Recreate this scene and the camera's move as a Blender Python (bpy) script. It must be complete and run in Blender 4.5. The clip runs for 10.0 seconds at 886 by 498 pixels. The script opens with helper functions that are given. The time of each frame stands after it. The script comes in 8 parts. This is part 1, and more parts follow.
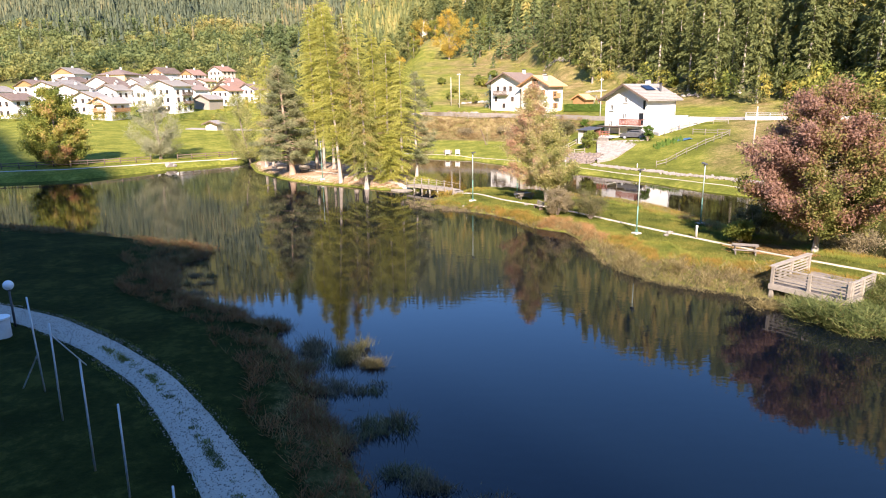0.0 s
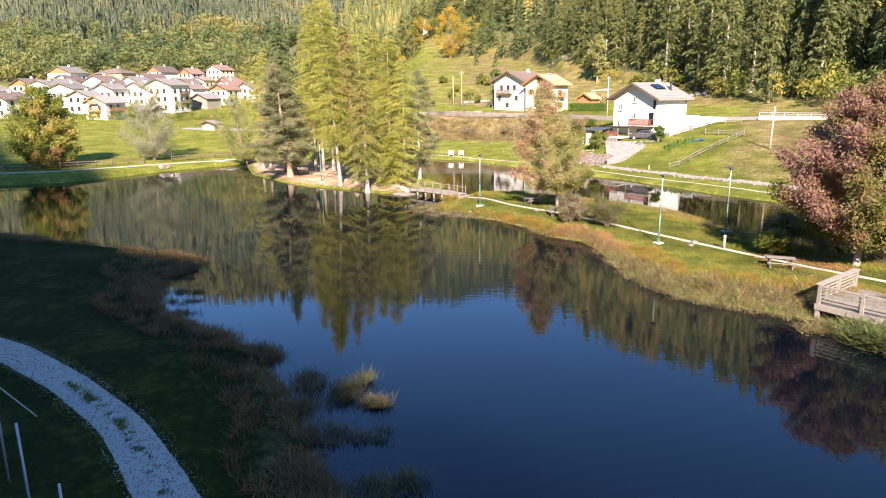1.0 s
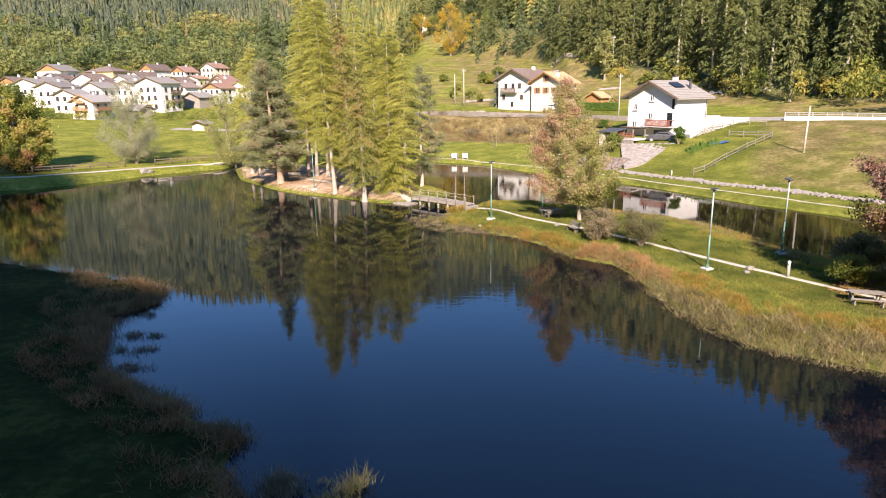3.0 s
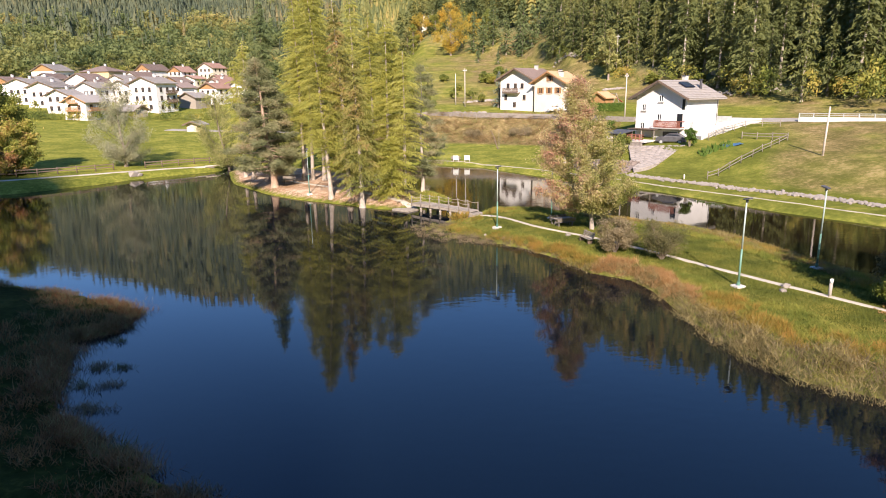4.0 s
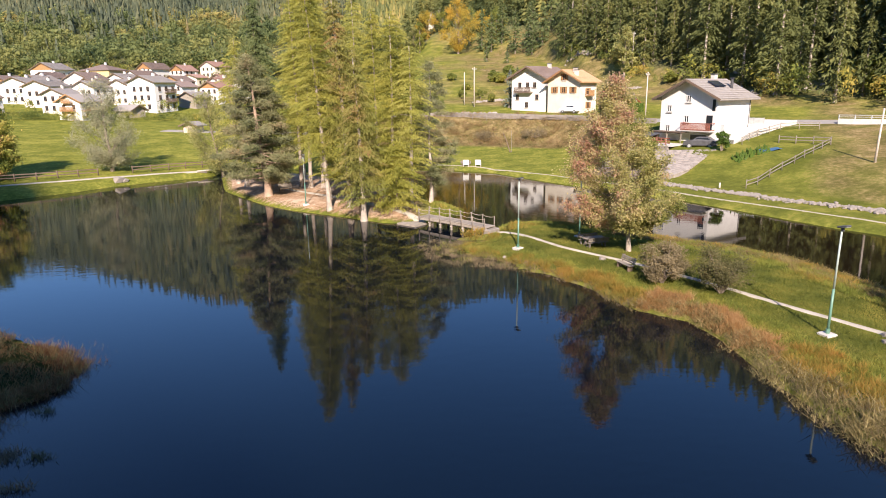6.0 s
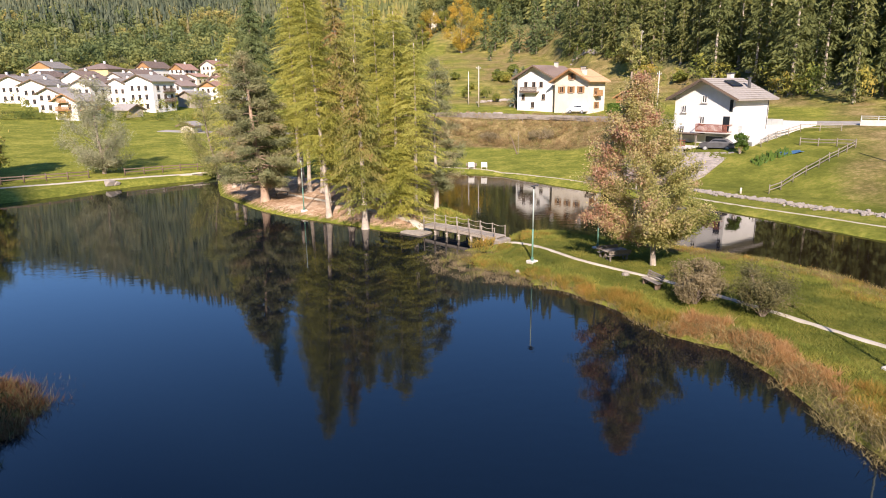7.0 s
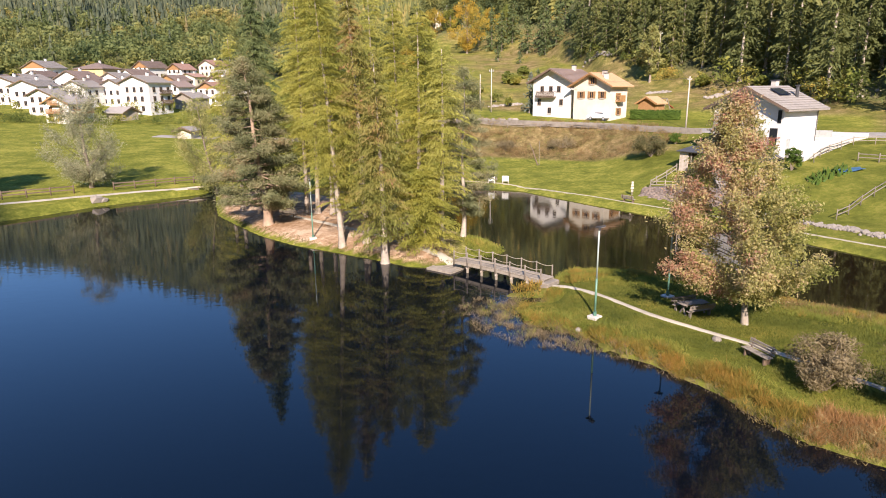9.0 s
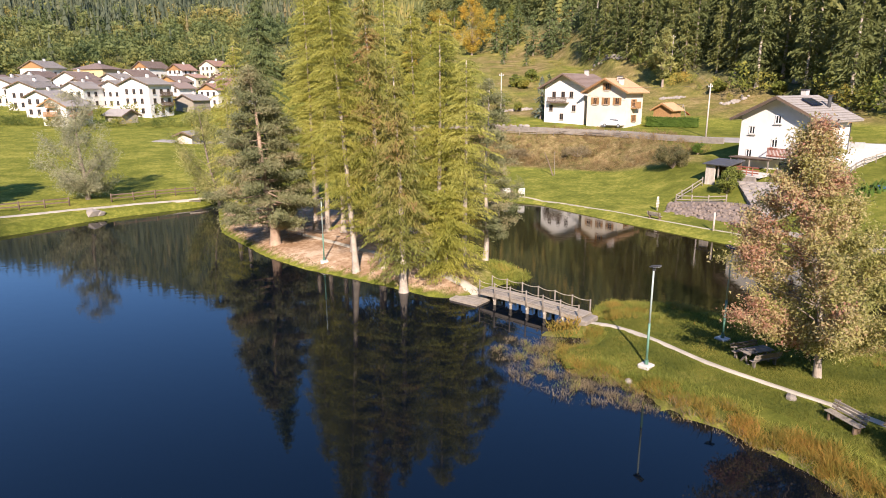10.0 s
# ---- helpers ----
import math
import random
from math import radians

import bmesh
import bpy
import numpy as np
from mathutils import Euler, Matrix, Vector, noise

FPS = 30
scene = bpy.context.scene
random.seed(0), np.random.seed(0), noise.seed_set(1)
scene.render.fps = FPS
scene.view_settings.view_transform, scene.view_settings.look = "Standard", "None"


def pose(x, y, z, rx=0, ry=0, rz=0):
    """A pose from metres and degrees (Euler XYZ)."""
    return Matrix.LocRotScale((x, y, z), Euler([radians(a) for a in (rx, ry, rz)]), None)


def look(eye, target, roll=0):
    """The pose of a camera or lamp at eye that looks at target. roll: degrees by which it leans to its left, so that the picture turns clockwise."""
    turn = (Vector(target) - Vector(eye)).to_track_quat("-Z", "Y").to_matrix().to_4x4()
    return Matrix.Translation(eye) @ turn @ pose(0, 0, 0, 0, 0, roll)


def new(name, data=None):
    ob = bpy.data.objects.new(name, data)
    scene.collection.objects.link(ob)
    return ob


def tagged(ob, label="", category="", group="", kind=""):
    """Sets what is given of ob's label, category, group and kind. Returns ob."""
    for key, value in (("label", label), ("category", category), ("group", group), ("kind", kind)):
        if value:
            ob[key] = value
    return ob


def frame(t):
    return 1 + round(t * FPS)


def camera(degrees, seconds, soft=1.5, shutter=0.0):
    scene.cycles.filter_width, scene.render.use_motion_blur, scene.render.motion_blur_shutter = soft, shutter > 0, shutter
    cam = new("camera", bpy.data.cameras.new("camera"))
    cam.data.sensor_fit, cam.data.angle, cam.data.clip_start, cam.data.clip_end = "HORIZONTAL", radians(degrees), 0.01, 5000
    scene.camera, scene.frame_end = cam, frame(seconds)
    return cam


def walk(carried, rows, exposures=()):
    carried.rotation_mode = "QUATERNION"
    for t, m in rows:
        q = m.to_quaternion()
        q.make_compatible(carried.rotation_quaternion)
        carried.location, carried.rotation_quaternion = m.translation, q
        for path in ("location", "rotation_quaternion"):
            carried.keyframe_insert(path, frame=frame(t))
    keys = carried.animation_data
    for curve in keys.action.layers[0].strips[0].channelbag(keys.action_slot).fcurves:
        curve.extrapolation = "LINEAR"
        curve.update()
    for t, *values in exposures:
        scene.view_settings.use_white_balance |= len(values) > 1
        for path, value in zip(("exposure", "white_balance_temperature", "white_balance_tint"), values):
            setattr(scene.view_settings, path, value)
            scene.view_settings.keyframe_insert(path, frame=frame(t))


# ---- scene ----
cam = camera(69.8, 10.0, soft=1.0)
# seconds, eye, target, lean
PATH = [
    (0, (0.12, 2.828, 11.61), (0.084, 4.77, 11.132), -0.8),
    (0.5, (-0.197, 4.571, 11.629), (-0.233, 6.513, 11.15), -0.8),
    (1, (-0.47, 6.462, 11.63), (-0.506, 8.403, 11.149), -0.8),
    (1.5, (-0.725, 8.238, 11.631), (-0.76, 10.179, 11.149), -0.82),
    (2, (-0.929, 10.246, 11.635), (-0.963, 12.186, 11.152), -0.8),
    (2.5, (-1.095, 12.001, 11.63), (-1.128, 13.941, 11.145), -0.8),
    (4, (-1.596, 17.581, 11.569), (-1.626, 19.522, 11.085), -0.8),
    (4.5, (-1.691, 19.337, 11.592), (-1.722, 21.277, 11.106), -0.8),
    (5, (-1.85, 21.167, 11.6), (-1.88, 23.107, 11.115), -0.8),
    (5.5, (-2.026, 22.928, 11.59), (-2.065, 24.868, 11.105), -0.8),
    (7, (-2.655, 28.384, 11.606), (-2.708, 30.323, 11.119), -0.7),
    (7.5, (-3.134, 30.162, 11.639), (-3.186, 32.101, 11.152), -0.7),
    (8, (-3.77, 32.111, 11.788), (-3.822, 34.049, 11.299), -0.7),
    (8.5, (-4.46, 34.028, 12.121), (-4.511, 35.966, 11.632), -0.6),
    (9, (-5.296, 36.074, 12.675), (-5.345, 38.012, 12.185), -0.5),
    (9.5, (-6.08, 37.983, 13.175), (-6.129, 39.922, 12.684), -0.4),
    (10, (-7.04, 40.097, 13.669), (-7.088, 42.035, 13.178), -0.25),
]
walk(cam, [(t, look(eye, target, roll)) for t, eye, target, roll in PATH], [(0.0, 1.70, 6500, 21), (2.5, 1.42, 6500, 21), (4.5, 1.18, 6500, 21), (10.0, 1.10, 6500, 21)])

# ---------------------------------------------------------------- daylight: a low autumn sun behind the camera
SUN_UP, SUN_SIDE, BACK_Y, SUN_SHIFT = 33.0, -1.8, -230.0, -6.2
SUN_WAY = Vector((math.sin(radians(SUN_SIDE)) * math.cos(radians(SUN_UP)), math.cos(radians(SUN_SIDE)) * math.cos(radians(SUN_UP)), -math.sin(radians(SUN_UP))))
world = bpy.data.worlds.new("sky")
scene.world = world
world.use_nodes = True
wt = world.node_tree
sky = wt.nodes.new("ShaderNodeTexSky")
sky.sky_type = "NISHITA"
sky.sun_disc = False
sky.sun_elevation = radians(SUN_UP)
sky.sun_rotation = math.pi + radians(SUN_SIDE)
sky.altitude = 900
sky.air_density, sky.dust_density, sky.ozone_density = 1.0, 0.15, 4.0
wt.nodes["Background"].inputs["Strength"].default_value = 0.122
deep = wt.nodes.new("ShaderNodeHueSaturation")
deep.inputs["Saturation"].default_value = 1.16
wt.links.new(sky.outputs[0], deep.inputs["Color"])
wt.links.new(deep.outputs[0], wt.nodes["Background"].inputs["Color"])
sun = new("sun", bpy.data.lights.new("sun", "SUN"))
sun.data.energy, sun.data.angle, sun.data.color = 5.0, radians(0.55), (1.0, 0.895, 0.735)
sun.matrix_world = look(-SUN_WAY * 300, (0, 0, 0))


# ---------------------------------------------------------------- materials
def nodes_of(name):
    m = bpy.data.materials.new(name)
    m.use_nodes = True
    t = m.node_tree
    return m, t, t.nodes["Principled BSDF"]


def add(t, kind, **values):
    n = t.nodes.new(kind)
    for k, v in values.items():
        n.inputs[k].default_value = v
    return n


def ramp(t, stops):
    n = t.nodes.new("ShaderNodeValToRGB")
    e = n.color_ramp.elements
    while len(e) < len(stops):
        e.new(0.5)
    for el, (p, c) in zip(e, stops):
        el.position, el.color = p, (*c, 1)
    return n


def where(t, scale=1.0, generated=False):
    """Object coordinates in metres."""
    n = t.nodes.new("ShaderNodeTexCoord")
    mp = t.nodes.new("ShaderNodeMapping")
    mp.inputs["Scale"].default_value = (scale, scale, scale) if isinstance(scale, (int, float)) else scale
    t.links.new(n.outputs["Object"], mp.inputs[0])
    return mp.outputs[0]


def bump(t, bsdf, height, strength, distance):
    b = add(t, "ShaderNodeBump", Strength=strength, Distance=distance)
    t.links.new(height, b.inputs["Height"])
    t.links.new(b.outputs[0], bsdf.inputs["Normal"])


def surface(name, a, b, scale=3.0, rough=0.8, relief=0.3, fine=None, metal=0.0, spread=0.25, grain=0.35):
    """Two-tone weathered surface: broad stains and fine grain."""
    m, t, p = nodes_of(name)
    p.inputs["Roughness"].default_value, p.inputs["Metallic"].default_value = rough, metal
    w = where(t)
    n1 = add(t, "ShaderNodeTexNoise", Scale=scale, Detail=6.0, Roughness=0.65)
    n2 = add(t, "ShaderNodeTexNoise", Scale=(fine or scale * 14), Detail=3.0)
    info = t.nodes.new("ShaderNodeObjectInfo")
    t.links.new(w, n1.inputs["Vector"]), t.links.new(w, n2.inputs["Vector"])
    mix = add(t, "ShaderNodeMath")
    mix.operation = "MULTIPLY_ADD"
    mix.inputs[1].default_value = grain
    t.links.new(n2.outputs[0], mix.inputs[0]), t.links.new(n1.outputs[0], mix.inputs[2])
    m2 = add(t, "ShaderNodeMath")
    m2.operation = "MULTIPLY_ADD"
    m2.inputs[1].default_value = spread
    t.links.new(info.outputs["Random"], m2.inputs[0]), t.links.new(mix.outputs[0], m2.inputs[2])
    r = ramp(t, [(0.45 + (grain - 0.35) * 0.4, a), (0.95 + (grain - 0.35) * 0.04, b)])
    t.links.new(m2.outputs[0], r.inputs[0]), t.links.new(r.outputs[0], p.inputs["Base Color"])
    bump(t, p, n2.outputs[0], relief, 0.02)
    return m


def foliage(name, stops, patch=0.35, share=0.5, glow=0.35, rough=0.65, drift=None, each=0.0):
    """Leaves or needles: each leaf of its own tone, drifting from patch to patch; light shines through a little."""
    m, t, p = nodes_of(name)
    p.inputs["Roughness"].default_value = rough
    p.inputs["Specular IOR Level"].default_value = 0.25
    geo = t.nodes.new("ShaderNodeNewGeometry")
    n = add(t, "ShaderNodeTexNoise", Scale=patch, Detail=2.0)
    t.links.new(where(t), n.inputs["Vector"])
    a = t.nodes.new("ShaderNodeMath")
    a.operation = "MULTIPLY_ADD"
    a.inputs[1].default_value = share
    s = add(t, "ShaderNodeMapRange")
    s.inputs["From Min"].default_value, s.inputs["From Max"].default_value = 0.3, 0.7
    s.inputs["To Min"].default_value, s.inputs["To Max"].default_value = 0.0, 1 - share
    t.links.new(n.outputs[0], s.inputs["Value"])
    t.links.new(geo.outputs["Random Per Island"], a.inputs[0]), t.links.new(s.outputs[0], a.inputs[2])
    r = ramp(t, stops)
    own = t.nodes.new("ShaderNodeAttribute")
    own.attribute_name = "tone"
    sum1 = t.nodes.new("ShaderNodeMath")
    t.links.new(a.outputs[0], sum1.inputs[0]), t.links.new(own.outputs["Fac"], sum1.inputs[1])
    tone = sum1.outputs[0]
    if each:
        info = t.nodes.new("ShaderNodeObjectInfo")
        sum2 = t.nodes.new("ShaderNodeMath")
        sum2.operation = "MULTIPLY_ADD"
        sum2.inputs[1].default_value = each
        less = t.nodes.new("ShaderNodeMath")
        less.inputs[1].default_value = -each / 2
        t.links.new(info.outputs["Random"], sum2.inputs[0]), t.links.new(tone, sum2.inputs[2])
        t.links.new(sum2.outputs[0], less.inputs[0])
        tone = less.outputs[0]
    if drift:
        lean = t.nodes.new("ShaderNodeVectorMath")
        lean.operation = "DOT_PRODUCT"
        lean.inputs[1].default_value = drift
        total = t.nodes.new("ShaderNodeMath")
        t.links.new(where(t), lean.inputs[0])
        t.links.new(lean.outputs["Value"], total.inputs[0]), t.links.new(tone, total.inputs[1])
        tone = total.outputs[0]
    t.links.new(tone, r.inputs[0]), t.links.new(r.outputs[0], p.inputs["Base Color"])
    tr = t.nodes.new("ShaderNodeBsdfTranslucent")
    t.links.new(r.outputs[0], tr.inputs["Color"])
    mx = add(t, "ShaderNodeMixShader", Fac=glow)
    t.links.new(p.outputs[0], mx.inputs[1]), t.links.new(tr.outputs[0], mx.inputs[2])
    t.links.new(mx.outputs[0], t.nodes["Material Output"].inputs["Surface"])
    return m


LARCH = foliage("larch_needles", [(0.0, (0.18, 0.20, 0.040)), (0.5, (0.35, 0.345, 0.068)), (1.0, (0.52, 0.46, 0.11))], share=0.3, patch=0.5, glow=0.5)
LARCH_BROWN = foliage("brownish_needles", [(0.0, (0.13, 0.155, 0.040)), (0.55, (0.27, 0.27, 0.066)), (0.85, (0.34, 0.285, 0.09)), (1.0, (0.34, 0.20, 0.09))], share=0.3, patch=0.5, glow=0.45, drift=(0.0, 0.0, 0.014))
SPRUCE = foliage("spruce_needles", [(0.0, (0.060, 0.092, 0.036)), (0.6, (0.145, 0.180, 0.066)), (1.0, (0.23, 0.235, 0.09))], glow=0.3, share=0.35)
PINE = foliage("pine_needles", [(0.0, (0.105, 0.125, 0.055)), (0.5, (0.215, 0.225, 0.105)), (0.85, (0.32, 0.29, 0.155)), (1.0, (0.36, 0.26, 0.15))], glow=0.3, share=0.4)
WOODS = foliage("forest_needles", [(0.0, (0.085, 0.112, 0.042)), (0.5, (0.168, 0.185, 0.060)), (0.85, (0.27, 0.255, 0.075)), (1.0, (0.40, 0.31, 0.095))], share=0.3, patch=0.03, glow=0.4, each=0.35)
FAR_WOODS = foliage("far_forest_needles", [(0.0, (0.058, 0.078, 0.048)), (0.5, (0.100, 0.118, 0.064)), (0.85, (0.150, 0.155, 0.074)), (1.0, (0.23, 0.19, 0.085))], share=0.15, patch=0.012, glow=0.3)
GREEN_BUSH = foliage("green_leaves", [(0.0, (0.075, 0.11, 0.026)), (0.45, (0.185, 0.21, 0.042)), (0.8, (0.33, 0.30, 0.06)), (1.0, (0.44, 0.33, 0.075))], patch=0.1, share=0.3, each=0.3)
AUTUMN = foliage("orange_autumn_leaves", [(0.0, (0.30, 0.25, 0.045)), (0.4, (0.48, 0.35, 0.055)), (0.8, (0.58, 0.36, 0.055)), (1.0, (0.54, 0.26, 0.045))], patch=0.12, share=0.3, glow=0.45)
CHERRY = foliage("pinkish_green_leaves", [(0.0, (0.20, 0.225, 0.055)), (0.5, (0.40, 0.375, 0.13)), (0.78, (0.54, 0.445, 0.225)), (0.94, (0.51, 0.35, 0.215)), (1.0, (0.44, 0.24, 0.16))], patch=0.5, share=0.45, glow=0.5, drift=(-0.045, 0.0, 0.014))
MAPLE = foliage("purple_red_leaves", [(0.0, (0.085, 0.11, 0.026)), (0.6, (0.20, 0.20, 0.05)), (0.78, (0.27, 0.20, 0.075)), (0.93, (0.26, 0.13, 0.085)), (1.0, (0.32, 0.19, 0.14))], patch=0.4, share=0.4, glow=0.4, drift=(-0.035, 0.0, 0.04))
TURNING = foliage("turning_leaves", [(0.0, (0.14, 0.18, 0.038)), (0.4, (0.29, 0.31, 0.06)), (0.7, (0.46, 0.40, 0.10)), (1.0, (0.52, 0.29, 0.14))], patch=0.35, share=0.35, glow=0.45, drift=(0.05, 0.0, -0.015))
WILLOW = foliage("silver_willow_leaves", [(0.0, (0.195, 0.213, 0.112)), (0.5, (0.325, 0.325, 0.196)), (1.0, (0.468, 0.438, 0.280))], patch=0.5)
WILLOW_GREEN = foliage("pale_green_leaves", [(0.0, (0.169, 0.192, 0.065)), (0.5, (0.312, 0.312, 0.104)), (1.0, (0.442, 0.396, 0.156))], patch=0.5)
SHRUB = foliage("seedy_shrub_twigs", [(0.0, (0.17, 0.145, 0.07)), (0.5, (0.28, 0.225, 0.125)), (1.0, (0.38, 0.31, 0.19))], patch=1.2, share=0.35, glow=0.45)
HEDGE = foliage("hedge_leaves", [(0.0, (0.05, 0.10, 0.015)), (1.0, (0.13, 0.20, 0.03))], patch=0.8)
REED_TAN = foliage("dry_reed_blades", [(0.0, (0.075, 0.062, 0.024)), (0.35, (0.19, 0.152, 0.062)), (0.75, (0.36, 0.285, 0.12)), (1.0, (0.54, 0.45, 0.22))], share=0.5, patch=1.3, glow=0.4)
REED_GOLD = foliage("golden_sedge_blades", [(0.0, (0.13, 0.15, 0.03)), (0.4, (0.29, 0.225, 0.045)), (0.75, (0.43, 0.26, 0.06)), (1.0, (0.44, 0.19, 0.06))], share=0.5, patch=1.2, glow=0.5)
REED_GREEN = foliage("green_reed_blades", [(0.0, (0.055, 0.08, 0.022)), (0.5, (0.135, 0.165, 0.048)), (0.8, (0.24, 0.25, 0.085)), (1.0, (0.40, 0.34, 0.15))], share=0.5, patch=1.0, glow=0.45)
REED_RUST = foliage("rusty_sedge_blades", [(0.0, (0.10, 0.042, 0.018)), (0.45, (0.22, 0.10, 0.04)), (0.8, (0.33, 0.17, 0.07)), (1.0, (0.44, 0.30, 0.12))], share=0.45, patch=0.9, glow=0.4)
REED_PINK = foliage("pinkish_dry_grass", [(0.0, (0.17, 0.13, 0.045)), (0.35, (0.37, 0.21, 0.08)), (0.7, (0.48, 0.28, 0.12)), (1.0, (0.54, 0.41, 0.22))], share=0.5, patch=1.2, glow=0.5)
GRASS_BLADES = foliage("grass_blades", [(0.0, (0.055, 0.076, 0.014)), (0.4, (0.12, 0.138, 0.025)), (0.75, (0.22, 0.21, 0.041)), (1.0, (0.34, 0.28, 0.065))], share=0.3, patch=0.45, glow=0.45)
TALL_GRASS = foliage("long_yellow_green_grass", [(0.0, (0.11, 0.155, 0.028)), (0.5, (0.235, 0.255, 0.047)), (0.85, (0.37, 0.33, 0.07)), (1.0, (0.45, 0.29, 0.09))], share=0.4, patch=0.6, glow=0.5)
REED_MAUVE = foliage("brown_grey_stems", [(0.0, (0.095, 0.080, 0.040)), (0.5, (0.20, 0.155, 0.088)), (1.0, (0.34, 0.26, 0.155))], share=0.5, patch=1.2, glow=0.4)
BRACKEN = foliage("rusty_bank_scrub", [(0.0, (0.12, 0.09, 0.035)), (0.4, (0.26, 0.175, 0.075)), (0.75, (0.36, 0.25, 0.12)), (1.0, (0.26, 0.25, 0.075))], share=0.3, patch=0.35, glow=0.4)
DARK_SHRUB = foliage("dark_olive_twigs", [(0.0, (0.07, 0.075, 0.03)), (0.5, (0.15, 0.14, 0.06)), (1.0, (0.27, 0.22, 0.10))], share=0.35, patch=1.0, glow=0.4)

BLUE_SPRUCE = foliage("blue_grey_needles", [(0.0, (0.09, 0.12, 0.09)), (0.5, (0.17, 0.205, 0.155)), (1.0, (0.27, 0.29, 0.22))], share=0.4, glow=0.3)
LARCH_LIGHT = foliage("light_larch_needles", [(0.0, (0.25, 0.27, 0.06)), (0.5, (0.42, 0.41, 0.095)), (1.0, (0.56, 0.51, 0.15))], share=0.3, patch=0.5, glow=0.5)
FAR_LEAFY = foliage("far_broadleaf", [(0.0, (0.085, 0.118, 0.044)), (0.4, (0.165, 0.195, 0.064)), (0.8, (0.265, 0.26, 0.078)), (1.0, (0.36, 0.29, 0.09))], share=0.1, patch=0.02, glow=0.4)
BARK = surface("bark", (0.10, 0.075, 0.055), (0.30, 0.24, 0.19), 2.0, 0.9, 0.8, 18)
BARK_PALE = surface("pale_bark", (0.20, 0.165, 0.13), (0.42, 0.36, 0.30), 2.0, 0.9, 0.7, 18)
BARK_RED = surface("reddish_pine_bark", (0.20, 0.13, 0.09), (0.40, 0.29, 0.21), 1.2, 0.9, 0.8, 14)
WOOD = surface("weathered_wood", (0.14, 0.12, 0.095), (0.31, 0.27, 0.22), 3.0, 0.8, 0.4, 30)
WOOD_GREY = surface("grey_brown_planks", (0.10, 0.085, 0.07), (0.24, 0.205, 0.17), 3.0, 0.8, 0.4, 30)
WOOD_DARK = surface("dark_stained_wood", (0.07, 0.05, 0.035), (0.16, 0.11, 0.075), 3.0, 0.75, 0.4, 30)
WOOD_PALE = surface("pale_grey_wood", (0.36, 0.31, 0.26), (0.60, 0.53, 0.45), 3.0, 0.8, 0.4, 30)
WOOD_RED = surface("red_brown_stained_wood", (0.16, 0.05, 0.03), (0.30, 0.11, 0.07), 3.0, 0.7, 0.3, 30)
WOOD_ORANGE = surface("orange_brown_wood", (0.20, 0.10, 0.045), (0.37, 0.21, 0.09), 3.0, 0.65, 0.3, 30)
PLASTER = surface("white_plaster", (0.63, 0.61, 0.575), (0.77, 0.75, 0.71), 0.6, 0.9, 0.15, 20, spread=0.15)
PLASTER_CREAM = surface("cream_plaster", (0.58, 0.51, 0.40), (0.70, 0.64, 0.53), 0.6, 0.9, 0.15, 20, spread=0.15)
PLASTER_TAN = surface("ochre_plaster", (0.46, 0.34, 0.16), (0.60, 0.46, 0.24), 0.6, 0.9, 0.15, 20)
CONCRETE = surface("concrete", (0.34, 0.32, 0.29), (0.56, 0.53, 0.48), 1.5, 0.9, 0.4, 25)
STONE = surface("field_stone", (0.10, 0.088, 0.072), (0.25, 0.22, 0.185), 2.5, 0.9, 0.6, 15, spread=0.5)
STONE_BROWN = surface("brown_rubble", (0.075, 0.058, 0.046), (0.21, 0.165, 0.135), 2.5, 0.9, 0.6, 15, spread=0.45)
STONE_PALE = surface("pale_stone_blocks", (0.15, 0.13, 0.11), (0.33, 0.29, 0.25), 2.5, 0.9, 0.6, 15, spread=0.4)
GRAVEL = surface("pale_gravel", (0.08, 0.072, 0.06), (0.38, 0.34, 0.28), 2.4, 0.95, 1.0, 15, grain=1.0)
TRACK = surface("trodden_path_soil", (0.20, 0.185, 0.12), (0.38, 0.34, 0.25), 1.0, 0.95, 0.7, 20)
PATH_GRIT = surface("pale_path_grit", (0.25, 0.225, 0.175), (0.48, 0.43, 0.35), 1.0, 0.95, 0.7, 20)
ASPHALT = surface("worn_asphalt", (0.22, 0.20, 0.175), (0.36, 0.33, 0.29), 0.8, 0.9, 0.3, 30)
ROOF_BROWN = surface("brown_roof_tiles", (0.11, 0.08, 0.065), (0.23, 0.17, 0.14), 1.5, 0.85, 0.4, 12, spread=0.5)
ROOF_RED = surface("red_clay_tiles", (0.20, 0.115, 0.085), (0.33, 0.20, 0.15), 1.5, 0.85, 0.4, 12, spread=0.5)
ROOF_ORANGE = surface("orange_clay_tiles", (0.36, 0.19, 0.09), (0.52, 0.31, 0.165), 1.5, 0.85, 0.4, 12)
ROOF_GREY = surface("grey_roof_slabs", (0.17, 0.155, 0.14), (0.31, 0.28, 0.25), 1.5, 0.85, 0.4, 12, spread=0.4)
METAL_GREEN = surface("green_painted_steel", (0.05, 0.14, 0.10), (0.12, 0.24, 0.18), 2.0, 0.45, 0.1, 30)
METAL_PALE = surface("faded_green_steel", (0.22, 0.30, 0.27), (0.38, 0.45, 0.41), 2.0, 0.5, 0.1, 30)
METAL_GREY = surface("galvanised_steel", (0.36, 0.38, 0.38), (0.52, 0.54, 0.53), 2.0, 0.45, 0.1, 30, metal=0.4)
METAL_DARK = surface("dark_steel", (0.03, 0.03, 0.032), (0.08, 0.08, 0.085), 2.0, 0.5, 0.1, 30)
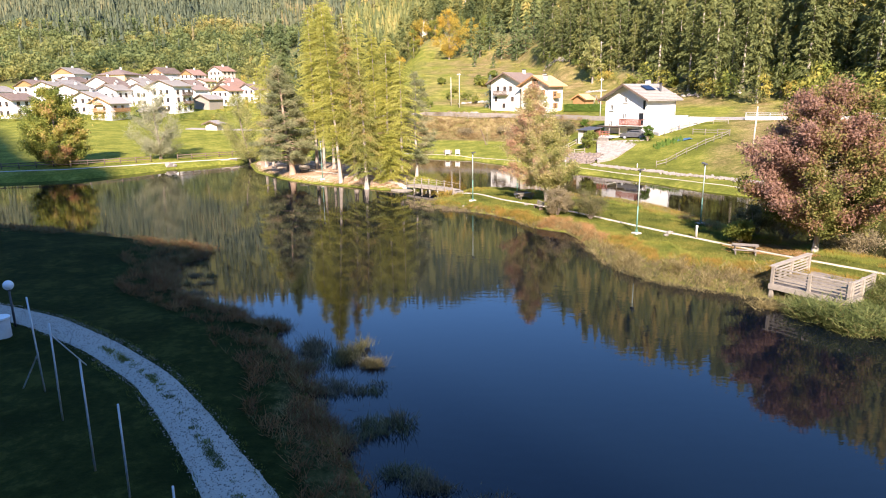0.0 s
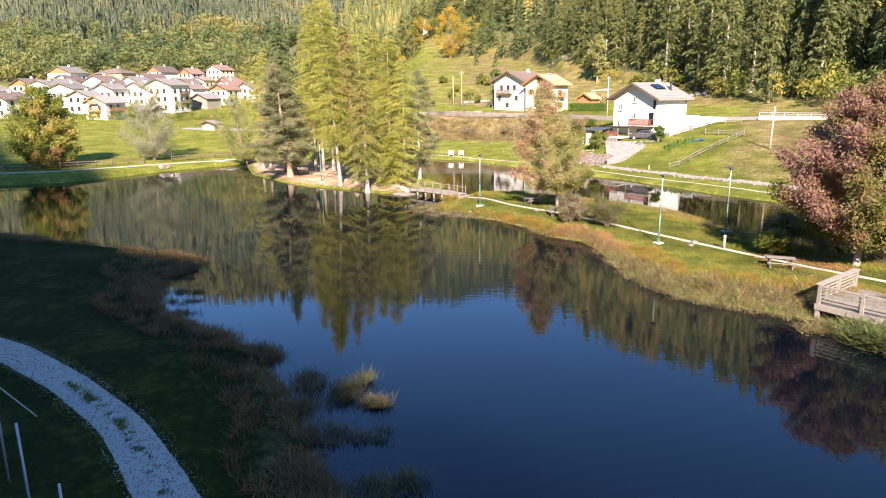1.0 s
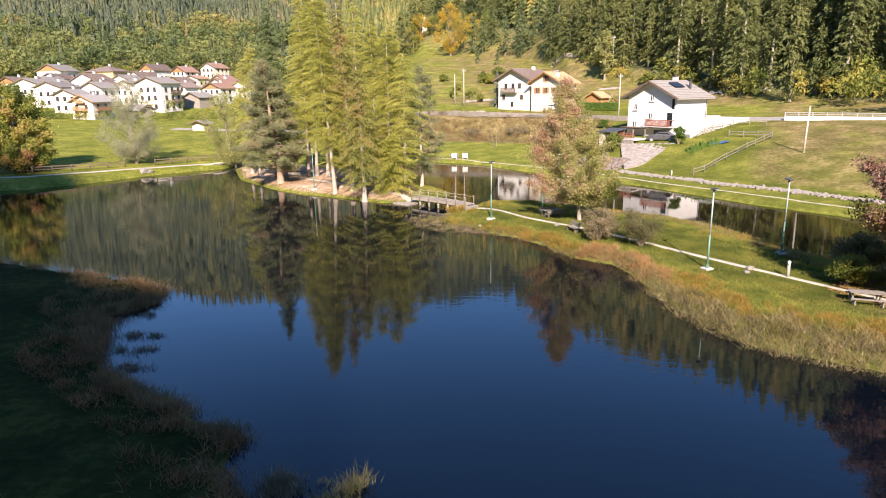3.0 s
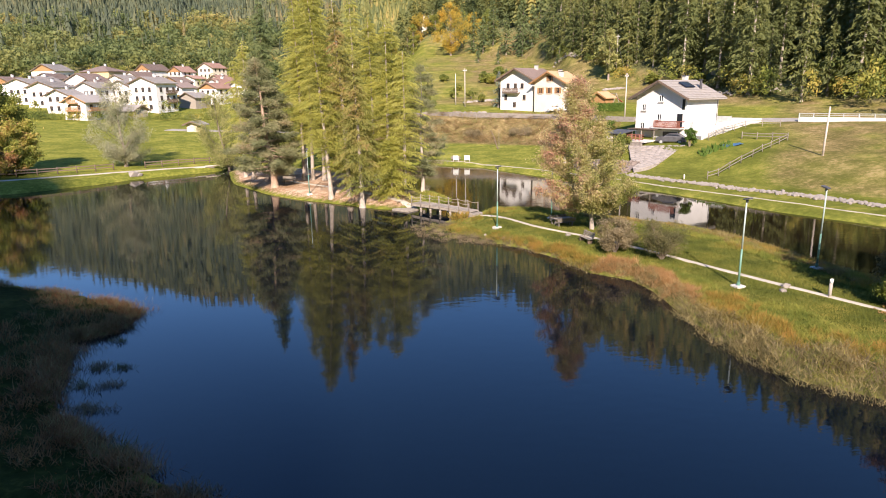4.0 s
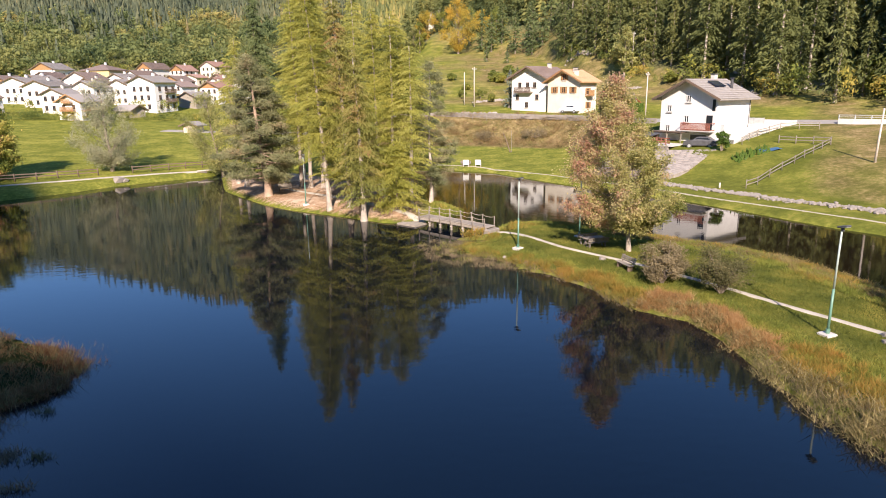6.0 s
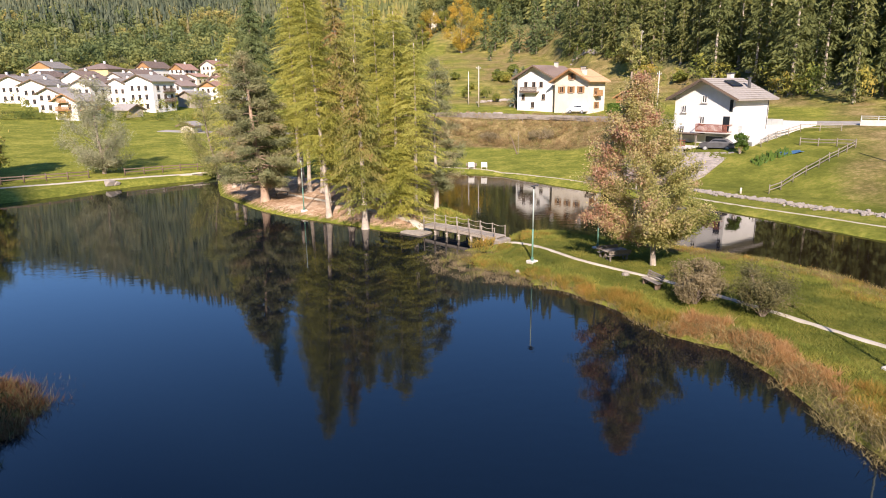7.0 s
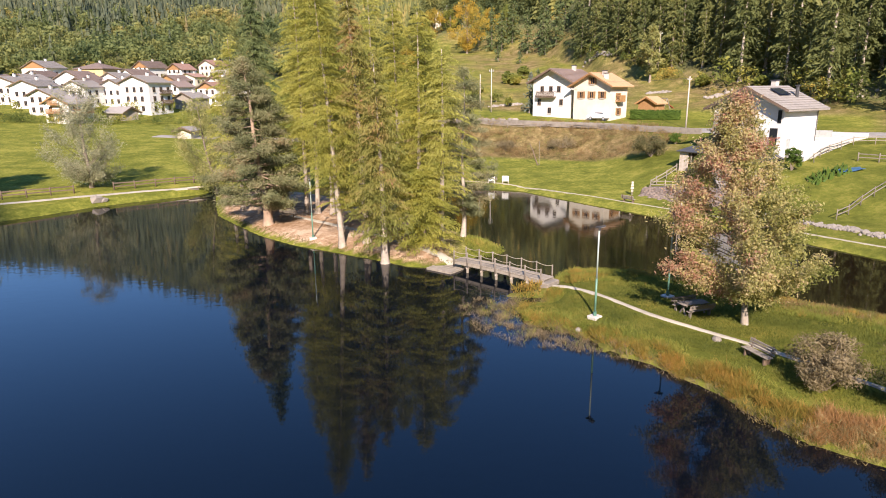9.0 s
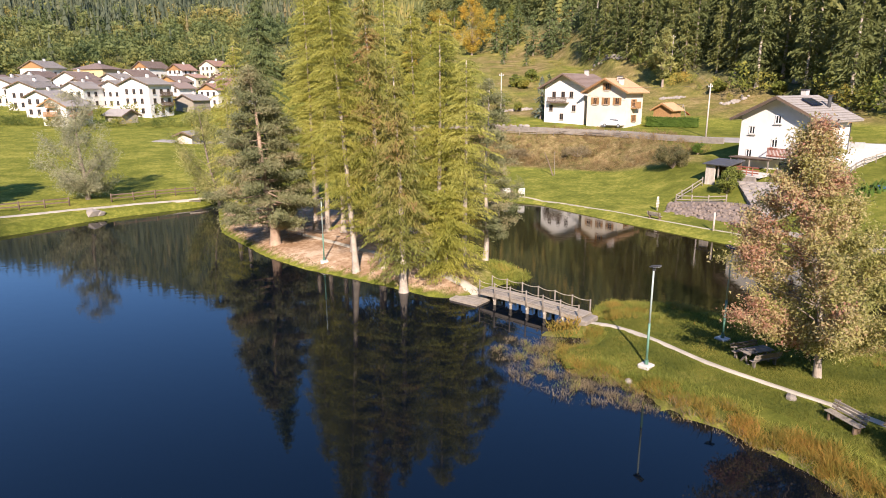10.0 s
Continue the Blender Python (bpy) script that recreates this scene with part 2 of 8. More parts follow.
WHITE_PAINT = surface("white_paint", (0.68, 0.67, 0.64), (0.82, 0.81, 0.78), 1.0, 0.6, 0.1, 20)
BLUE_TARP = surface("blue_tarpaulin", (0.02, 0.06, 0.12), (0.05, 0.13, 0.22), 1.0, 0.6, 0.5, 6)
RED_PAINT = surface("red_paint", (0.32, 0.04, 0.03), (0.45, 0.08, 0.05), 1.0, 0.5, 0.1, 20)
ROPE = surface("hemp_rope", (0.26, 0.22, 0.16), (0.42, 0.37, 0.28), 6.0, 0.9, 0.3, 40)
GLASS, gt, gp = nodes_of("dark_window_glass")
gp.inputs["Base Color"].default_value = (0.02, 0.024, 0.03, 1)
gp.inputs["Roughness"].default_value = 0.08
SOLAR, st, sp = nodes_of("solar_panel_glass")
sp.inputs["Base Color"].default_value = (0.008, 0.014, 0.035, 1)
sp.inputs["Roughness"].default_value = 0.14

# water: dark and clear, barely ruffled
WATER, wtr, wp = nodes_of("lake_water")
# base colour goes browner across to the pond side
wacross = wtr.nodes.new("ShaderNodeVectorMath")
wacross.operation = "DOT_PRODUCT"
wacross.inputs[1].default_value = (0.83, 0.56, 0)
wtr.links.new(where(wtr), wacross.inputs[0])
wpond = add(wtr, "ShaderNodeMapRange")
wpond.inputs["From Min"].default_value, wpond.inputs["From Max"].default_value = 43.5, 53.0
wtr.links.new(wacross.outputs["Value"], wpond.inputs["Value"])
wcol = ramp(wtr, [(0.0, (0.0012, 0.0030, 0.0062)), (1.0, (0.011, 0.0078, 0.0038))])
wtr.links.new(wpond.outputs[0], wcol.inputs[0]), wtr.links.new(wcol.outputs[0], wp.inputs["Base Color"])
wp.inputs["Roughness"].default_value = 0.03
wp.inputs["IOR"].default_value = 1.39
wn = add(wtr, "ShaderNodeTexNoise", Scale=1.0, Detail=3.0, Roughness=0.55)
wtr.links.new(where(wtr, (0.9, 2.2, 1)), wn.inputs["Vector"])
wc = add(wtr, "ShaderNodeTexNoise", Scale=0.035, Detail=2.0)
wtr.links.new(where(wtr), wc.inputs["Vector"])
wr = add(wtr, "ShaderNodeMapRange")
wr.inputs["From Min"].default_value, wr.inputs["From Max"].default_value = 0.42, 0.68
wr.inputs["To Min"].default_value, wr.inputs["To Max"].default_value = 0.15, 1.0
wtr.links.new(wc.outputs[0], wr.inputs["Value"])
wmul = wtr.nodes.new("ShaderNodeMath")
wmul.operation = "MULTIPLY"
wtr.links.new(wn.outputs[0], wmul.inputs[0]), wtr.links.new(wr.outputs[0], wmul.inputs[1])
wamp = wtr.nodes.new("ShaderNodeMath")
wamp.operation = "MULTIPLY_ADD"
wamp.inputs[1].default_value, wamp.inputs[2].default_value = 0.5, 1.0
wtr.links.new(wpond.outputs[0], wamp.inputs[0])
wtot = wtr.nodes.new("ShaderNodeMath")
wtot.operation = "MULTIPLY"
wtr.links.new(wmul.outputs[0], wtot.inputs[0]), wtr.links.new(wamp.outputs[0], wtot.inputs[1])
bump(wtr, wp, wtot.outputs[0], 0.10, 0.05)

# land: meadow grass with drier and barer stretches, needle litter, forest floor
LAND, lt, lp = nodes_of("meadow_and_soil")
lp.inputs["Roughness"].default_value = 0.95
lp.inputs["Specular IOR Level"].default_value = 0.03
lw = where(lt)
ln1 = add(lt, "ShaderNodeTexNoise", Scale=0.25, Detail=5.0, Roughness=0.6)
ln2 = add(lt, "ShaderNodeTexNoise", Scale=2.2, Detail=5.0, Roughness=0.7)
ln3 = add(lt, "ShaderNodeTexNoise", Scale=14.0, Detail=3.0, Roughness=0.7)
for n in (ln1, ln2, ln3):
    lt.links.new(lw, n.inputs["Vector"])
gsum = lt.nodes.new("ShaderNodeMath")
gsum.operation = "MULTIPLY_ADD"
gsum.inputs[1].default_value = 0.85
lt.links.new(ln2.outputs[0], gsum.inputs[0]), lt.links.new(ln1.outputs[0], gsum.inputs[2])
g3 = lt.nodes.new("ShaderNodeMath")
g3.operation = "MULTIPLY_ADD"
g3.inputs[1].default_value = 0.35
ln0 = add(lt, "ShaderNodeTexNoise", Scale=0.55, Detail=4.0, Roughness=0.7)
lt.links.new(lw, ln0.inputs["Vector"])
g4 = lt.nodes.new("ShaderNodeMath")
g4.operation = "MULTIPLY_ADD"
g4.inputs[1].default_value = 0.6
gm = add(lt, "ShaderNodeMapRange")
gm.inputs["From Min"].default_value, gm.inputs["From Max"].default_value = 1.14, 1.66
gm.inputs["To Min"].default_value, gm.inputs["To Max"].default_value = 0.6, 1.05
lt.links.new(ln0.outputs[0], g4.inputs[0]), lt.links.new(g3.outputs[0], g4.inputs[2]), lt.links.new(g4.outputs[0], gm.inputs["Value"])
lt.links.new(ln3.outputs[0], g3.inputs[0]), lt.links.new(gsum.outputs[0], g3.inputs[2])
grass = ramp(lt, [(0.66, (0.105, 0.12, 0.021)), (0.9, (0.188, 0.195, 0.034)), (1.15, (0.27, 0.25, 0.053))])
grass.color_ramp.elements[2].position = 1.0
dry = ramp(lt, [(0.66, (0.12, 0.10, 0.035)), (0.9, (0.22, 0.165, 0.07)), (1.0, (0.31, 0.23, 0.11))])
# darker green: lusher turf, and the near bank's shade put into its colour
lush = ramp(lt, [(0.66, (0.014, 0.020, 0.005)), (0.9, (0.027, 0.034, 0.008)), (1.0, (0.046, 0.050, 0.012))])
litter = ramp(lt, [(0.66, (0.27, 0.17, 0.10)), (0.9, (0.43, 0.30, 0.20)), (1.0, (0.53, 0.41, 0.30))])
floor_c = ramp(lt, [(0.66, (0.075, 0.085, 0.035)), (0.9, (0.13, 0.13, 0.055)), (1.0, (0.18, 0.16, 0.075))])
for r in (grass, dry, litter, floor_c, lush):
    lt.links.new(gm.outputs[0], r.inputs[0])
last = grass
for key, r in (("lush_and_shade", lush), ("dryness", dry), ("needle_litter", litter), ("wooded", floor_c)):
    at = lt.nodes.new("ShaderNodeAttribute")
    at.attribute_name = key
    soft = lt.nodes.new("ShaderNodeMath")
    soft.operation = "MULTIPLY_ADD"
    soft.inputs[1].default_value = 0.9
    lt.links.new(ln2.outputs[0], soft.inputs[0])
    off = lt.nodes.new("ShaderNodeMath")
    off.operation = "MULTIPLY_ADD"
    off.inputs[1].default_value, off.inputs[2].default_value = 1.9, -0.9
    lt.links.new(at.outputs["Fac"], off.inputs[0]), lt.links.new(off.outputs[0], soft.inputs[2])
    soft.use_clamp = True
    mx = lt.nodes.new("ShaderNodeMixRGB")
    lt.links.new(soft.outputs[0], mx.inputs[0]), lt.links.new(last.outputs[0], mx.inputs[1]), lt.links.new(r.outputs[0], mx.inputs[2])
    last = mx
lt.links.new(last.outputs[0], lp.inputs["Base Color"])
bump(lt, lp, g3.outputs[0], 0.9, 0.12)

SHADE_X = [-400, -120, -108, -80, -70, -59, -52, -48, -44, -40, -36, -30, -26, -20, -18, -12, -8, -5.2, -3.8, 0, 4, 10, 20, 60, 300]
SHADE_Y = [187, 162, 150, 110, 96, 85, 84, 80, 68, 55, 46, 36.4, 34.4, 30.5, 29.7, 25.4, 22, 16.5, 7.2, 3, -3, -11, -30, -75, -115]

# ---------------------------------------------------------------- the lie of the land
# water level is z = 0; the lake lies ahead (+y), the sun stands behind the camera
FAR_SHORE = [(-140, 80), (-92, 86), (-66, 91), (-55, 94), (-50, 100), (-46.5, 106), (-42, 110.5), (-37.8, 114.3), (-36.6, 118), (-30, 121.5),
             (-15, 122), (-5, 120.5), (2.6, 116), (9.8, 105.5), (16.4, 96.8), (21.5, 91), (25.5, 84), (29.3, 77), (34.5, 70.5), (41, 62),
             (50, 50), (62, 36), (90, 10), (140, -50)]
NEAR_SHORE = [(-140, 72), (-62, 64.5), (-44, 61), (-34, 57.6), (-28, 55), (-24, 53.4), (-21.3, 52), (-19.2, 50.2), (-18.5, 48.3), (-19, 46.9), (-20.6, 46.4), (-19.4, 44.8), (-18.9, 43), (-18, 41),
              (-16.4, 38.8), (-14, 36.8), (-11.4, 35.2), (-8.8, 33.2), (-8.8, 31.4), (-6.6, 28), (-5.0, 24), (-2.8, 20), (-1, 16), (2, 9), (6, 0), (12, -9), (22, -14), (36, -16), (70, -30), (120, -60)]
SPIT = [(60, -5), (46, 12), (36, 22), (27, 31), (21, 35.5), (16.3, 38.6), (12.4, 41.4), (11.2, 44.7), (10.5, 48.6), (10.3, 52.4), (9.6, 55.4), (7.3, 57.2), (5.6, 61.2), (3.6, 64.2), (0.6, 65.8),
        (-2, 66.6), (-4, 68.5), (-4.9, 71.8), (-3.2, 74.3), (-1, 75), (0.6, 76.3), (1.4, 78), (2.4, 79.8), (7, 79.2), (11, 76), (15, 72.5), (18.2, 70.4), (20.8, 66),
        (22.2, 61), (24, 55), (27.5, 48), (32, 41), (40, 31), (54, 16), (75, -4), (100, -40), (80, -40)]
ISLAND = [(-35.2, 113.2), (-32.5, 106), (-30.2, 100.5), (-26.5, 95.6), (-23, 91.2), (-19, 87.6), (-15.5, 85.4), (-11.5, 82.8), (-9, 81), (-6.6, 80.4), (-5.2, 81), (-4.2, 83.4),
          (-2.2, 85.4), (-3.6, 88.8), (-7.6, 97), (-14, 106), (-24, 114), (-32, 117)]


def to_line(x, y, pts, closed=False):
    """Distance of points to a polyline."""
    best = np.full(x.shape, 1e9)
    n = len(pts)
    for i in range(n if closed else n - 1):
        (ax, ay), (bx, by) = pts[i], pts[(i + 1) % n]
        ux, uy = bx - ax, by - ay
        s = np.clip(((x - ax) * ux + (y - ay) * uy) / (ux * ux + uy * uy), 0, 1)
        best = np.minimum(best, np.hypot(x - ax - s * ux, y - ay - s * uy))
    return best


def within(x, y, pts):
    """True where points lie inside a polygon."""
    ins = np.zeros(x.shape, bool)
    n = len(pts)
    for i in range(n):
        (ax, ay), (bx, by) = pts[i], pts[(i + 1) % n]
        if ay != by:
            ins ^= ((ay > y) != (by > y)) & (x < (bx - ax) * (y - ay) / (by - ay) + ax)
    return ins


def ease(v, a, b):
    s = np.clip((v - a) / (b - a), 0, 1)
    return s * s * (3 - 2 * s)


def ripple(x, y, size, seed=0.0):
    """A cheap smooth unevenness of about -1 to 1."""
    u, v = x / size + seed * 1.7, y / size - seed * 2.3
    return (np.sin(u * 1.9 + 1.3 * np.sin(v * 1.1 + seed)) + np.sin(v * 2.3 + 1.7 * np.sin(u * 0.9 - seed)) + np.sin((u + v) * 1.3 + 2.1 * np.sin((u - v) * 0.7))) / 3


def speckle(x, y, size, seed=0):
    """Patches without any order, about -1 to 1."""
    g = np.random.default_rng(900 + seed).uniform(-1, 1, (128, 128))
    u, v = np.asarray(x) / size + 300.0, np.asarray(y) / size + 300.0
    i, j = np.floor(u).astype(int), np.floor(v).astype(int)
    a, b = u - i, v - j
    a, b = a * a * (3 - 2 * a), b * b * (3 - 2 * b)
    at = lambda p, q: g[p % 128, q % 128]
    return (at(i, j) * (1 - a) + at(i + 1, j) * a) * (1 - b) + (at(i, j + 1) * (1 - a) + at(i + 1, j + 1) * a) * b


def shores(x, y):
    """Distance to the water for land on the far side, the near side, the spit and the island (0 elsewhere)."""
    north = FAR_SHORE + [(6000, -400), (6000, 9000), (-6000, 9000), (-6000, 60)]
    south = NEAR_SHORE + [(4000, -200), (4000, -6000), (-6000, -6000), (-6000, 60)]
    out = []
    for pts, line, closed in ((north, FAR_SHORE, False), (south, NEAR_SHORE, False), (SPIT, SPIT, True), (ISLAND, ISLAND, True)):
        out.append(np.where(within(x, y, pts), to_line(x, y, line, closed), 0))
    return out


def ground(x, y):
    """Height of the land above the water."""
    x, y = np.asarray(x, float), np.asarray(y, float)
    dn, ds, dp, di = shores(x, y)
    wet = (dn + ds + dp + di) == 0
    bed = np.minimum(np.minimum(to_line(x, y, FAR_SHORE), to_line(x, y, NEAR_SHORE)), np.minimum(to_line(x, y, SPIT, True), to_line(x, y, ISLAND, True)))
    z = np.where(wet, -np.minimum(1.6, bed * 0.35), 0)
    # far side: the meadow at the left, the road bank in the middle, the house slope at the right
    left = np.interp(dn, [0, 1.5, 5, 20, 60, 95, 130, 190, 260, 400], [0.05, 0.7, 0.9, 1.4, 3.0, 4.4, 6.6, 11.5, 16, 26])
    mid = np.interp(dn, [0, 1.2, 5, 20, 27, 36, 42, 47, 62, 85, 130, 250, 400], [0.05, 0.45, 0.7, 1.5, 2.2, 6.3, 6.7, 6.9, 8.2, 10, 18, 34, 60])
    right = np.interp(dn, [0, 1.2, 5, 9, 17, 27, 34, 46, 60, 80, 110, 250, 400], [0.05, 0.45, 0.8, 1.1, 3.4, 5.0, 6.0, 6.9, 8.5, 12, 17, 34, 60])
    wl, wr = ease(-x, 12, 36), ease(x, 14, 24)
    far = left * wl + right * wr * (1 - wl) + mid * (1 - wr) * (1 - wl)
    r, az = np.hypot(x, y), np.degrees(np.arctan2(x, y))
    el = np.interp(az, [-100, -60, -40, -35, -22, -8, 0, 4, 9, 16, 29, 37, 60, 100], [5, 8.5, 10.3, 11.2, 15.7, 16.4, 16.3, 15.7, 17.2, 19, 22, 23.5, 24, 15])
    r0 = np.interp(az, [-60, -35, -15, -5, 0, 5, 9, 16, 29, 40, 60], [318, 318, 315, 322, 330, 295, 212, 180, 155, 135, 125])
    r1 = np.interp(az, [-60, -15, 0, 5, 9, 16, 29, 40], [1300, 1250, 1000, 900, 650, 520, 450, 420])
    s = np.clip((r - r0) / (r1 - r0), 0, 1.25)
    slow = ease(-az, -3, 9)
    hill = np.tan(np.radians(el)) * r1 * (slow * s ** 1.5 + (1 - slow) * s * (0.55 + 0.45 * s) - 1.6 * np.maximum(s - 1, 0) ** 1.5)
    hill = hill * (1 + 0.06 * ripple(x, y, 120, 2)) + ease(s, 0.02, 0.3) * 5 * ripple(x, y, 45, 4)
    far = np.where(dn > 30, far * (1 - ease(s, 0, .9)), far) + hill * ease(dn, 35, 80)
    z = np.where(dn > 0, far + 0.10 * ripple(x, y, 9, 1) * ease(dn, 2, 8) + 0.04 * ripple(x, y, 2.3, 5) * ease(dn, .5, 3), z)
    near = 0.05 + 0.55 * (1 - np.exp(-ds / 2.2)) + 0.02 * ds + 0.08 * ripple(x, y, 6, 3) * ease(ds, 1, 5)
    # unseen mountain behind the camera; crest shaped to shade near bank and left lake
    reach = np.interp(x + SUN_SHIFT, SHADE_X, SHADE_Y)
    ridge = (reach - BACK_Y) * math.tan(radians(SUN_UP)) + 1.5 * ripple(x, y, 5, 7) + 1.0
    near = near + np.where(y < -25, ridge * ease(-y, 25, -BACK_Y), 0)
    z = np.where(ds > 0, near, z)
    # the spit's tip is drowned: stems stand in the shallows there
    drowned = 2.7 * (1 - ease(x, 0.5, 3.0)) * ease(y, 63.5, 66.5) * (1 - ease(y, 73.0, 74.5))
    dp = np.where(dp > 0, np.maximum(dp - drowned, -0.6 + 0.1 * dp), dp)
    z = np.where((dp < 0), -0.16, z)
    z = np.where(dp > 0, 0.04 + 0.62 * (1 - np.exp(-dp / 1.6)) + 0.05 * ripple(x, y, 5, 6) * ease(dp, 1, 3), z)
    z = np.where(di > 0, 0.05 + 0.75 * (1 - np.exp(-di / 1.5)) + 0.06 * ripple(x, y, 4, 8) * ease(di, 1, 3), z)
    return z


# ---------------------------------------------------------------- builders
class Geo:
    """Collects simple solids into one mesh."""

    def __init__(self):
        self.v, self.f = [], []

    def face_set(self, pts, faces):
        k = len(self.v)
        self.v += [tuple(p) for p in pts]
        self.f += [tuple(i + k for i in f) for f in faces]
        return self

    def box(self, x0, x1, y0, y1, z0, z1, m=None, c=0.0):
        """A box, its long edges chamfered by c."""
        if c:
            pts = []
            for x, y, sx, sy in ((x0, y0, 1, 1), (x1, y0, -1, 1), (x1, y1, -1, -1), (x0, y1, 1, -1)):
                a, b = (x + sx * c, y), (x, y + sy * c)
                pts += [b, a] if sx * sy > 0 else [a, b]
            ring = []
            for z, k in ((z0, c), (z0 + c, 0), (z1 - c, 0), (z1, c)):
                cx, cy = (x0 + x1) / 2, (y0 + y1) / 2
                for px, py in pts:
                    ring.append((px - math.copysign(k, px - cx), py - math.copysign(k, py - cy), z))
            fs = [tuple(range(7, -1, -1)), tuple(range(24, 32))]
            for L in range(3):
                for i in range(8):
                    j = (i + 1) % 8
                    fs.append((L * 8 + i, L * 8 + j, L * 8 + 8 + j, L * 8 + 8 + i))
            pts = ring
        else:
            pts = [(x, y, z) for z in (z0, z1) for x, y in ((x0, y0), (x1, y0), (x1, y1), (x0, y1))]
            fs = [(3, 2, 1, 0), (4, 5, 6, 7), (0, 1, 5, 4), (1, 2, 6, 5), (2, 3, 7, 6), (3, 0, 4, 7)]
        if m is not None:
            pts = [m @ Vector(p) for p in pts]
        return self.face_set(pts, fs)

    def beam(self, p, q, w, h, c=0.0):
        """A squared timber from p to q, w wide and h high."""
        p, q = Vector(p), Vector(q)
        d = q - p
        m = Matrix.Translation(p) @ d.to_track_quat("Y", "Z").to_matrix().to_4x4()
        return self.box(-w / 2, w / 2, 0, d.length, -h / 2, h / 2, m, c)

    def tube(self, pts, radii, n=8, caps=True):
        pts = [Vector(p) for p in pts]
        k, out, fs = len(pts), [], []
        for i, p in enumerate(pts):
            d = (pts[min(i + 1, k - 1)] - pts[max(i - 1, 0)]).normalized()
            a = d.orthogonal().normalized() if abs(d.z) < 0.9 else Vector((1, 0, 0)).cross(d).normalized()
            b = d.cross(a)
            for j in range(n):
                w = 2 * math.pi * j / n
                out.append(p + (a * math.cos(w) + b * math.sin(w)) * radii[i])
        for i in range(k - 1):
            for j in range(n):
                fs.append((i * n + j, i * n + (j + 1) % n, (i + 1) * n + (j + 1) % n, (i + 1) * n + j))
        if caps:
            fs += [tuple(range(n - 1, -1, -1)), tuple(range((k - 1) * n, k * n))]
        return self.face_set(out, fs)

    def mesh(self, name, smooth=False):
        me = bpy.data.meshes.new(name)
        me.from_pydata(self.v, [], self.f)
        if smooth:
            me.polygons.foreach_set("use_smooth", [True] * len(me.polygons))
        me.update()
        return me


def raw_mesh(name, v, f, smooth=False):
    """A mesh straight from arrays: v is n x 3, f is m x 3 or m x 4."""
    me = bpy.data.meshes.new(name)
    v, f = np.asarray(v, np.float32), np.asarray(f, np.int32)
    me.vertices.add(len(v))
    me.vertices.foreach_set("co", v.ravel())
    me.loops.add(f.size)
    me.loops.foreach_set("vertex_index", f.ravel())
    me.polygons.add(len(f))
    me.polygons.foreach_set("loop_start", np.arange(0, f.size, f.shape[1], dtype=np.int32))
    me.polygons.foreach_set("use_smooth", np.full(len(f), smooth))
    me.update(calc_edges=True)
    return me


def thing(name, x, y, z, rz=0.0, label="", category="", group="", kind=""):
    ob = new(name)
    ob.empty_display_size = 0.2
    ob.matrix_basis = pose(x, y, z, 0, 0, rz)
    return tagged(ob, label, category, group, kind)


def part(name, geo, material, parent, label="", smooth=False, at=None):
    me = geo if isinstance(geo, bpy.types.Mesh) else geo.mesh(name, smooth)
    if not me.materials:
        me.materials.append(material)
    ob = new(name, me)
    ob.parent = parent
    if at is not None:
        ob.matrix_basis = at
    return tagged(ob, label)


def single(name, geo, material, label, category, group="", kind="", smooth=False, at=None):
    ob = part(name, geo, material, None, label, smooth, at)
    return tagged(ob, label, category, group, kind)


def gz(x, y):
    """Height of the land at one point."""
    return float(ground(np.array([x]), np.array([y]))[0])


def slivers(c, u, w):
    """Three-cornered leaves about centres c with half-axes u and w."""
    n = len(c)
    v = np.empty((n, 3, 3))
    v[:, 0], v[:, 1], v[:, 2] = c - u - w * 0.75, c - u * 0.25 + w, c + u
    return v.reshape(-1, 3), np.arange(n * 3).reshape(-1, 3)


def units(rng, n):
    a = rng.normal(size=(n, 3))
    return a / np.linalg.norm(a, axis=1)[:, None]


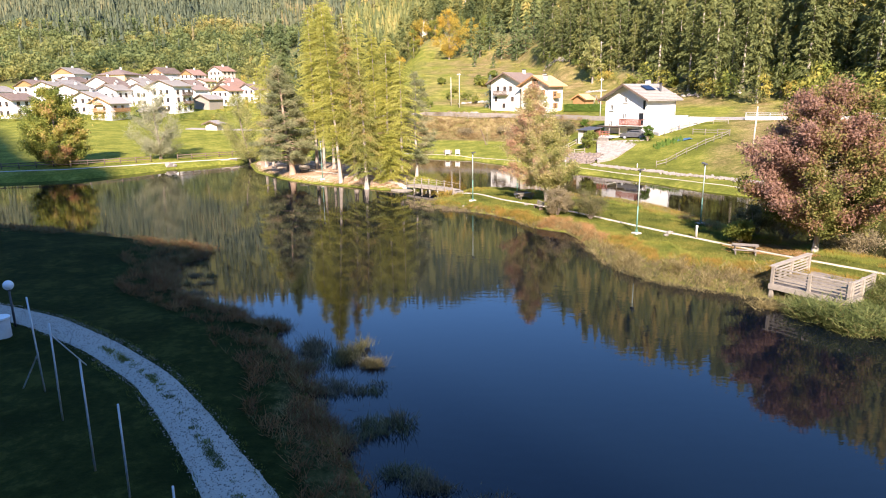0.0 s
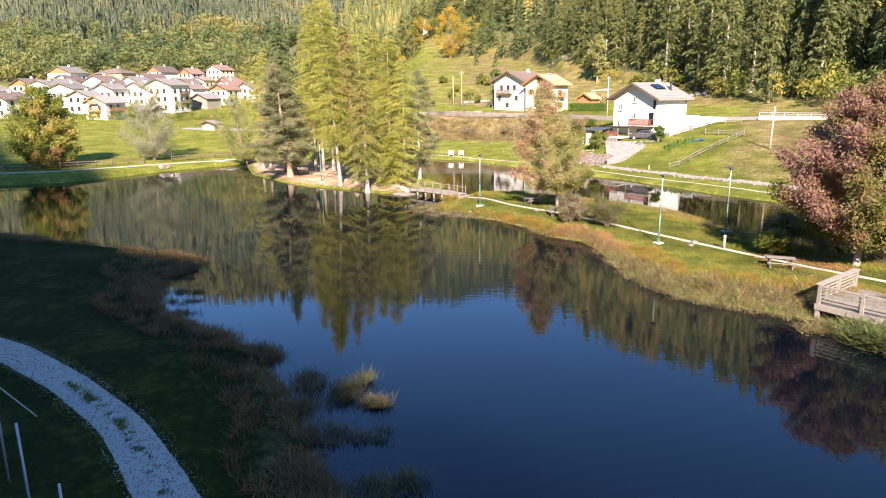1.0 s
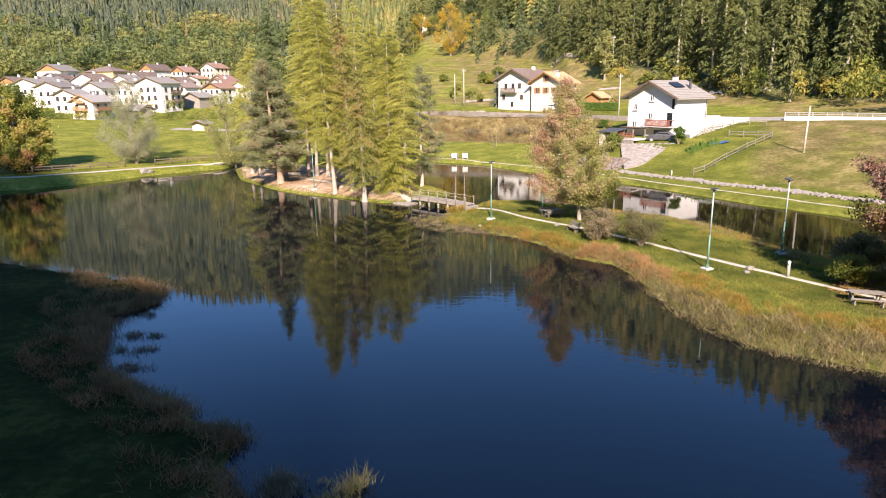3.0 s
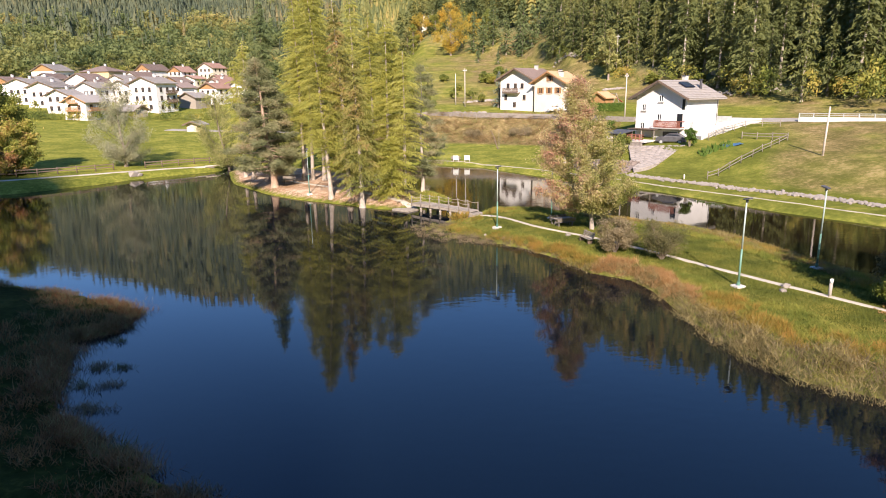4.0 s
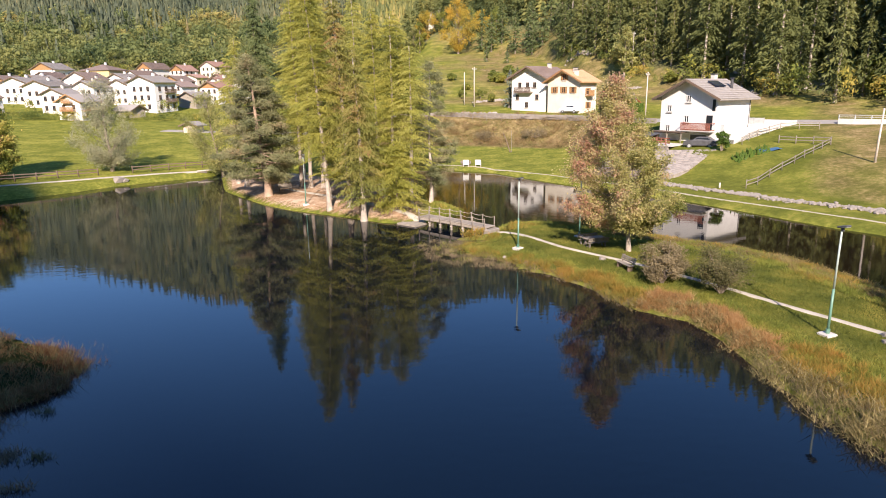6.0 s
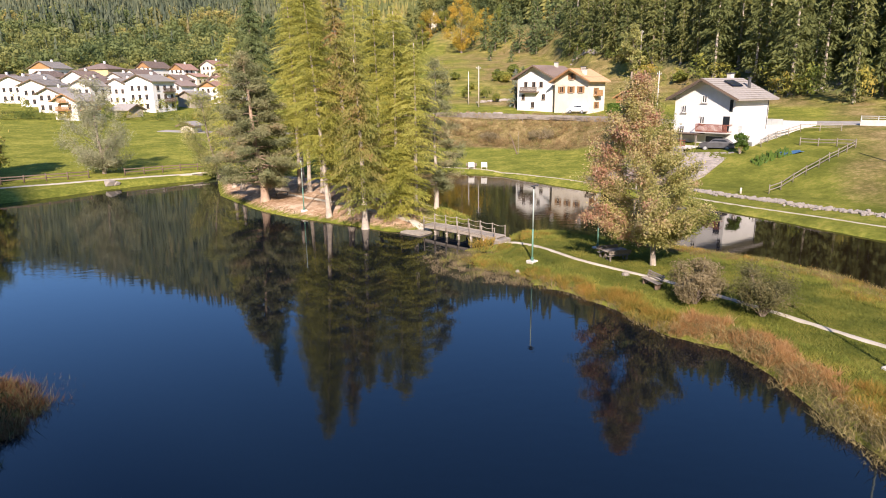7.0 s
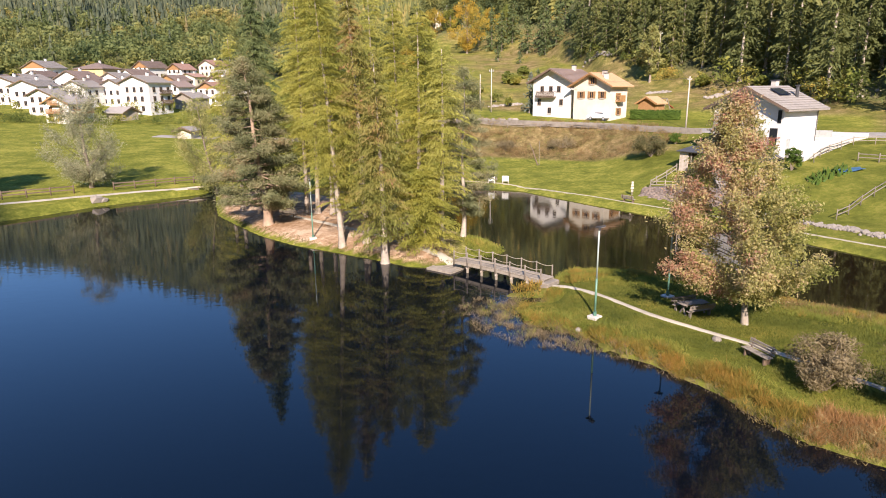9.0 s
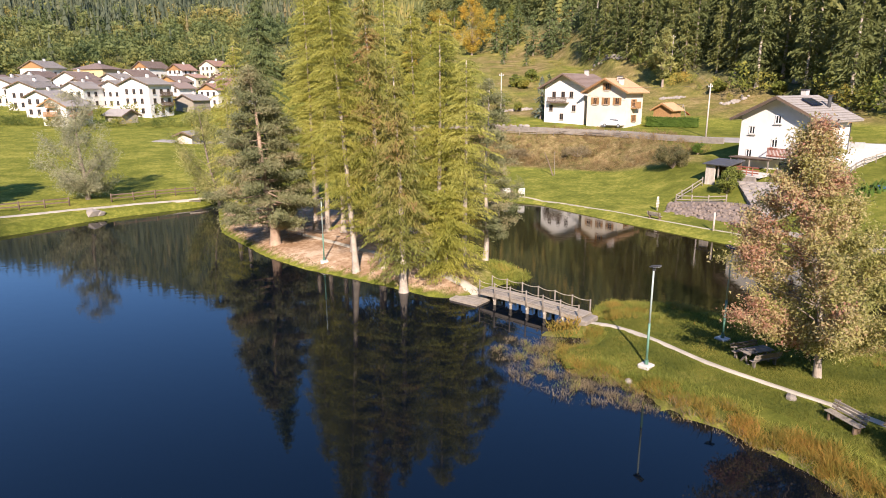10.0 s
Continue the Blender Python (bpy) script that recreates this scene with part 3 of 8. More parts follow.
def conifer_crown(rng, height, low, reach, step, leaf, droop=0.25, lift=0.1, dense=3, shape=0.8, gap=0.0, spray=0.5, lean=(0, 0), thin=0.42, hang=0.25, arms=(4, 7)):
    """Whorls of branches, each hung with short needle sprays."""
    C, U, W = [], [], []
    z = low
    while z < height - 0.15:
        s = (z - low) / (height - low)
        full = reach * (1 - s) ** shape * min(1, 0.55 + 3 * s)
        for _ in range(int(rng.integers(*arms)) if full > 0.5 else 3):
            if rng.random() < gap:
                continue
            a, ln = rng.random() * 2 * math.pi, full * (0.48 + 0.72 * rng.random()) + 0.15
            m = max(2, int(ln / (leaf * 0.85)))
            q = np.linspace(0.03, 1, m)
            q = np.repeat(q, dense) + rng.normal(0, 0.03, m * dense)
            zb = z + rng.normal(0, step * 0.35)
            d = np.array([math.cos(a), math.sin(a)])
            side = rng.normal(0, 1, len(q)) * leaf * spray * (0.6 + 0.8 * (1 - q)) * (1 if ln > 1 else 0.5)
            px, py = d[0] * ln * q - d[1] * side, d[1] * ln * q + d[0] * side
            pz = zb + lift * ln * q - droop * ln * q * q - rng.random(len(q)) * leaf * 0.8
            C.append(np.stack([px + lean[0] * pz, py + lean[1] * pz, pz], 1))
            du = np.stack([np.full(len(q), d[0]), np.full(len(q), d[1]), lift - 2 * droop * q - hang], 1) + rng.normal(0, 0.45, (len(q), 3))
            du /= np.linalg.norm(du, axis=1)[:, None]
            U.append(du * (leaf * (0.5 + 0.6 * rng.random(len(q))))[:, None])
            W.append(np.cross(du, units(rng, len(q))) * (leaf * thin))
        z += step * (0.8 + 0.4 * rng.random()) * (0.6 + 0.5 * (1 - s))
    tip = np.array([[lean[0] * height, lean[1] * height, height - 0.2]])
    C.append(tip), U.append(np.array([[0, 0, leaf]])), W.append(np.array([[leaf * 0.3, 0, 0]]))
    return slivers(np.concatenate(C), np.concatenate(U), np.concatenate(W))


def trunk_geo(rng, height, r0, bend=0.15, n=8, lean=(0, 0), flare=1.5):
    hs = [-0.3, 0.05, 0.5, 1.5] + [height * k for k in (0.25, 0.5, 0.75, 1)]
    pts, rad = [], []
    for h in hs:
        s = max(h, 0) / height
        pts.append((lean[0] * h + bend * math.sin(3 * s + 1) * s, lean[1] * h + bend * math.cos(2.4 * s) * s, h))
        rad.append(max(0.03, r0 * (1 - 0.93 * s) * (flare if h < 0.1 else 1.15 if h < 1 else 1)))
    return Geo().tube(pts, rad, n)


def conifer(name, x, y, height, reach, low, material, label, seed, r0=0.28, group="", dead_twigs=True, lean=(0, 0), bark=None, **more):
    rng = np.random.default_rng(seed)
    t = thing(name, x, y, gz(x, y), 0, label, "tree", group)
    part("trunk", trunk_geo(rng, height * 0.97, r0, lean=lean), bark or BARK, t, smooth=True)
    v, f = conifer_crown(rng, height, low, reach, more.pop("step", 0.55), more.pop("leaf", 0.3), lean=lean, **more)
    part("crown", raw_mesh("crown", v, f), material, t)
    return t


def clump_leaves(rng, centres, radii, count, leaf, flat=0.8, narrow=0.55, loose=9.0):
    """Leaves in round clumps, denser towards each clump's skin."""
    C, out = [], []
    for c, r in zip(centres, radii):
        d = units(rng, count) * (r * rng.random(count) ** 0.45)[:, None] * np.array([1, 1, flat])
        C.append(np.asarray(c) + d)
        out.append(d)
    C, out = np.concatenate(C), np.concatenate(out)
    # leaves lie along the clump's skin, more or less loosely
    out = out / (np.linalg.norm(out, axis=1)[:, None] + 1e-6) + units(rng, len(C)) * loose
    u = np.cross(out, units(rng, len(C)))
    u /= np.linalg.norm(u, axis=1)[:, None] + 1e-6
    w = np.cross(out, u)
    w /= np.linalg.norm(w, axis=1)[:, None] + 1e-6
    k = leaf * (0.6 + 0.7 * rng.random(len(C)))[:, None]
    return slivers(C, u * k, w * k * narrow)


def broadleaf(name, x, y, height, width, low, material, label, seed, clumps=90, per=130, leaf=0.13, r0=0.2, peak=0.45, clump=0.85, bark=None, group="", lean=(0.0, 0.0), point=1.0, taper=0.6, flat=0.8, narrow=0.55, rise=(0.45, 0.2), limb=0.32, loose=1.6):
    """A trunk that forks into limbs, with leaf clumps at their ends; gaps stay between the clumps."""
    rng = np.random.default_rng(seed)
    t = thing(name, x, y, gz(x, y), 0, label, "tree", group)
    cs, rs = [], []
    while len(cs) < clumps:
        s = rng.random()
        env = (math.sin(math.pi * min(1, (s / peak)) / 2) if s < peak else max(0.0, 1 - ((s - peak) / (1 - peak)) ** (2.0 * point)) ** taper)
        a, q = rng.random() * 2 * math.pi, rng.random() ** 0.42
        rad = width / 2 * max(env, 0.12) * q * (0.85 + 0.3 * rng.random()) - clump * 0.35
        z = low + (height - low - clump * 0.4) * s
        cs.append((math.cos(a) * rad + lean[0] * z, math.sin(a) * rad + lean[1] * z, z))
        rs.append(clump * (0.55 + 0.6 * rng.random()))
    g = Geo()
    top = height * 0.8
    g.tube([(0, 0, -0.3), (0.0, 0.0, 0.05), (0.03 + lean[0] * low * .5, 0.02, low * 0.6), (lean[0] * height * .4, 0.05 + lean[1] * height * .4, height * 0.4), (lean[0] * top, lean[1] * top, top)],
           [r0 * 1.5, r0 * 1.3, r0, r0 * 0.65, 0.03], 9)
    part("trunk", g, bark or BARK, t, smooth=True)
    limbs = Geo()
    for c in cs[::3]:
        h0 = max(low * 0.7, c[2] * (rise[0] + rise[1] * rng.random()))
        s = h0 / top
        p0 = Vector((lean[0] * h0, lean[1] * h0, h0))
        mid = p0.lerp(Vector(c), 0.5) + Vector((0, 0, 0.12 * c[2] * 0.2))
        limbs.tube([p0, mid, c], [r0 * limb * (1.1 - 0.6 * s), r0 * limb * 0.56, 0.015], 5, False)
    part("branchwork", limbs, bark or BARK, t, smooth=True)
    v, f = clump_leaves(rng, cs, rs, per, leaf, flat, narrow, loose)
    part("crown", raw_mesh("crown", v, f), material, t)
    return t


def limb_tree(name, x, y, height, width, low, material, label, seed, limbs=60, twigs=14, leaves=90, leaf=0.08, peak=0.35, fall=0.8, up=38, r0=0.16, twig=0.9, puff=0.2, flat=1.0,
              bark=None, lean=(0.0, 0.0), group="", narrow=0.6, tones=0.22, ragged=0.25):
    """A leader with rising limbs; each limb carries twigs, and the leaves sit along the twigs, so that light shows between the limbs."""
    rng = np.random.default_rng(seed)
    t = thing(name, x, y, gz(x, y), 0, label, "tree", group)
    bent = lambda h: np.array([lean[0] * h + 0.12 * math.sin(h * 0.7), lean[1] * h + 0.1 * math.sin(h * 0.9 + 1), h])
    hs = [-0.3, 0.05, 0.6] + list(np.linspace(low, height * 0.96, 7))
    g = Geo().tube([bent(h) for h in hs], [r0 * 1.6, r0 * 1.35, r0 * 1.1] + [max(0.02, r0 * (1 - (h / height)) ** 0.9) for h in hs[3:]], 9)
    part("trunk", g, bark or BARK, t, smooth=True)
    wood, C, O, tone = Geo(), [], [], []
    for i in range(limbs):
        s = (i + rng.random()) / limbs
        s = s ** 1.15
        env = math.sin(math.pi / 2 * min(1, 0.25 + 0.75 * s / peak)) if s < peak else max(0.03, 1 - ((s - peak) / (1 - peak)) ** 1.25) ** fall
        r = width / 2 * env * (1 - ragged + 1.3 * ragged * rng.random())
        z = low + (height - low) * s
        a = i * 2.399 + rng.normal(0, 0.35)
        h0 = min(max(low * 0.75, z - r * math.tan(radians(up + rng.normal(0, 6)))), height * 0.93)
        p0 = bent(h0)
        end = bent(z) * (1, 1, 0) + np.array([math.cos(a) * r, math.sin(a) * r, z])
        mid = p0 + (end - p0) * 0.5 + np.array([0, 0, -0.07 * r])
        wood.tube([p0, mid, end], [max(0.015, r0 * 0.34 * (1 - h0 / height)), max(0.01, r0 * 0.17 * (1 - h0 / height)), 0.008], 5, False)
        lt = rng.normal(0, tones)
        d = (end - p0) / (np.linalg.norm(end - p0) + 1e-6)
        for k in range(max(3, int(twigs * (0.35 + 0.65 * env)))):
            q = 0.3 + 0.7 * rng.random() ** 0.8
            b = (p0 * (1 - q) ** 2 + 2 * mid * q * (1 - q) + end * q * q) if q < 1 else end
            w = d * 0.9 + units(rng, 1)[0] * (0.9, 0.9, 0.9 * flat) + np.array([0, 0, 0.15])
            w = w / np.linalg.norm(w) * twig * (0.4 + 0.7 * rng.random()) * (1.15 - 0.5 * q)
            if k % 3 == 0:
                wood.tube([b, b + w * 0.8], [0.012, 0.004], 3, False)
            n = int(leaves * (0.6 + 0.8 * rng.random()))
            f = rng.random(n)[:, None] ** 0.8
            off = rng.normal(0, puff, (n, 3)) * (1, 1, 0.75 * flat)
            C.append(b + w * f + off)
            O.append(off + np.array([0, 0, 0.25 * puff]))
            tone.append(np.full(n, lt + rng.normal(0, tones * 0.4)))
    part("branchwork", wood, BARK_RED if bark is BARK_RED else BARK, t, smooth=True)
    C, O, tone = np.concatenate(C), np.concatenate(O), np.concatenate(tone)
    O = O / (np.linalg.norm(O, axis=1)[:, None] + 1e-6) + units(rng, len(C)) * 1.3
    u = np.cross(O, units(rng, len(C)))
    u /= np.linalg.norm(u, axis=1)[:, None] + 1e-6
    w = np.cross(O, u)
    w /= np.linalg.norm(w, axis=1)[:, None] + 1e-6
    k = leaf * (0.6 + 0.8 * rng.random(len(C)))[:, None]
    part("crown", toned(raw_mesh("crown", *slivers(C, u * k, w * k * narrow)), tone), material, t)
    return t


def toned(me, tone):
    """Gives each three-cornered leaf its own share of colour."""
    at = me.attributes.new("tone", "FLOAT", "POINT")
    at.data.foreach_set("value", np.repeat(tone, len(me.vertices) // len(tone)).astype(np.float32))
    return me


def blades(rng, x, y, z, tall, width, lean=0.25, short=1.0, wild=0.35):
    """Upright grass or reed blades, one bent sliver each; short below 1 gives short leaves set along the stems, wild spreads them."""
    n = len(x)
    a = rng.normal(0, 0.5 + 0.5 * wild, n)
    h = np.asarray(tall) * (0.6 + 0.7 * rng.random(n))
    tilt = rng.normal(0, lean, (n, 2)) * h[:, None]
    b = np.stack([x, y, z], 1)
    if short < 1:
        up = rng.random(n) * (1 - short)
        b = b + np.stack([tilt[:, 0] * up, tilt[:, 1] * up, h * up], 1)
        tilt, h = tilt * short + rng.normal(0, wild, (n, 2)) * (h * short)[:, None], h * short
    s = np.stack([np.cos(a), np.sin(a), np.zeros(n)], 1) * (width * (0.6 + 0.8 * rng.random(n)))[:, None]
    e = b + np.stack([tilt[:, 0], tilt[:, 1], h * (1 - 0.12 * rng.random(n))], 1)
    v = np.empty((n, 3, 3))
    v[:, 0], v[:, 1], v[:, 2] = b - s * 1.25, b + s * 1.25, e
    return v.reshape(-1, 3), np.arange(n * 3).reshape(-1, 3)


def scatter(rng, n, box, keep):
    """About n random points of a box where keep(x, y) is a chance above a random number."""
    x, y = rng.uniform(box[0], box[1], n), rng.uniform(box[2], box[3], n)
    k = keep(x, y) > rng.random(n)
    return x[k], y[k]


def ribbon(name, pts, width, material, label, category, raise_by=0.05, step=0.6, ragged=0.0, cols=4, crown=0.0, seed=1):
    """A path or road laid over the land along a line."""
    p = np.array(pts, float)
    seg = np.hypot(*np.diff(p, axis=0).T)
    s = np.concatenate([[0], np.cumsum(seg)])
    q = np.arange(0, s[-1], step)
    # smooth the corners
    px, py = np.interp(q, s, p[:, 0]), np.interp(q, s, p[:, 1])
    k = max(3, int(4 / step))
    ker = np.hanning(k + 2)[1:-1]
    ker /= ker.sum()
    pad = lambda a: np.convolve(np.pad(a, (k, k), mode="reflect", reflect_type="odd"), ker, "same")[k:-k]
    px, py = pad(px), pad(py)
    tx, ty = np.gradient(px), np.gradient(py)
    ln = np.hypot(tx, ty)
    nx, ny = ty / ln, -tx / ln
    wd = np.interp(q, s, width) if isinstance(width, (list, tuple)) else np.full(len(q), width)
    rng = np.random.default_rng(seed)
    V = []
    for j in range(cols + 1):
        o = (j / cols - 0.5) * wd
        if j in (0, cols):
            o = o + rng.normal(0, ragged, len(q))
        x, y = px + nx * o, py + ny * o
        z = ground(x, y) + raise_by + crown * (1 - (2 * j / cols - 1) ** 2)
        if j in (0, cols):
            z -= raise_by * 1.6
        V.append(np.stack([x, y, z], 1))
    V = np.stack(V, 1)
    n = len(q)
    i, j = np.meshgrid(np.arange(n - 1), np.arange(cols), indexing="ij")
    a = i * (cols + 1) + j
    F = np.stack([a, a + 1, a + cols + 2, a + cols + 1], -1).reshape(-1, 4)[:, ::-1]
    return single(name, raw_mesh(name, V.reshape(-1, 3), F, True), material, label, category, kind="structure")


# ---------------------------------------------------------------- ground and water
def stretch(a, b, fine, grow, far0, far1):
    mid = list(np.arange(a, b, fine))
    d, lo, hi = fine, [], []
    x = a
    while x > far0:
        d *= grow
        x -= d
        lo.append(x)
    d, x = fine, mid[-1]
    while x < far1:
        d *= grow
        x += d
        hi.append(x)
    return np.array(lo[::-1] + mid + hi)


gx = stretch(-72, 50, 0.7, 1.055, -2600, 2600)
gy = stretch(14, 128, 0.7, 1.05, -1500, 2900)
GX, GY = np.meshgrid(gx, gy)
GZ = ground(GX, GY)
nx_, ny_ = len(gx), len(gy)
ii, jj = np.meshgrid(np.arange(ny_ - 1), np.arange(nx_ - 1), indexing="ij")
k0 = ii * nx_ + jj
land_mesh = raw_mesh("ground", np.stack([GX, GY, GZ], -1).reshape(-1, 3), np.stack([k0, k0 + 1, k0 + nx_ + 1, k0 + nx_], -1).reshape(-1, 4), True)
dn_, ds_, dp_, di_ = shores(GX, GY)
R_, AZ_ = np.hypot(GX, GY), np.degrees(np.arctan2(GX, GY))


def woods_edge(az):
    """How far from the start of the walk the hillside woods begin."""
    return np.interp(az, [-60, -35, -18, -12, -4, 0, 5, 9, 13, 18, 23, 28, 33, 45], [365, 372, 372, 338, 358, 362, 330, 250, 205, 182, 164, 150, 138, 126])


dryness = np.clip(0.15 * ripple(GX, GY, 30, 3), 0, 1)
bank = ease(dn_, 19, 24) * (1 - ease(dn_, 37, 41)) * (1 - ease(GX, 20, 30)) * ease(GX, -30, -10)
slope = ease(GX + 0.5 * (98 - GY), 34, 42) * ease(dn_, 6, 11) * (0.6 + 0.25 * speckle(GX, GY, 3.0, 81))
upper = ease(dn_, 46, 66) * (0.62 + 0.3 * speckle(GX, GY, 9, 9) + 0.2 * speckle(GX, GY, 2.5, 10)) * ease(AZ_, -9, 3)
dryness = np.maximum(dryness, np.maximum(bank, np.maximum(np.clip(slope, 0, 0.8), np.clip(upper, 0, 0.85))))
dryness = np.where(dp_ > 0, np.maximum(np.clip(0.55 - dp_ * 0.22, 0, 0.55), 0.8 * np.exp(-((GX - 22) ** 2 + (GY - 44.5) ** 2) / 12)), dryness)
dryness = np.where(ds_ > 0, np.clip(0.7 - ds_ * 0.2, 0.0, 0.7) * ease(-GY, -60, 0), dryness)
litter_v = np.where(di_ > 0, ease(di_, 0.15, 0.8) * (1 - 0.7 * ease(GX, -8, -5)), 0)
wooded = np.where(dn_ > 60, ease(R_ - woods_edge(AZ_), -12, 8), 0)
# near bank's 0.9 paints its shade into the grass; spit and slope just greener
for key, vals in (("dryness", dryness), ("lush_and_shade", np.where(ds_ > 0, 0.9, np.where(dp_ > 0, 0.42, np.where(dn_ > 0, 0.36 * ease(GX, 8, 22) * (1 - ease(dn_, 40, 60)), 0)))), ("needle_litter", litter_v), ("wooded", wooded)):
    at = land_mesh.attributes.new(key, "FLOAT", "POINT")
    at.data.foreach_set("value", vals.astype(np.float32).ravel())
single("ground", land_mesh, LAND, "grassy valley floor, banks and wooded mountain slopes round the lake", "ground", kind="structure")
lake = Geo().face_set([(-150, -60, 0), (150, -60, 0), (150, 126, 0), (-150, 126, 0)], [(0, 1, 2, 3)])
single("water", lake, WATER, "dark still lake water mirroring trees and blue sky", "water", kind="structure")

# ---------------------------------------------------------------- paths and road
PATH_SPIT = [(0.35, 75.7), (1.7, 74.3), (3.2, 72.3), (5.0, 69.2), (7.2, 66.6), (9.2, 64.2), (11.2, 61.3), (13.1, 58.7), (14.9, 55.6), (17.0, 52.2), (19.2, 48.8), (21.4, 45.4), (24.2, 42.0), (27.5, 38.2), (33, 31), (42, 20)]
ribbon("path", PATH_SPIT, 0.46, PATH_GRIT, "narrow pale gravel footpath through the grass of the spit", "path", ragged=0.06)
GRAVEL_PATH = [(-46, 40.5), (-36, 38), (-28, 35.5), (-23.7, 34.0), (-20.2, 32.4), (-15.7, 29.2), (-12, 26.1), (-9.3, 22.9), (-7.4, 20.4), (-5.7, 18.1), (-3.5, 14), (0, 6), (5, -4)]
ribbon("path", GRAVEL_PATH, [2.0, 2.0, 2.0, 2.0, 1.9, 1.7, 1.7, 1.9, 2.0, 2.4, 2.4, 2.4, 2.4], GRAVEL, "curving gravel track in the shade of the near bank", "path", ragged=0.02, step=0.16)
FAR_PATH = [(-92, 92.5), (-70, 97), (-59, 99.5), (-54.3, 103.5), (-49.5, 108), (-44, 112.2), (-38.8, 115.6)]
ribbon("path", FAR_PATH, 1.2, PATH_GRIT, "pale footpath along the far bank", "path", ragged=0.06)
ribbon("path", [(-5.2, 80.6), (-7.0, 82.6), (-9.8, 85.6), (-13.2, 89.4), (-18, 93.5), (-22, 97.0)], [1.1, 1.0, 0.9, 0.8, 0.8, 0.6], PATH_GRIT, "pale trodden path from the footbridge onto the islet", "path", ragged=0.07)
NORTH_PATH = [(-10, 123.5), (-4.4, 121.9), (0.6, 119.3), (4.6, 115), (10.8, 107.8), (13.4, 104.2), (19.1, 97), (23.9, 89.8), (30.6, 79.6), (35, 73), (43, 63.5), (53, 51)]
ribbon("path", NORTH_PATH, 0.3, TRACK, "narrow footpath along the grassy pond bank", "path", ragged=0.05)
ROAD = [(-70, 173), (-30, 168), (-5.9, 161.5), (8, 157), (20, 149), (33, 135), (44.5, 123), (52.5, 117), (64, 108), (85, 92), (120, 60)]
ribbon("road", ROAD, 5.0, ASPHALT, "worn grey asphalt lane above the bank", "road", raise_by=0.12, step=1.5, cols=6)

# ---------------------------------------------------------------- the islet's larches, spruces and pine
ISLET = "trees of the wooded islet"
larch_label = "tall slender larch with yellow-green autumn needles on the islet"
n = 0
for x, y, h, r, low, lx in ((-20.4, 98.2, 23.2, 3.0, 5.0, 0.0), (-19.2, 97.6, 23.8, 3.0, 5.5, 0.02), (-17.6, 97.0, 23.4, 3.0, 4.5, 0.0), (-14.7, 85.8, 22.4, 2.9, 3.4, -0.06), (-15.6, 90.4, 23.0, 3.0, 4.2, -0.04),
                            (-21.6, 104.5, 22.5, 3.2, 4.0, 0.0), (-13.2, 96.0, 21.5, 3.1, 4.0, 0.0), (-8.6, 86.6, 18.0, 3.0, 3.0, 0.02), (-6.7, 85.2, 15.2, 2.8, 3.8, 0.02), (-10.6, 91.5, 18.8, 3.0, 3.5, 0.0),
                            (-27.6, 100.5, 17.4, 2.5, 2.4, 0.0), (-29.6, 103.5, 15.5, 2.5, 2.0, -0.02), (-8.2, 89.5, 17.0, 2.8, 4.5, 0.02)):
    n += 1
    conifer("larch", x, y, h, r, low, LARCH_LIGHT if n % 2 or x < -26 else LARCH, larch_label, 100 + n, group=ISLET, dense=10, leaf=0.15, thin=0.22, hang=0.45, spray=2.6, droop=0.40, lift=0.2, gap=0.08, r0=0.24, shape=0.55, step=0.46, arms=(5, 8), bark=BARK_PALE, lean=(lx, 0))
conifer("spruce", -12.7, 86.0, 20.8, 3.2, 2.4, LARCH_BROWN, "tall spruce with brownish cone-laden top on the islet", 131, group=ISLET, dense=9, leaf=0.17, thin=0.28, hang=0.6, spray=2.0, step=0.45, arms=(5, 8), droop=0.38, lift=0.06, r0=0.28, lean=(-0.04, 0), bark=BARK_PALE)
conifer("spruce", -10.8, 81.9, 15.6, 2.9, 2.2, LARCH_BROWN, "spruce with brown cones and a pale trunk on the islet", 136, group=ISLET, dense=9, leaf=0.17, thin=0.28, hang=0.6, spray=2.0, step=0.45, arms=(5, 8), droop=0.38, lift=0.06, r0=0.27, lean=(-0.02, 0), bark=BARK_PALE)
conifer("spruce", -24.6, 98.2, 22.0, 3.5, 2.0, SPRUCE, "tall dark green spruce on the islet", 132, group=ISLET, dense=10, leaf=0.18, thin=0.28, hang=0.6, spray=1.8, step=0.5, arms=(6, 9), droop=0.35, lift=0.05, r0=0.3, shape=0.7)
limb_tree("pine", -23.0, 93.6, 14.6, 9.6, 1.7, PINE, "broad grey-green pine with thick reddish trunk on the islet", 133, group=ISLET, limbs=66, twigs=22, leaves=62, leaf=0.15, narrow=0.22, peak=0.16, fall=0.8, up=4, r0=0.40, twig=1.15, puff=0.34, flat=0.55, bark=BARK_RED, lean=(-0.09, 0.02), tones=0.16, ragged=0.45)
limb_tree("pine", -4.9, 88.6, 13.6, 5.6, 2.0, PINE, "slender grey-green pine with hanging cones at the islet's end", 137, group=ISLET, limbs=54, twigs=13, leaves=56, leaf=0.13, narrow=0.2, peak=0.25, fall=0.7, up=2, r0=0.2, twig=0.9, puff=0.25, flat=0.6, bark=BARK_PALE, tones=0.2, ragged=0.35)
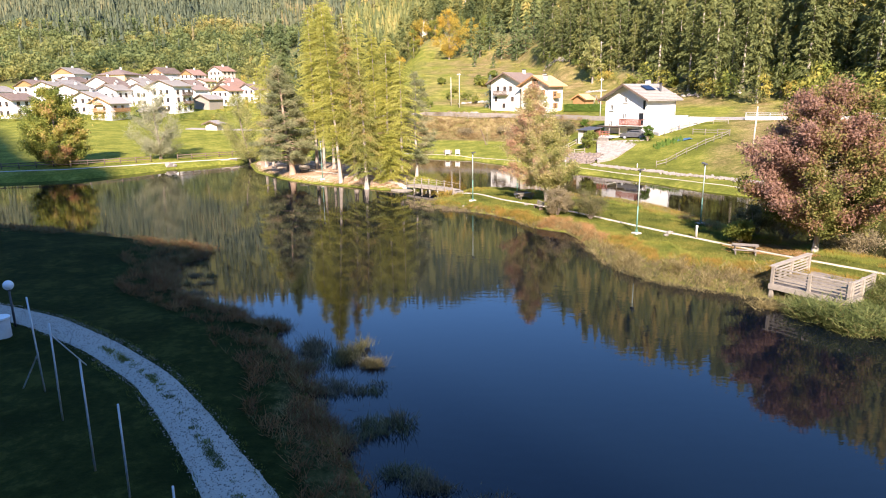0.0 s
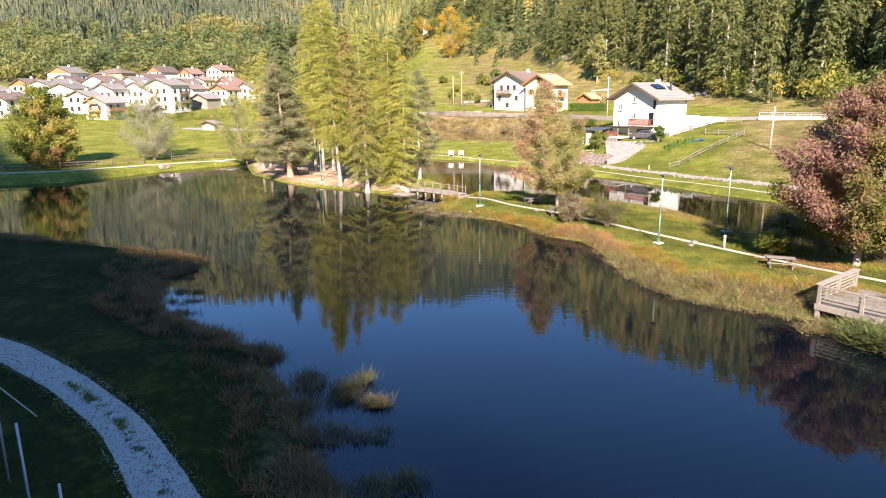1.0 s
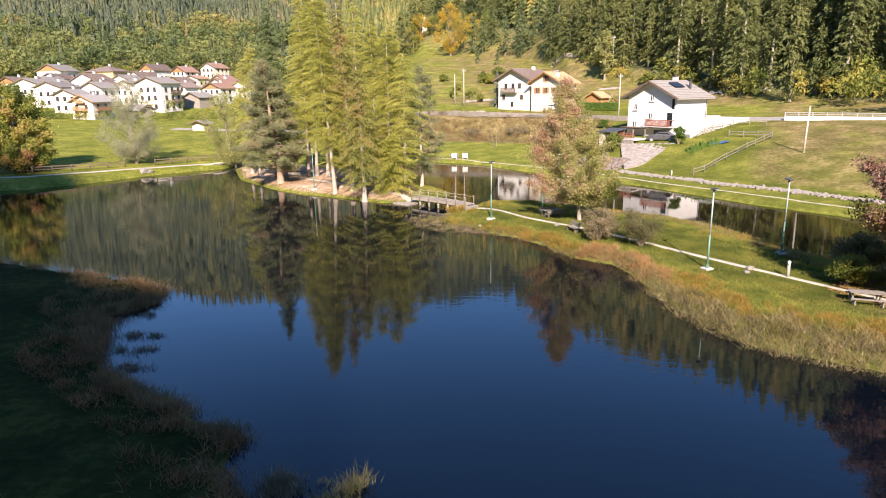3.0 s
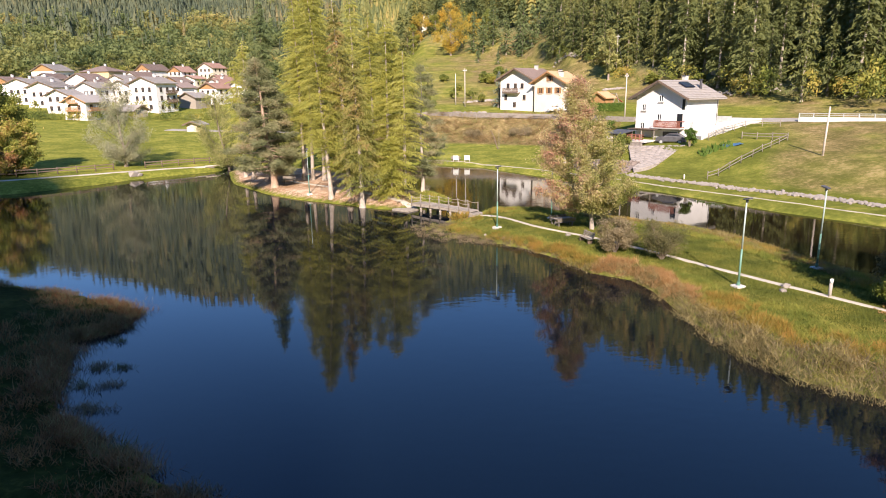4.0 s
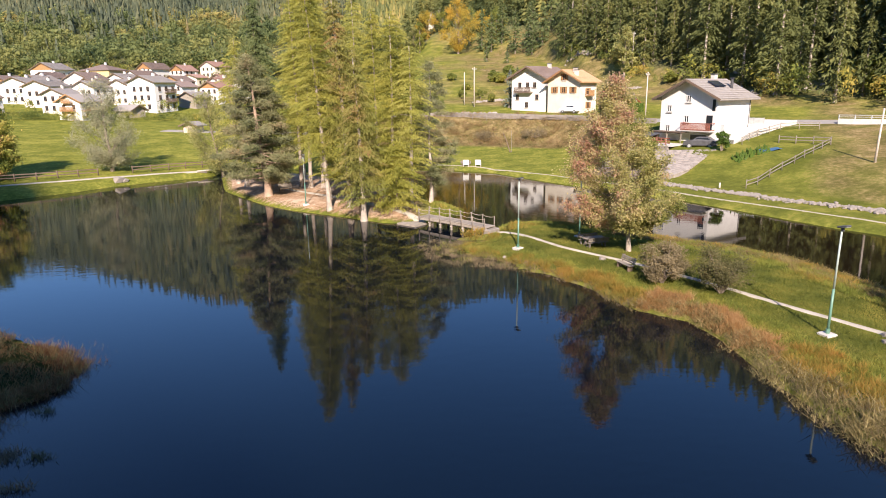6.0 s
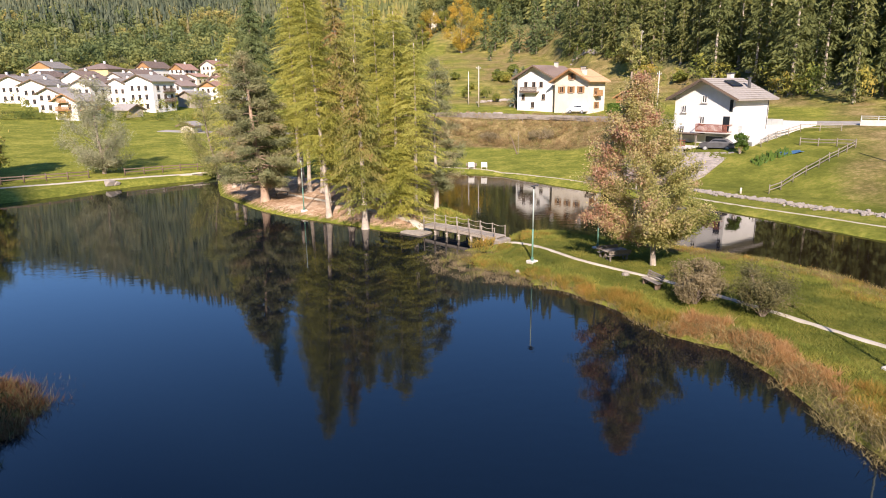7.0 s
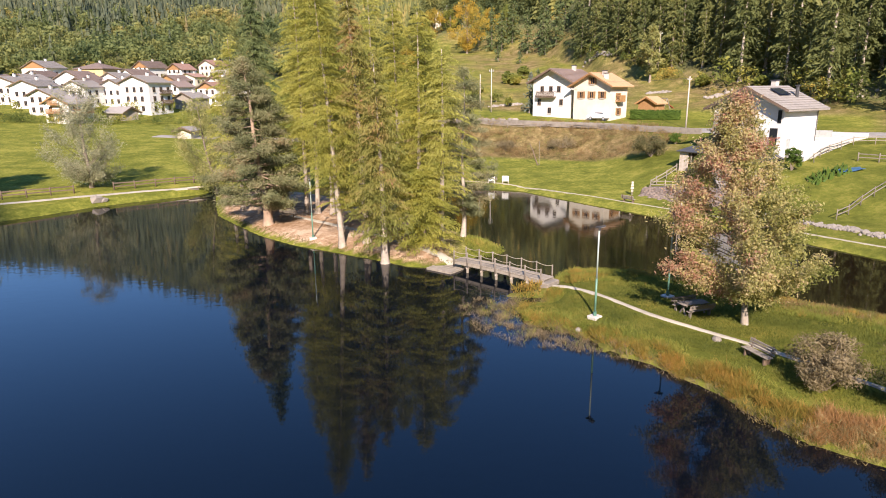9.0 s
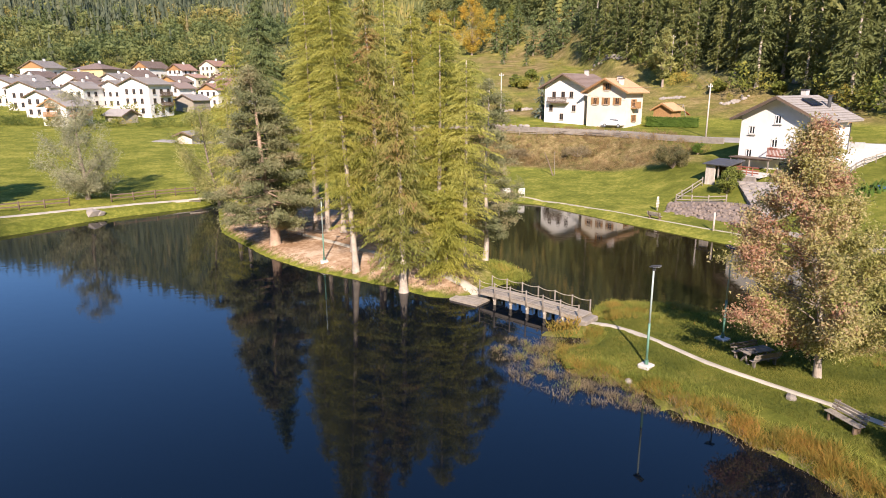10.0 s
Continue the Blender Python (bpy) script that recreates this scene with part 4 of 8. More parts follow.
conifer("spruce", -7.9, 83.6, 6.4, 3.5, 0.6, LARCH, "small bushy light green conifer at the islet's end", 134, group=ISLET, dense=10, leaf=0.16, thin=0.28, hang=0.4, spray=2.0, step=0.36, arms=(6, 9), droop=0.30, lift=0.10, r0=0.14, shape=0.55)

# ---------------------------------------------------------------- broadleaved trees
limb_tree("cherry_tree", 9.6, 67.5, 11.5, 8.0, 2.0, CHERRY, "autumn tree with pinkish and green leaves beside the footpath", 201, limbs=92, twigs=19, leaves=66, leaf=0.072, peak=0.24, fall=0.95, up=34, r0=0.15, twig=0.95, puff=0.2, lean=(-0.15, 0.0), bark=BARK_PALE, tones=0.12, ragged=0.32)
limb_tree("maple_tree", 24.7, 45.2, 11.0, 10.0, 2.1, MAPLE, "broad tree with purple-red and green autumn leaves", 202, limbs=96, twigs=18, leaves=96, leaf=0.092, peak=0.40, fall=0.5, up=26, r0=0.18, twig=1.1, puff=0.26, bark=BARK_PALE, tones=0.17, ragged=0.24)
limb_tree("field_tree", -63.0, 104.0, 11.8, 10.0, 0.5, TURNING, "round tree turning from green to orange on the far bank", 203, limbs=72, twigs=15, leaves=60, leaf=0.15, r0=0.26, peak=0.36, fall=0.5, up=32, twig=1.1, puff=0.36, ragged=0.18)
limb_tree("willow", -51.1, 113.8, 12.4, 9.0, 1.0, WILLOW, "grey-leaved willow by the far bank path", 204, limbs=52, twigs=14, leaves=46, leaf=0.13, narrow=0.3, r0=0.24, peak=0.38, fall=0.6, up=45, twig=1.2, puff=0.36, lean=(-0.03, 0), tones=0.12, ragged=0.4)
limb_tree("willow", -35.8, 115.0, 12.2, 8.6, 1.6, WILLOW_GREEN, "light pale green willow leaning beside the channel", 205, limbs=46, twigs=13, leaves=46, leaf=0.13, narrow=0.3, r0=0.2, peak=0.5, fall=0.6, up=45, twig=1.2, puff=0.36, lean=(-0.16, 0.05), tones=0.12, ragged=0.4)

# ---------------------------------------------------------------- houses
MADE = {}


def window_parts(w, h, wood, shutters):
    key = (w, h, wood.name, shutters)
    if key not in MADE:
        fr = Geo()
        for x0, x1, z0, z1 in ((-w / 2, -w / 2 + 0.09, 0, h), (w / 2 - 0.09, w / 2, 0, h), (-w / 2, w / 2, h - 0.09, h), (-w / 2, w / 2, 0, 0.09), (-0.04, 0.04, 0, h)):
            fr.box(x0, x1, -0.07, 0.02, z0, z1)
        pn = Geo().box(-w / 2 + 0.05, w / 2 - 0.05, -0.025, 0.015, 0.05, h - 0.05)
        sl = Geo().box(-w / 2 - 0.12, w / 2 + 0.12, -0.16, 0.02, -0.1, -0.015)
        sh = []
        if shutters:
            for s in (-1, 1):
                g = Geo().box(s * w * 0.75 - w * 0.24, s * w * 0.75 + w * 0.24, -0.09, -0.03, -0.02, h + 0.02)
                for k in range(5):
                    z = h * (0.12 + 0.19 * k)
                    g.box(s * w * 0.75 - w * 0.19, s * w * 0.75 + w * 0.19, -0.11, -0.08, z, z + 0.09)
                sh.append(g.mesh("shutter"))
        MADE[key] = (fr.mesh("window_frame"), pn.mesh("pane"), sl.mesh("sill"), sh)
    return MADE[key]


def window(house, at, w, h, wood, shutters=False):
    fr, pn, sl, sh = window_parts(w, h, wood, shutters)
    ob = part("window", pn, GLASS, house, at=at)
    part("window_frame", fr, wood, ob)
    part("sill", sl, CONCRETE, ob)
    for m in sh:
        part("shutter", m, wood, ob)


def balcony(house, at, w, depth, wood, slab=None):
    """A projecting floor with a slatted rail; at is the middle of its foot on the wall."""
    ob = part("balcony", Geo().box(-w / 2, w / 2, -depth, 0.05, -0.14, 0, c=0.02), slab or wood, house, at=at)
    g = Geo()
    for z in (0.08, 0.95):
        g.box(-w / 2, w / 2, -depth, -depth + 0.07, z, z + 0.09)
        for s in (-w / 2, w / 2 - 0.07):
            g.box(s, s + 0.07, -depth, 0, z, z + 0.09)
    n = int(w / 0.16)
    for i in range(n + 1):
        x = -w / 2 + 0.05 + (w - 0.1) * i / n
        g.box(x - 0.045, x + 0.045, -depth + 0.01, -depth + 0.05, 0.02, 1.0)
    part("railing", g, wood, ob)


def front(u, z):
    return pose(u, 0, z)


def right(W, u, z):
    return pose(W / 2, u, z, 0, 0, 90)


def house(x, y, z, turn, W, L, eave, rise, walls, roofs, label, wood=WOOD_DARK, over=0.7, front_over=0.8, fronts=(), sides=(), balconies=(), wide=1.0, tall=1.25, shutters=False, foot=2.0,
          gable_wood=False, chimneys=((0.2, 0.6),), group="", category="house", attic=True, hip=False, side_balconies=(), trim=None):
    """A gabled house; its origin is the foot of the front gable's middle, its ridge runs back along y."""
    t = thing("house", x, y, z, turn, label, category, group)
    h, b = eave, W / 2
    r = rise
    hipd = W * 0.4 if hip else 0.0
    pts = [(-b, 0, -foot), (b, 0, -foot), (b, 0, h), (0, 0, h + (0 if hip else r)), (-b, 0, h), (-b, L, -foot), (b, L, -foot), (b, L, h), (0, L, h + (0 if hip else r)), (-b, L, h)]
    part("wall", Geo().face_set(pts, [(0, 1, 2, 3, 4), (9, 8, 7, 6, 5), (1, 6, 7, 2), (5, 0, 4, 9), (2, 7, 8, 3), (3, 8, 9, 4), (0, 5, 6, 1)]), walls, t)
    # two roof slopes with thickness, overhanging
    k = r / b
    th = 0.22
    e, y0, y1 = b + over, -front_over, L + front_over * 0.7
    ze = h - over * k
    for s in (-1, 1):
        g = Geo()
        ra, rb = y0 + hipd, y1 - hipd
        low = [(s * e, y0, ze), (s * e, y1, ze)]
        top = [(0, ra, h + r), (0, rb, h + r)]
        up = [(low[0][0], low[0][1], ze + th), (low[1][0], low[1][1], ze + th), (0, rb, h + r + th), (0, ra, h + r + th)]
        dn = [low[0], low[1], top[1], top[0]]
        g.face_set(up + dn, [(0, 1, 2, 3), (7, 6, 5, 4), (0, 4, 5, 1), (1, 5, 6, 2), (2, 6, 7, 3), (3, 7, 4, 0)] if s > 0 else [(3, 2, 1, 0), (4, 5, 6, 7), (1, 5, 4, 0), (2, 6, 5, 1), (3, 7, 6, 2), (0, 4, 7, 3)])
        ro = part("roof", g, roofs, t)
        # courses of tiles as slightly raised strips
        if W > 8.5:
            q = Geo()
            n = 11
            for i in range(n):
                f0 = (i + 0.06) / n
                xx, zz = s * e * (1 - f0), ze + (h + r - ze) * f0 + th
                inset = hipd * f0
                q.beam((xx, y0 + inset + 0.03, zz + 0.02), (xx, y1 - inset - 0.03, zz + 0.02), 0.16, 0.03)
            part("tile_course", q, roofs, ro)
    if hip:
        for s, yy in ((1, y0), (-1, y1)):
            g = Geo().face_set([(-e, yy, ze + th), (e, yy, ze + th), (0, yy + s * hipd, h + r + th), (-e, yy, ze), (e, yy, ze), (0, yy + s * hipd, h + r)],
                               [(0, 1, 2), (5, 4, 3), (0, 3, 4, 1), (1, 4, 5, 2), (2, 5, 3, 0)])
            part("roof", g, roofs, t)
    else:
        for s in (-1, 1):
            g = Geo().beam((s * e, y0 - 0.03, ze + 0.06), (0, y0 - 0.03, h + r + 0.06), 0.06, 0.3)
            part("bargeboard", g, trim or wood, t)
    for cx, cy in chimneys:
        zc = h + r - abs(cx) * k
        c = part("chimney", Geo().box(cx - 0.35, cx + 0.35, cy * L - 0.35, cy * L + 0.35, zc - 0.6, zc + 1.1, c=0.03), PLASTER if W > 9 else CONCRETE, t)
        part("chimney_cap", Geo().box(cx - 0.45, cx + 0.45, cy * L - 0.45, cy * L + 0.45, zc + 1.1, zc + 1.22, c=0.02), METAL_DARK, c)
    if gable_wood and not hip:
        part("gable_boarding", Geo().face_set([(-b, -0.06, h - 0.2), (b, -0.06, h - 0.2), (0, -0.06, h + r - 0.1), (-b, 0.01, h - 0.2), (b, 0.01, h - 0.2), (0, 0.01, h + r - 0.1)],
                                            [(0, 1, 2), (5, 4, 3), (0, 3, 4, 1), (1, 4, 5, 2), (2, 5, 3, 0)]), WOOD_ORANGE, t)
    for u, zz in fronts:
        if abs(u) + wide * 0.6 < b and zz + tall < h + r * (1 - abs(u) / b) - 0.3:
            window(t, front(u, zz), wide, tall, wood, shutters)
    for u, zz in sides:
        if u + wide * 0.6 < L and zz + tall < h:
            window(t, right(W, u, zz), wide, tall, wood, shutters)
    for u, zz, w in balconies:
        balcony(t, front(u, zz), w, 1.0, wood)
    for u, zz, w in side_balconies:
        balcony(t, right(W, u, zz), w, 1.0, wood)
    return t


# the white house on the slope above the pond
ta = 54.8
fa = Vector((math.sin(radians(ta)), math.cos(radians(ta)), 0))
oa = Vector((29.3, 115.4, 0)) + fa * 0.8
hA = house(oa.x, oa.y, 3.4, -ta, 9.0, 7.7, 6.85, 2.2, PLASTER, ROOF_GREY, "tall white three-storey house with grey slab roof on the slope", wood=WHITE_PAINT, trim=WOOD_DARK, over=0.95, front_over=1.0, foot=3,
           fronts=((0.05, 6.1), (-0.1, 3.35), (-3.0, 4.75), (-3.1, 2.0)), sides=((1.2, 5.9), (3.4, 5.9), (5.8, 5.9)), wide=0.75, tall=1.0, chimneys=((-0.6, 0.82),))
balcony(hA, front(2.0, 2.35), 4.6, 1.1, WOOD_RED, CONCRETE)
part("balcony_door", Geo().box(3.0, 3.9, -0.05, 0.02, 2.37, 4.4), GLASS, hA)
part("gable_window", Geo().box(3.75, 4.2, -0.04, 0.02, 5.0, 6.5), GLASS, hA)
part("garage_door", Geo().box(0.7, 3.2, -0.04, 0.02, 0.05, 1.75), METAL_DARK, hA)
part("garage_frame", Geo().box(0.55, 0.7, -0.08, 0.02, 0, 1.9).box(3.2, 3.35, -0.08, 0.02, 0, 1.9).box(0.7, 3.2, -0.08, 0.02, 1.75, 1.9), WHITE_PAINT, hA)
canopy = part("porch_canopy", Geo().beam((-4.5, -1.6, 1.95), (0.4, -1.6, 1.95), 0.1, 0.12).box(-4.6, 0.5, -1.8, 0.02, 2.02, 2.12), WOOD_DARK, hA)
for u in (-4.4, -2.0, 0.3):
    part("canopy_post", Geo().box(u - 0.06, u + 0.06, -1.66, -1.54, 0, 2.02), WOOD, canopy)
part("side_door", Geo().box(4.5, 4.56, 1.0, 1.9, 1.2, 3.2), METAL_GREY, hA)
k = 2.2 / 4.5
part("solar_panel", Geo().face_set([(1.2, 2.2, 9.05 - 1.2 * k + 0.52), (1.2, 4.4, 9.05 - 1.2 * k + 0.52), (2.6, 4.4, 9.05 - 2.6 * k + 0.52), (2.6, 2.2, 9.05 - 2.6 * k + 0.52),
                                    (1.2, 2.2, 9.05 - 1.2 * k + 0.40), (1.2, 4.4, 9.05 - 1.2 * k + 0.40), (2.6, 4.4, 9.05 - 2.6 * k + 0.40), (2.6, 2.2, 9.05 - 2.6 * k + 0.40)],
                                   [(3, 2, 1, 0), (4, 5, 6, 7), (0, 1, 5, 4), (1, 2, 6, 5), (2, 3, 7, 6), (3, 0, 4, 7)]), SOLAR, hA, "dark blue solar panel")
part("flue", Geo().tube([(2.7, 5.6, 9.25 - 2.7 * k), (2.7, 5.6, 9.25 - 2.7 * k + 1.3)], [0.2, 0.2], 10).box(2.45, 2.95, 5.35, 5.85, 9.25 - 2.7 * k + 1.3, 9.25 - 2.7 * k + 1.42), METAL_DARK, hA, "dark metal flue pipe")
part("gutter", Geo().tube([(5.35, -0.8, 6.42), (5.35, 8.2, 6.42)], [0.08, 0.08], 6), METAL_DARK, hA)
part("downpipe", Geo().tube([(4.58, 7.4, 6.4), (4.58, 7.4, 1.0)], [0.05, 0.05], 6), METAL_DARK, hA)

# the double house above the road
house(12.5 + 0.6, 164.6 + 0.6, 7.4, -40, 8.6, 10.5, 6.55, 2.15, PLASTER, ROOF_BROWN, "white plastered house with brown roof and dark wooden balcony", over=1.0, front_over=1.1,
      fronts=((-2.2, 4.4), (-0.2, 4.4), (1.6, 4.4), (-2.8, 1.9), (2.2, 1.9), (-0.4, 0.3)), sides=((2.5, 4.2), (5, 4.2)), balconies=((-1.0, 3.5, 4.2),), wide=0.8, tall=1.15, chimneys=((0.5, 0.7),))
house(18.9 + 0.5, 157.1 + 0.5, 7.3, -46, 8.0, 5.6, 5.8, 2.0, PLASTER_CREAM, ROOF_ORANGE, "cream house with orange tiled roof and brown shutters", wood=WOOD_ORANGE, over=0.9, front_over=0.9,
      fronts=((-2.3, 3.4), (0.0, 3.4), (2.3, 3.4), (0.1, 5.9)), sides=((2.6, 3.1), (2.8, 0.4)), side_balconies=((2.6, 2.85, 1.8),), wide=0.85, tall=1.2, shutters=True, chimneys=((1.3, 0.35), (2.2, 0.2)))
house(30.5, 160.5, 7.6, -46, 3.6, 3.4, 2.1, 1.0, WOOD_ORANGE, ROOF_ORANGE, "small timber garden hut with tiled roof", wood=WOOD_ORANGE, over=0.5, front_over=0.5, chimneys=(), foot=0.8, category="shed")

# the village behind the meadow
VILLAGE = "village houses behind the meadow"
R2 = ((-2.6, 3.6), (0, 3.6), (2.6, 3.6), (-2.6, 0.9), (0, 0.9), (2.6, 0.9))
R3 = R2 + ((-2.6, 6.2), (0, 6.2), (2.6, 6.2))
S2 = ((2, 3.6), (4.8, 3.6), (7.6, 3.6), (2, 0.9), (4.8, 0.9), (7.6, 0.9))
S3 = S2 + ((2, 6.2), (4.8, 6.2), (7.6, 6.2))
house(-98.7, 222.8, gz(-98.7, 222.8), -18, 10.4, 9.0, 8.9, 1.9, PLASTER, ROOF_GREY, "large white four-storey house with balconies at the village edge", group=VILLAGE, over=0.6, front_over=0.6, fronts=R3, sides=S3,
      side_balconies=((6.2, 3.0, 4.4), (6.2, 5.8, 4.4)), wide=1.05, tall=1.5)
house(-105.5, 196.0, gz(-105.5, 196.0), -13, 7.2, 8.0, 5.0, 1.7, PLASTER, ROOF_GREY, "white chalet with orange wooden balconies", group=VILLAGE, wood=WOOD_ORANGE, over=0.8, fronts=((-1.8, 0.6), (0.6, 0.6), (-1.8, 2.9), (1.4, 2.9)), sides=((2, .7), (5, .7), (2, 3.0), (5, 3.0)),
      balconies=((-0.3, 2.5, 4.4), (-0.2, 4.6, 3.0)), side_balconies=((4, 2.5, 6.5),), foot=3)
for hx, hy, turn, W, L, ev, rs, wall, roof, hip, gw, label, fr, sd in (
        (-115.9, 242.1, -17, 9.4, 9.0, 6.4, 2.0, PLASTER, ROOF_GREY, False, False, "white gabled village house with dark balconies", R2, S2),
        (-141.7, 262.6, -14, 11.4, 9.6, 6.6, 2.6, PLASTER, ROOF_BROWN, False, False, "broad white village house with brown-grey roof", R2, S2),
        (-179.4, 303.0, -12, 12.5, 10.5, 6.5, 2.8, PLASTER, ROOF_GREY, False, True, "village house with orange boarded gable", R2, S2),
        (-149.1, 238.9, -9, 10.2, 9.5, 6.8, 1.8, PLASTER, ROOF_GREY, False, False, "white village house with pale grey roof", R2, S2),
        (-133.6, 226.5, -11, 10.4, 8.6, 6.4, 1.8, PLASTER, ROOF_GREY, False, False, "white gabled village house with grey roof", R2, S2),
        (-119.4, 211.6, -12, 8.4, 6.5, 5.4, 1.7, PLASTER, ROOF_GREY, False, False, "low white village house with grey roof", R2, S2),
        (-158.7, 306.2, -15, 15.0, 11.0, 6.6, 2.4, PLASTER_TAN, ROOF_BROWN, True, False, "large ochre house with brown hipped roof", R2, S2),
        (-147.4, 328.0, -19, 9.0, 12.5, 5.0, 2.8, PLASTER, ROOF_BROWN, False, True, "village house with dark brown roof", R2, S2),
        (-141.5, 303.0, -18, 9.0, 12.0, 5.0, 2.6, PLASTER, ROOF_BROWN, False, False, "white upper village house with brown roof", R2, S2),
        (-131.5, 326.3, -21, 8.4, 9.0, 5.2, 2.5, PLASTER, ROOF_RED, False, True, "village house with red roof and boarded gable", R2, S2),
        (-122.6, 341.0, -24, 9.6, 9.5, 5.4, 2.4, PLASTER_CREAM, ROOF_RED, False, False, "cream upper village house with reddish roof", R2, S2),
        (-122.5, 318.0, -22, 8.4, 7.0, 3.6, 1.4, PLASTER_CREAM, ROOF_RED, False, False, "small cream village house with reddish roof", R2, S2),
        (-89.7, 253.9, -24, 8.6, 8.0, 5.6, 1.9, PLASTER, ROOF_RED, False, True, "white chalet with orange boarded gable", R2, S2),
        (-96.0, 276.0, -24, 9.5, 9.0, 5.4, 2.2, PLASTER, ROOF_RED, False, False, "white village house with weathered red roof", R2, S2),
        (-84.0, 268.0, -24, 8.6, 8.0, 5.2, 2.2, PLASTER, ROOF_BROWN, False, False, "white village house half hidden by trees", R2, S2),
        (-106.0, 262.0, -20, 8.4, 8.0, 5.0, 1.9, PLASTER, ROOF_BROWN, False, False, "white village house with dark timber annex", R2, S2),
        (-137.0, 198.0, -16, 9.6, 9.0, 5.4, 2.0, PLASTER, ROOF_BROWN, False, False, "white village house with brown roof beyond the shaded meadow", R2, S2),
        (-168.0, 258.0, -10, 10.0, 9.5, 5.6, 2.4, PLASTER, ROOF_BROWN, False, True, "white village house with boarded gable below the woods", R2, S2),
        (-124.5, 236.0, -14, 8.6, 8.0, 6.0, 1.9, PLASTER, ROOF_GREY, False, False, "white village house squeezed between its neighbours", R2, S2),
        (-130.0, 248.0, -12, 9.0, 8.5, 5.8, 2.1, PLASTER_CREAM, ROOF_BROWN, False, False, "cream village house with brown roof", R2, S2),
        (-153.0, 254.0, -10, 9.2, 9.0, 6.2, 2.0, PLASTER, ROOF_GREY, False, False, "white village house with grey slab roof", R2, S2),
        (-163.0, 276.0, -12, 10.0, 9.0, 6.0, 2.2, PLASTER, ROOF_BROWN, False, False, "white village house with brown gable roof", R2, S2),
        (-110.5, 251.0, -20, 8.2, 8.0, 5.2, 1.9, PLASTER, ROOF_RED, False, False, "white village house with shallow red roof", R2, S2),
        (-138.0, 283.0, -15, 9.6, 9.0, 5.6, 2.2, PLASTER, ROOF_GREY, False, False, "white upper village house with pale roof", R2, S2),
        (-118.0, 288.0, -20, 8.8, 8.4, 5.2, 2.1, PLASTER, ROOF_BROWN, False, True, "timber-gabled village house with brown roof", R2, S2),
        (-105.0, 304.0, -22, 8.8, 8.4, 5.2, 2.1, PLASTER_CREAM, ROOF_RED, False, False, "cream village house with dull red roof", R2, S2),
        (-100.0, 290.0, -23, 8.4, 8.0, 5.0, 2.0, PLASTER, ROOF_RED, False, False, "white village house with dull red roof", R2, S2),
        (-92.0, 240.0, -24, 7.6, 7.0, 3.6, 1.6, WOOD, ROOF_GREY, False, False, "dark timber barn among the village houses", (), ()),
        (-166.0, 232.0, -10, 10.0, 9.0, 5.4, 2.0, PLASTER, ROOF_GREY, False, False, "white village house with grey gable roof", R2, S2)):
    house(hx, hy, gz(hx, hy), turn, W, L, ev, rs, wall, roof, label, group=VILLAGE, fronts=fr, sides=sd, hip=hip, gable_wood=gw, wide=1.05, tall=1.4, foot=4, over=0.6, front_over=0.6)
house(-92.5, 207.0, gz(-92.5, 207), 60, 4.2, 8.0, 2.2, 1.2, WOOD, ROOF_GREY, "low weathered shed with grey roof", chimneys=(), category="shed", foot=1)
house(-62.5, 169.0, gz(-62.5, 169), -10, 3.2, 3.0, 1.7, 0.6, WOOD_PALE, ROOF_GREY, "small pale hay shed in the meadow", chimneys=(), category="shed", foot=0.6)
# the villa among the trees on the hill
house(-12.0, 376, gz(-12.0, 376) + 0.2, -10, 10, 9, 5.6, 3.2, PLASTER_CREAM, ROOF_RED, "pale villa with red roof among hillside trees", fronts=R3, sides=S3, foot=5)
house(6, 400, gz(6, 400) + 0.5, -20, 10, 10, 6.0, 2.8, PLASTER, ROOF_RED, "white hillside house between trees", fronts=R2, sides=S2, foot=5)

# ---------------------------------------------------------------- hillside woods
def many(protos, x, y, z, size, rng, squash=0.15):
    """Copies of small tree meshes merged into one, each with a tone of its own."""
    V, F, tone, base = [], [], [], 0
    pick = rng.integers(0, len(protos), len(x))
    for p, (v, f) in enumerate(protos):
        k = np.where(pick == p)[0]
        if not len(k):
            continue
        a = rng.random(len(k)) * 2 * math.pi
        c, s = np.cos(a)[:, None], np.sin(a)[:, None]
        sc = size[k][:, None]
        wd = sc * (1 + rng.normal(0, squash, (len(k), 1)))
        vv = np.stack([(v[None, :, 0] * c - v[None, :, 1] * s) * wd + x[k][:, None], (v[None, :, 0] * s + v[None, :, 1] * c) * wd + y[k][:, None], v[None, :, 2] * sc + z[k][:, None]], -1)
        V.append(vv.reshape(-1, 3))
        F.append((f[None] + (np.arange(len(k)) * len(v))[:, None, None]).reshape(-1, f.shape[1]) + base)
        base += len(k) * len(v)
        tone.append(np.repeat(rng.normal(0, 0.17, len(k)), len(v)))
    return np.concatenate(V), np.concatenate(F), np.concatenate(tone)


rw = np.random.default_rng(77)
# single spruces along the wood's edge on the right-hand slope
EDGE_SPRUCES = []
for i in range(6):
    h = (19, 23, 26, 21, 17, 24)[i]
    g = trunk_geo(rw, h * 0.97, 0.32)
    v, f = conifer_crown(rw, h, (0.8, 1.0, 1.8, 1, 0.4, 1.4)[i], (3.6, 3.9, 4.2, 3.5, 3.6, 3.9)[i], 0.8, 0.62, droop=0.35, lift=0.02, dense=4, thin=0.36, spray=0.9, shape=0.7)
    EDGE_SPRUCES.append((g.mesh("trunk", True), raw_mesh("crown", v, f)))
spots = []
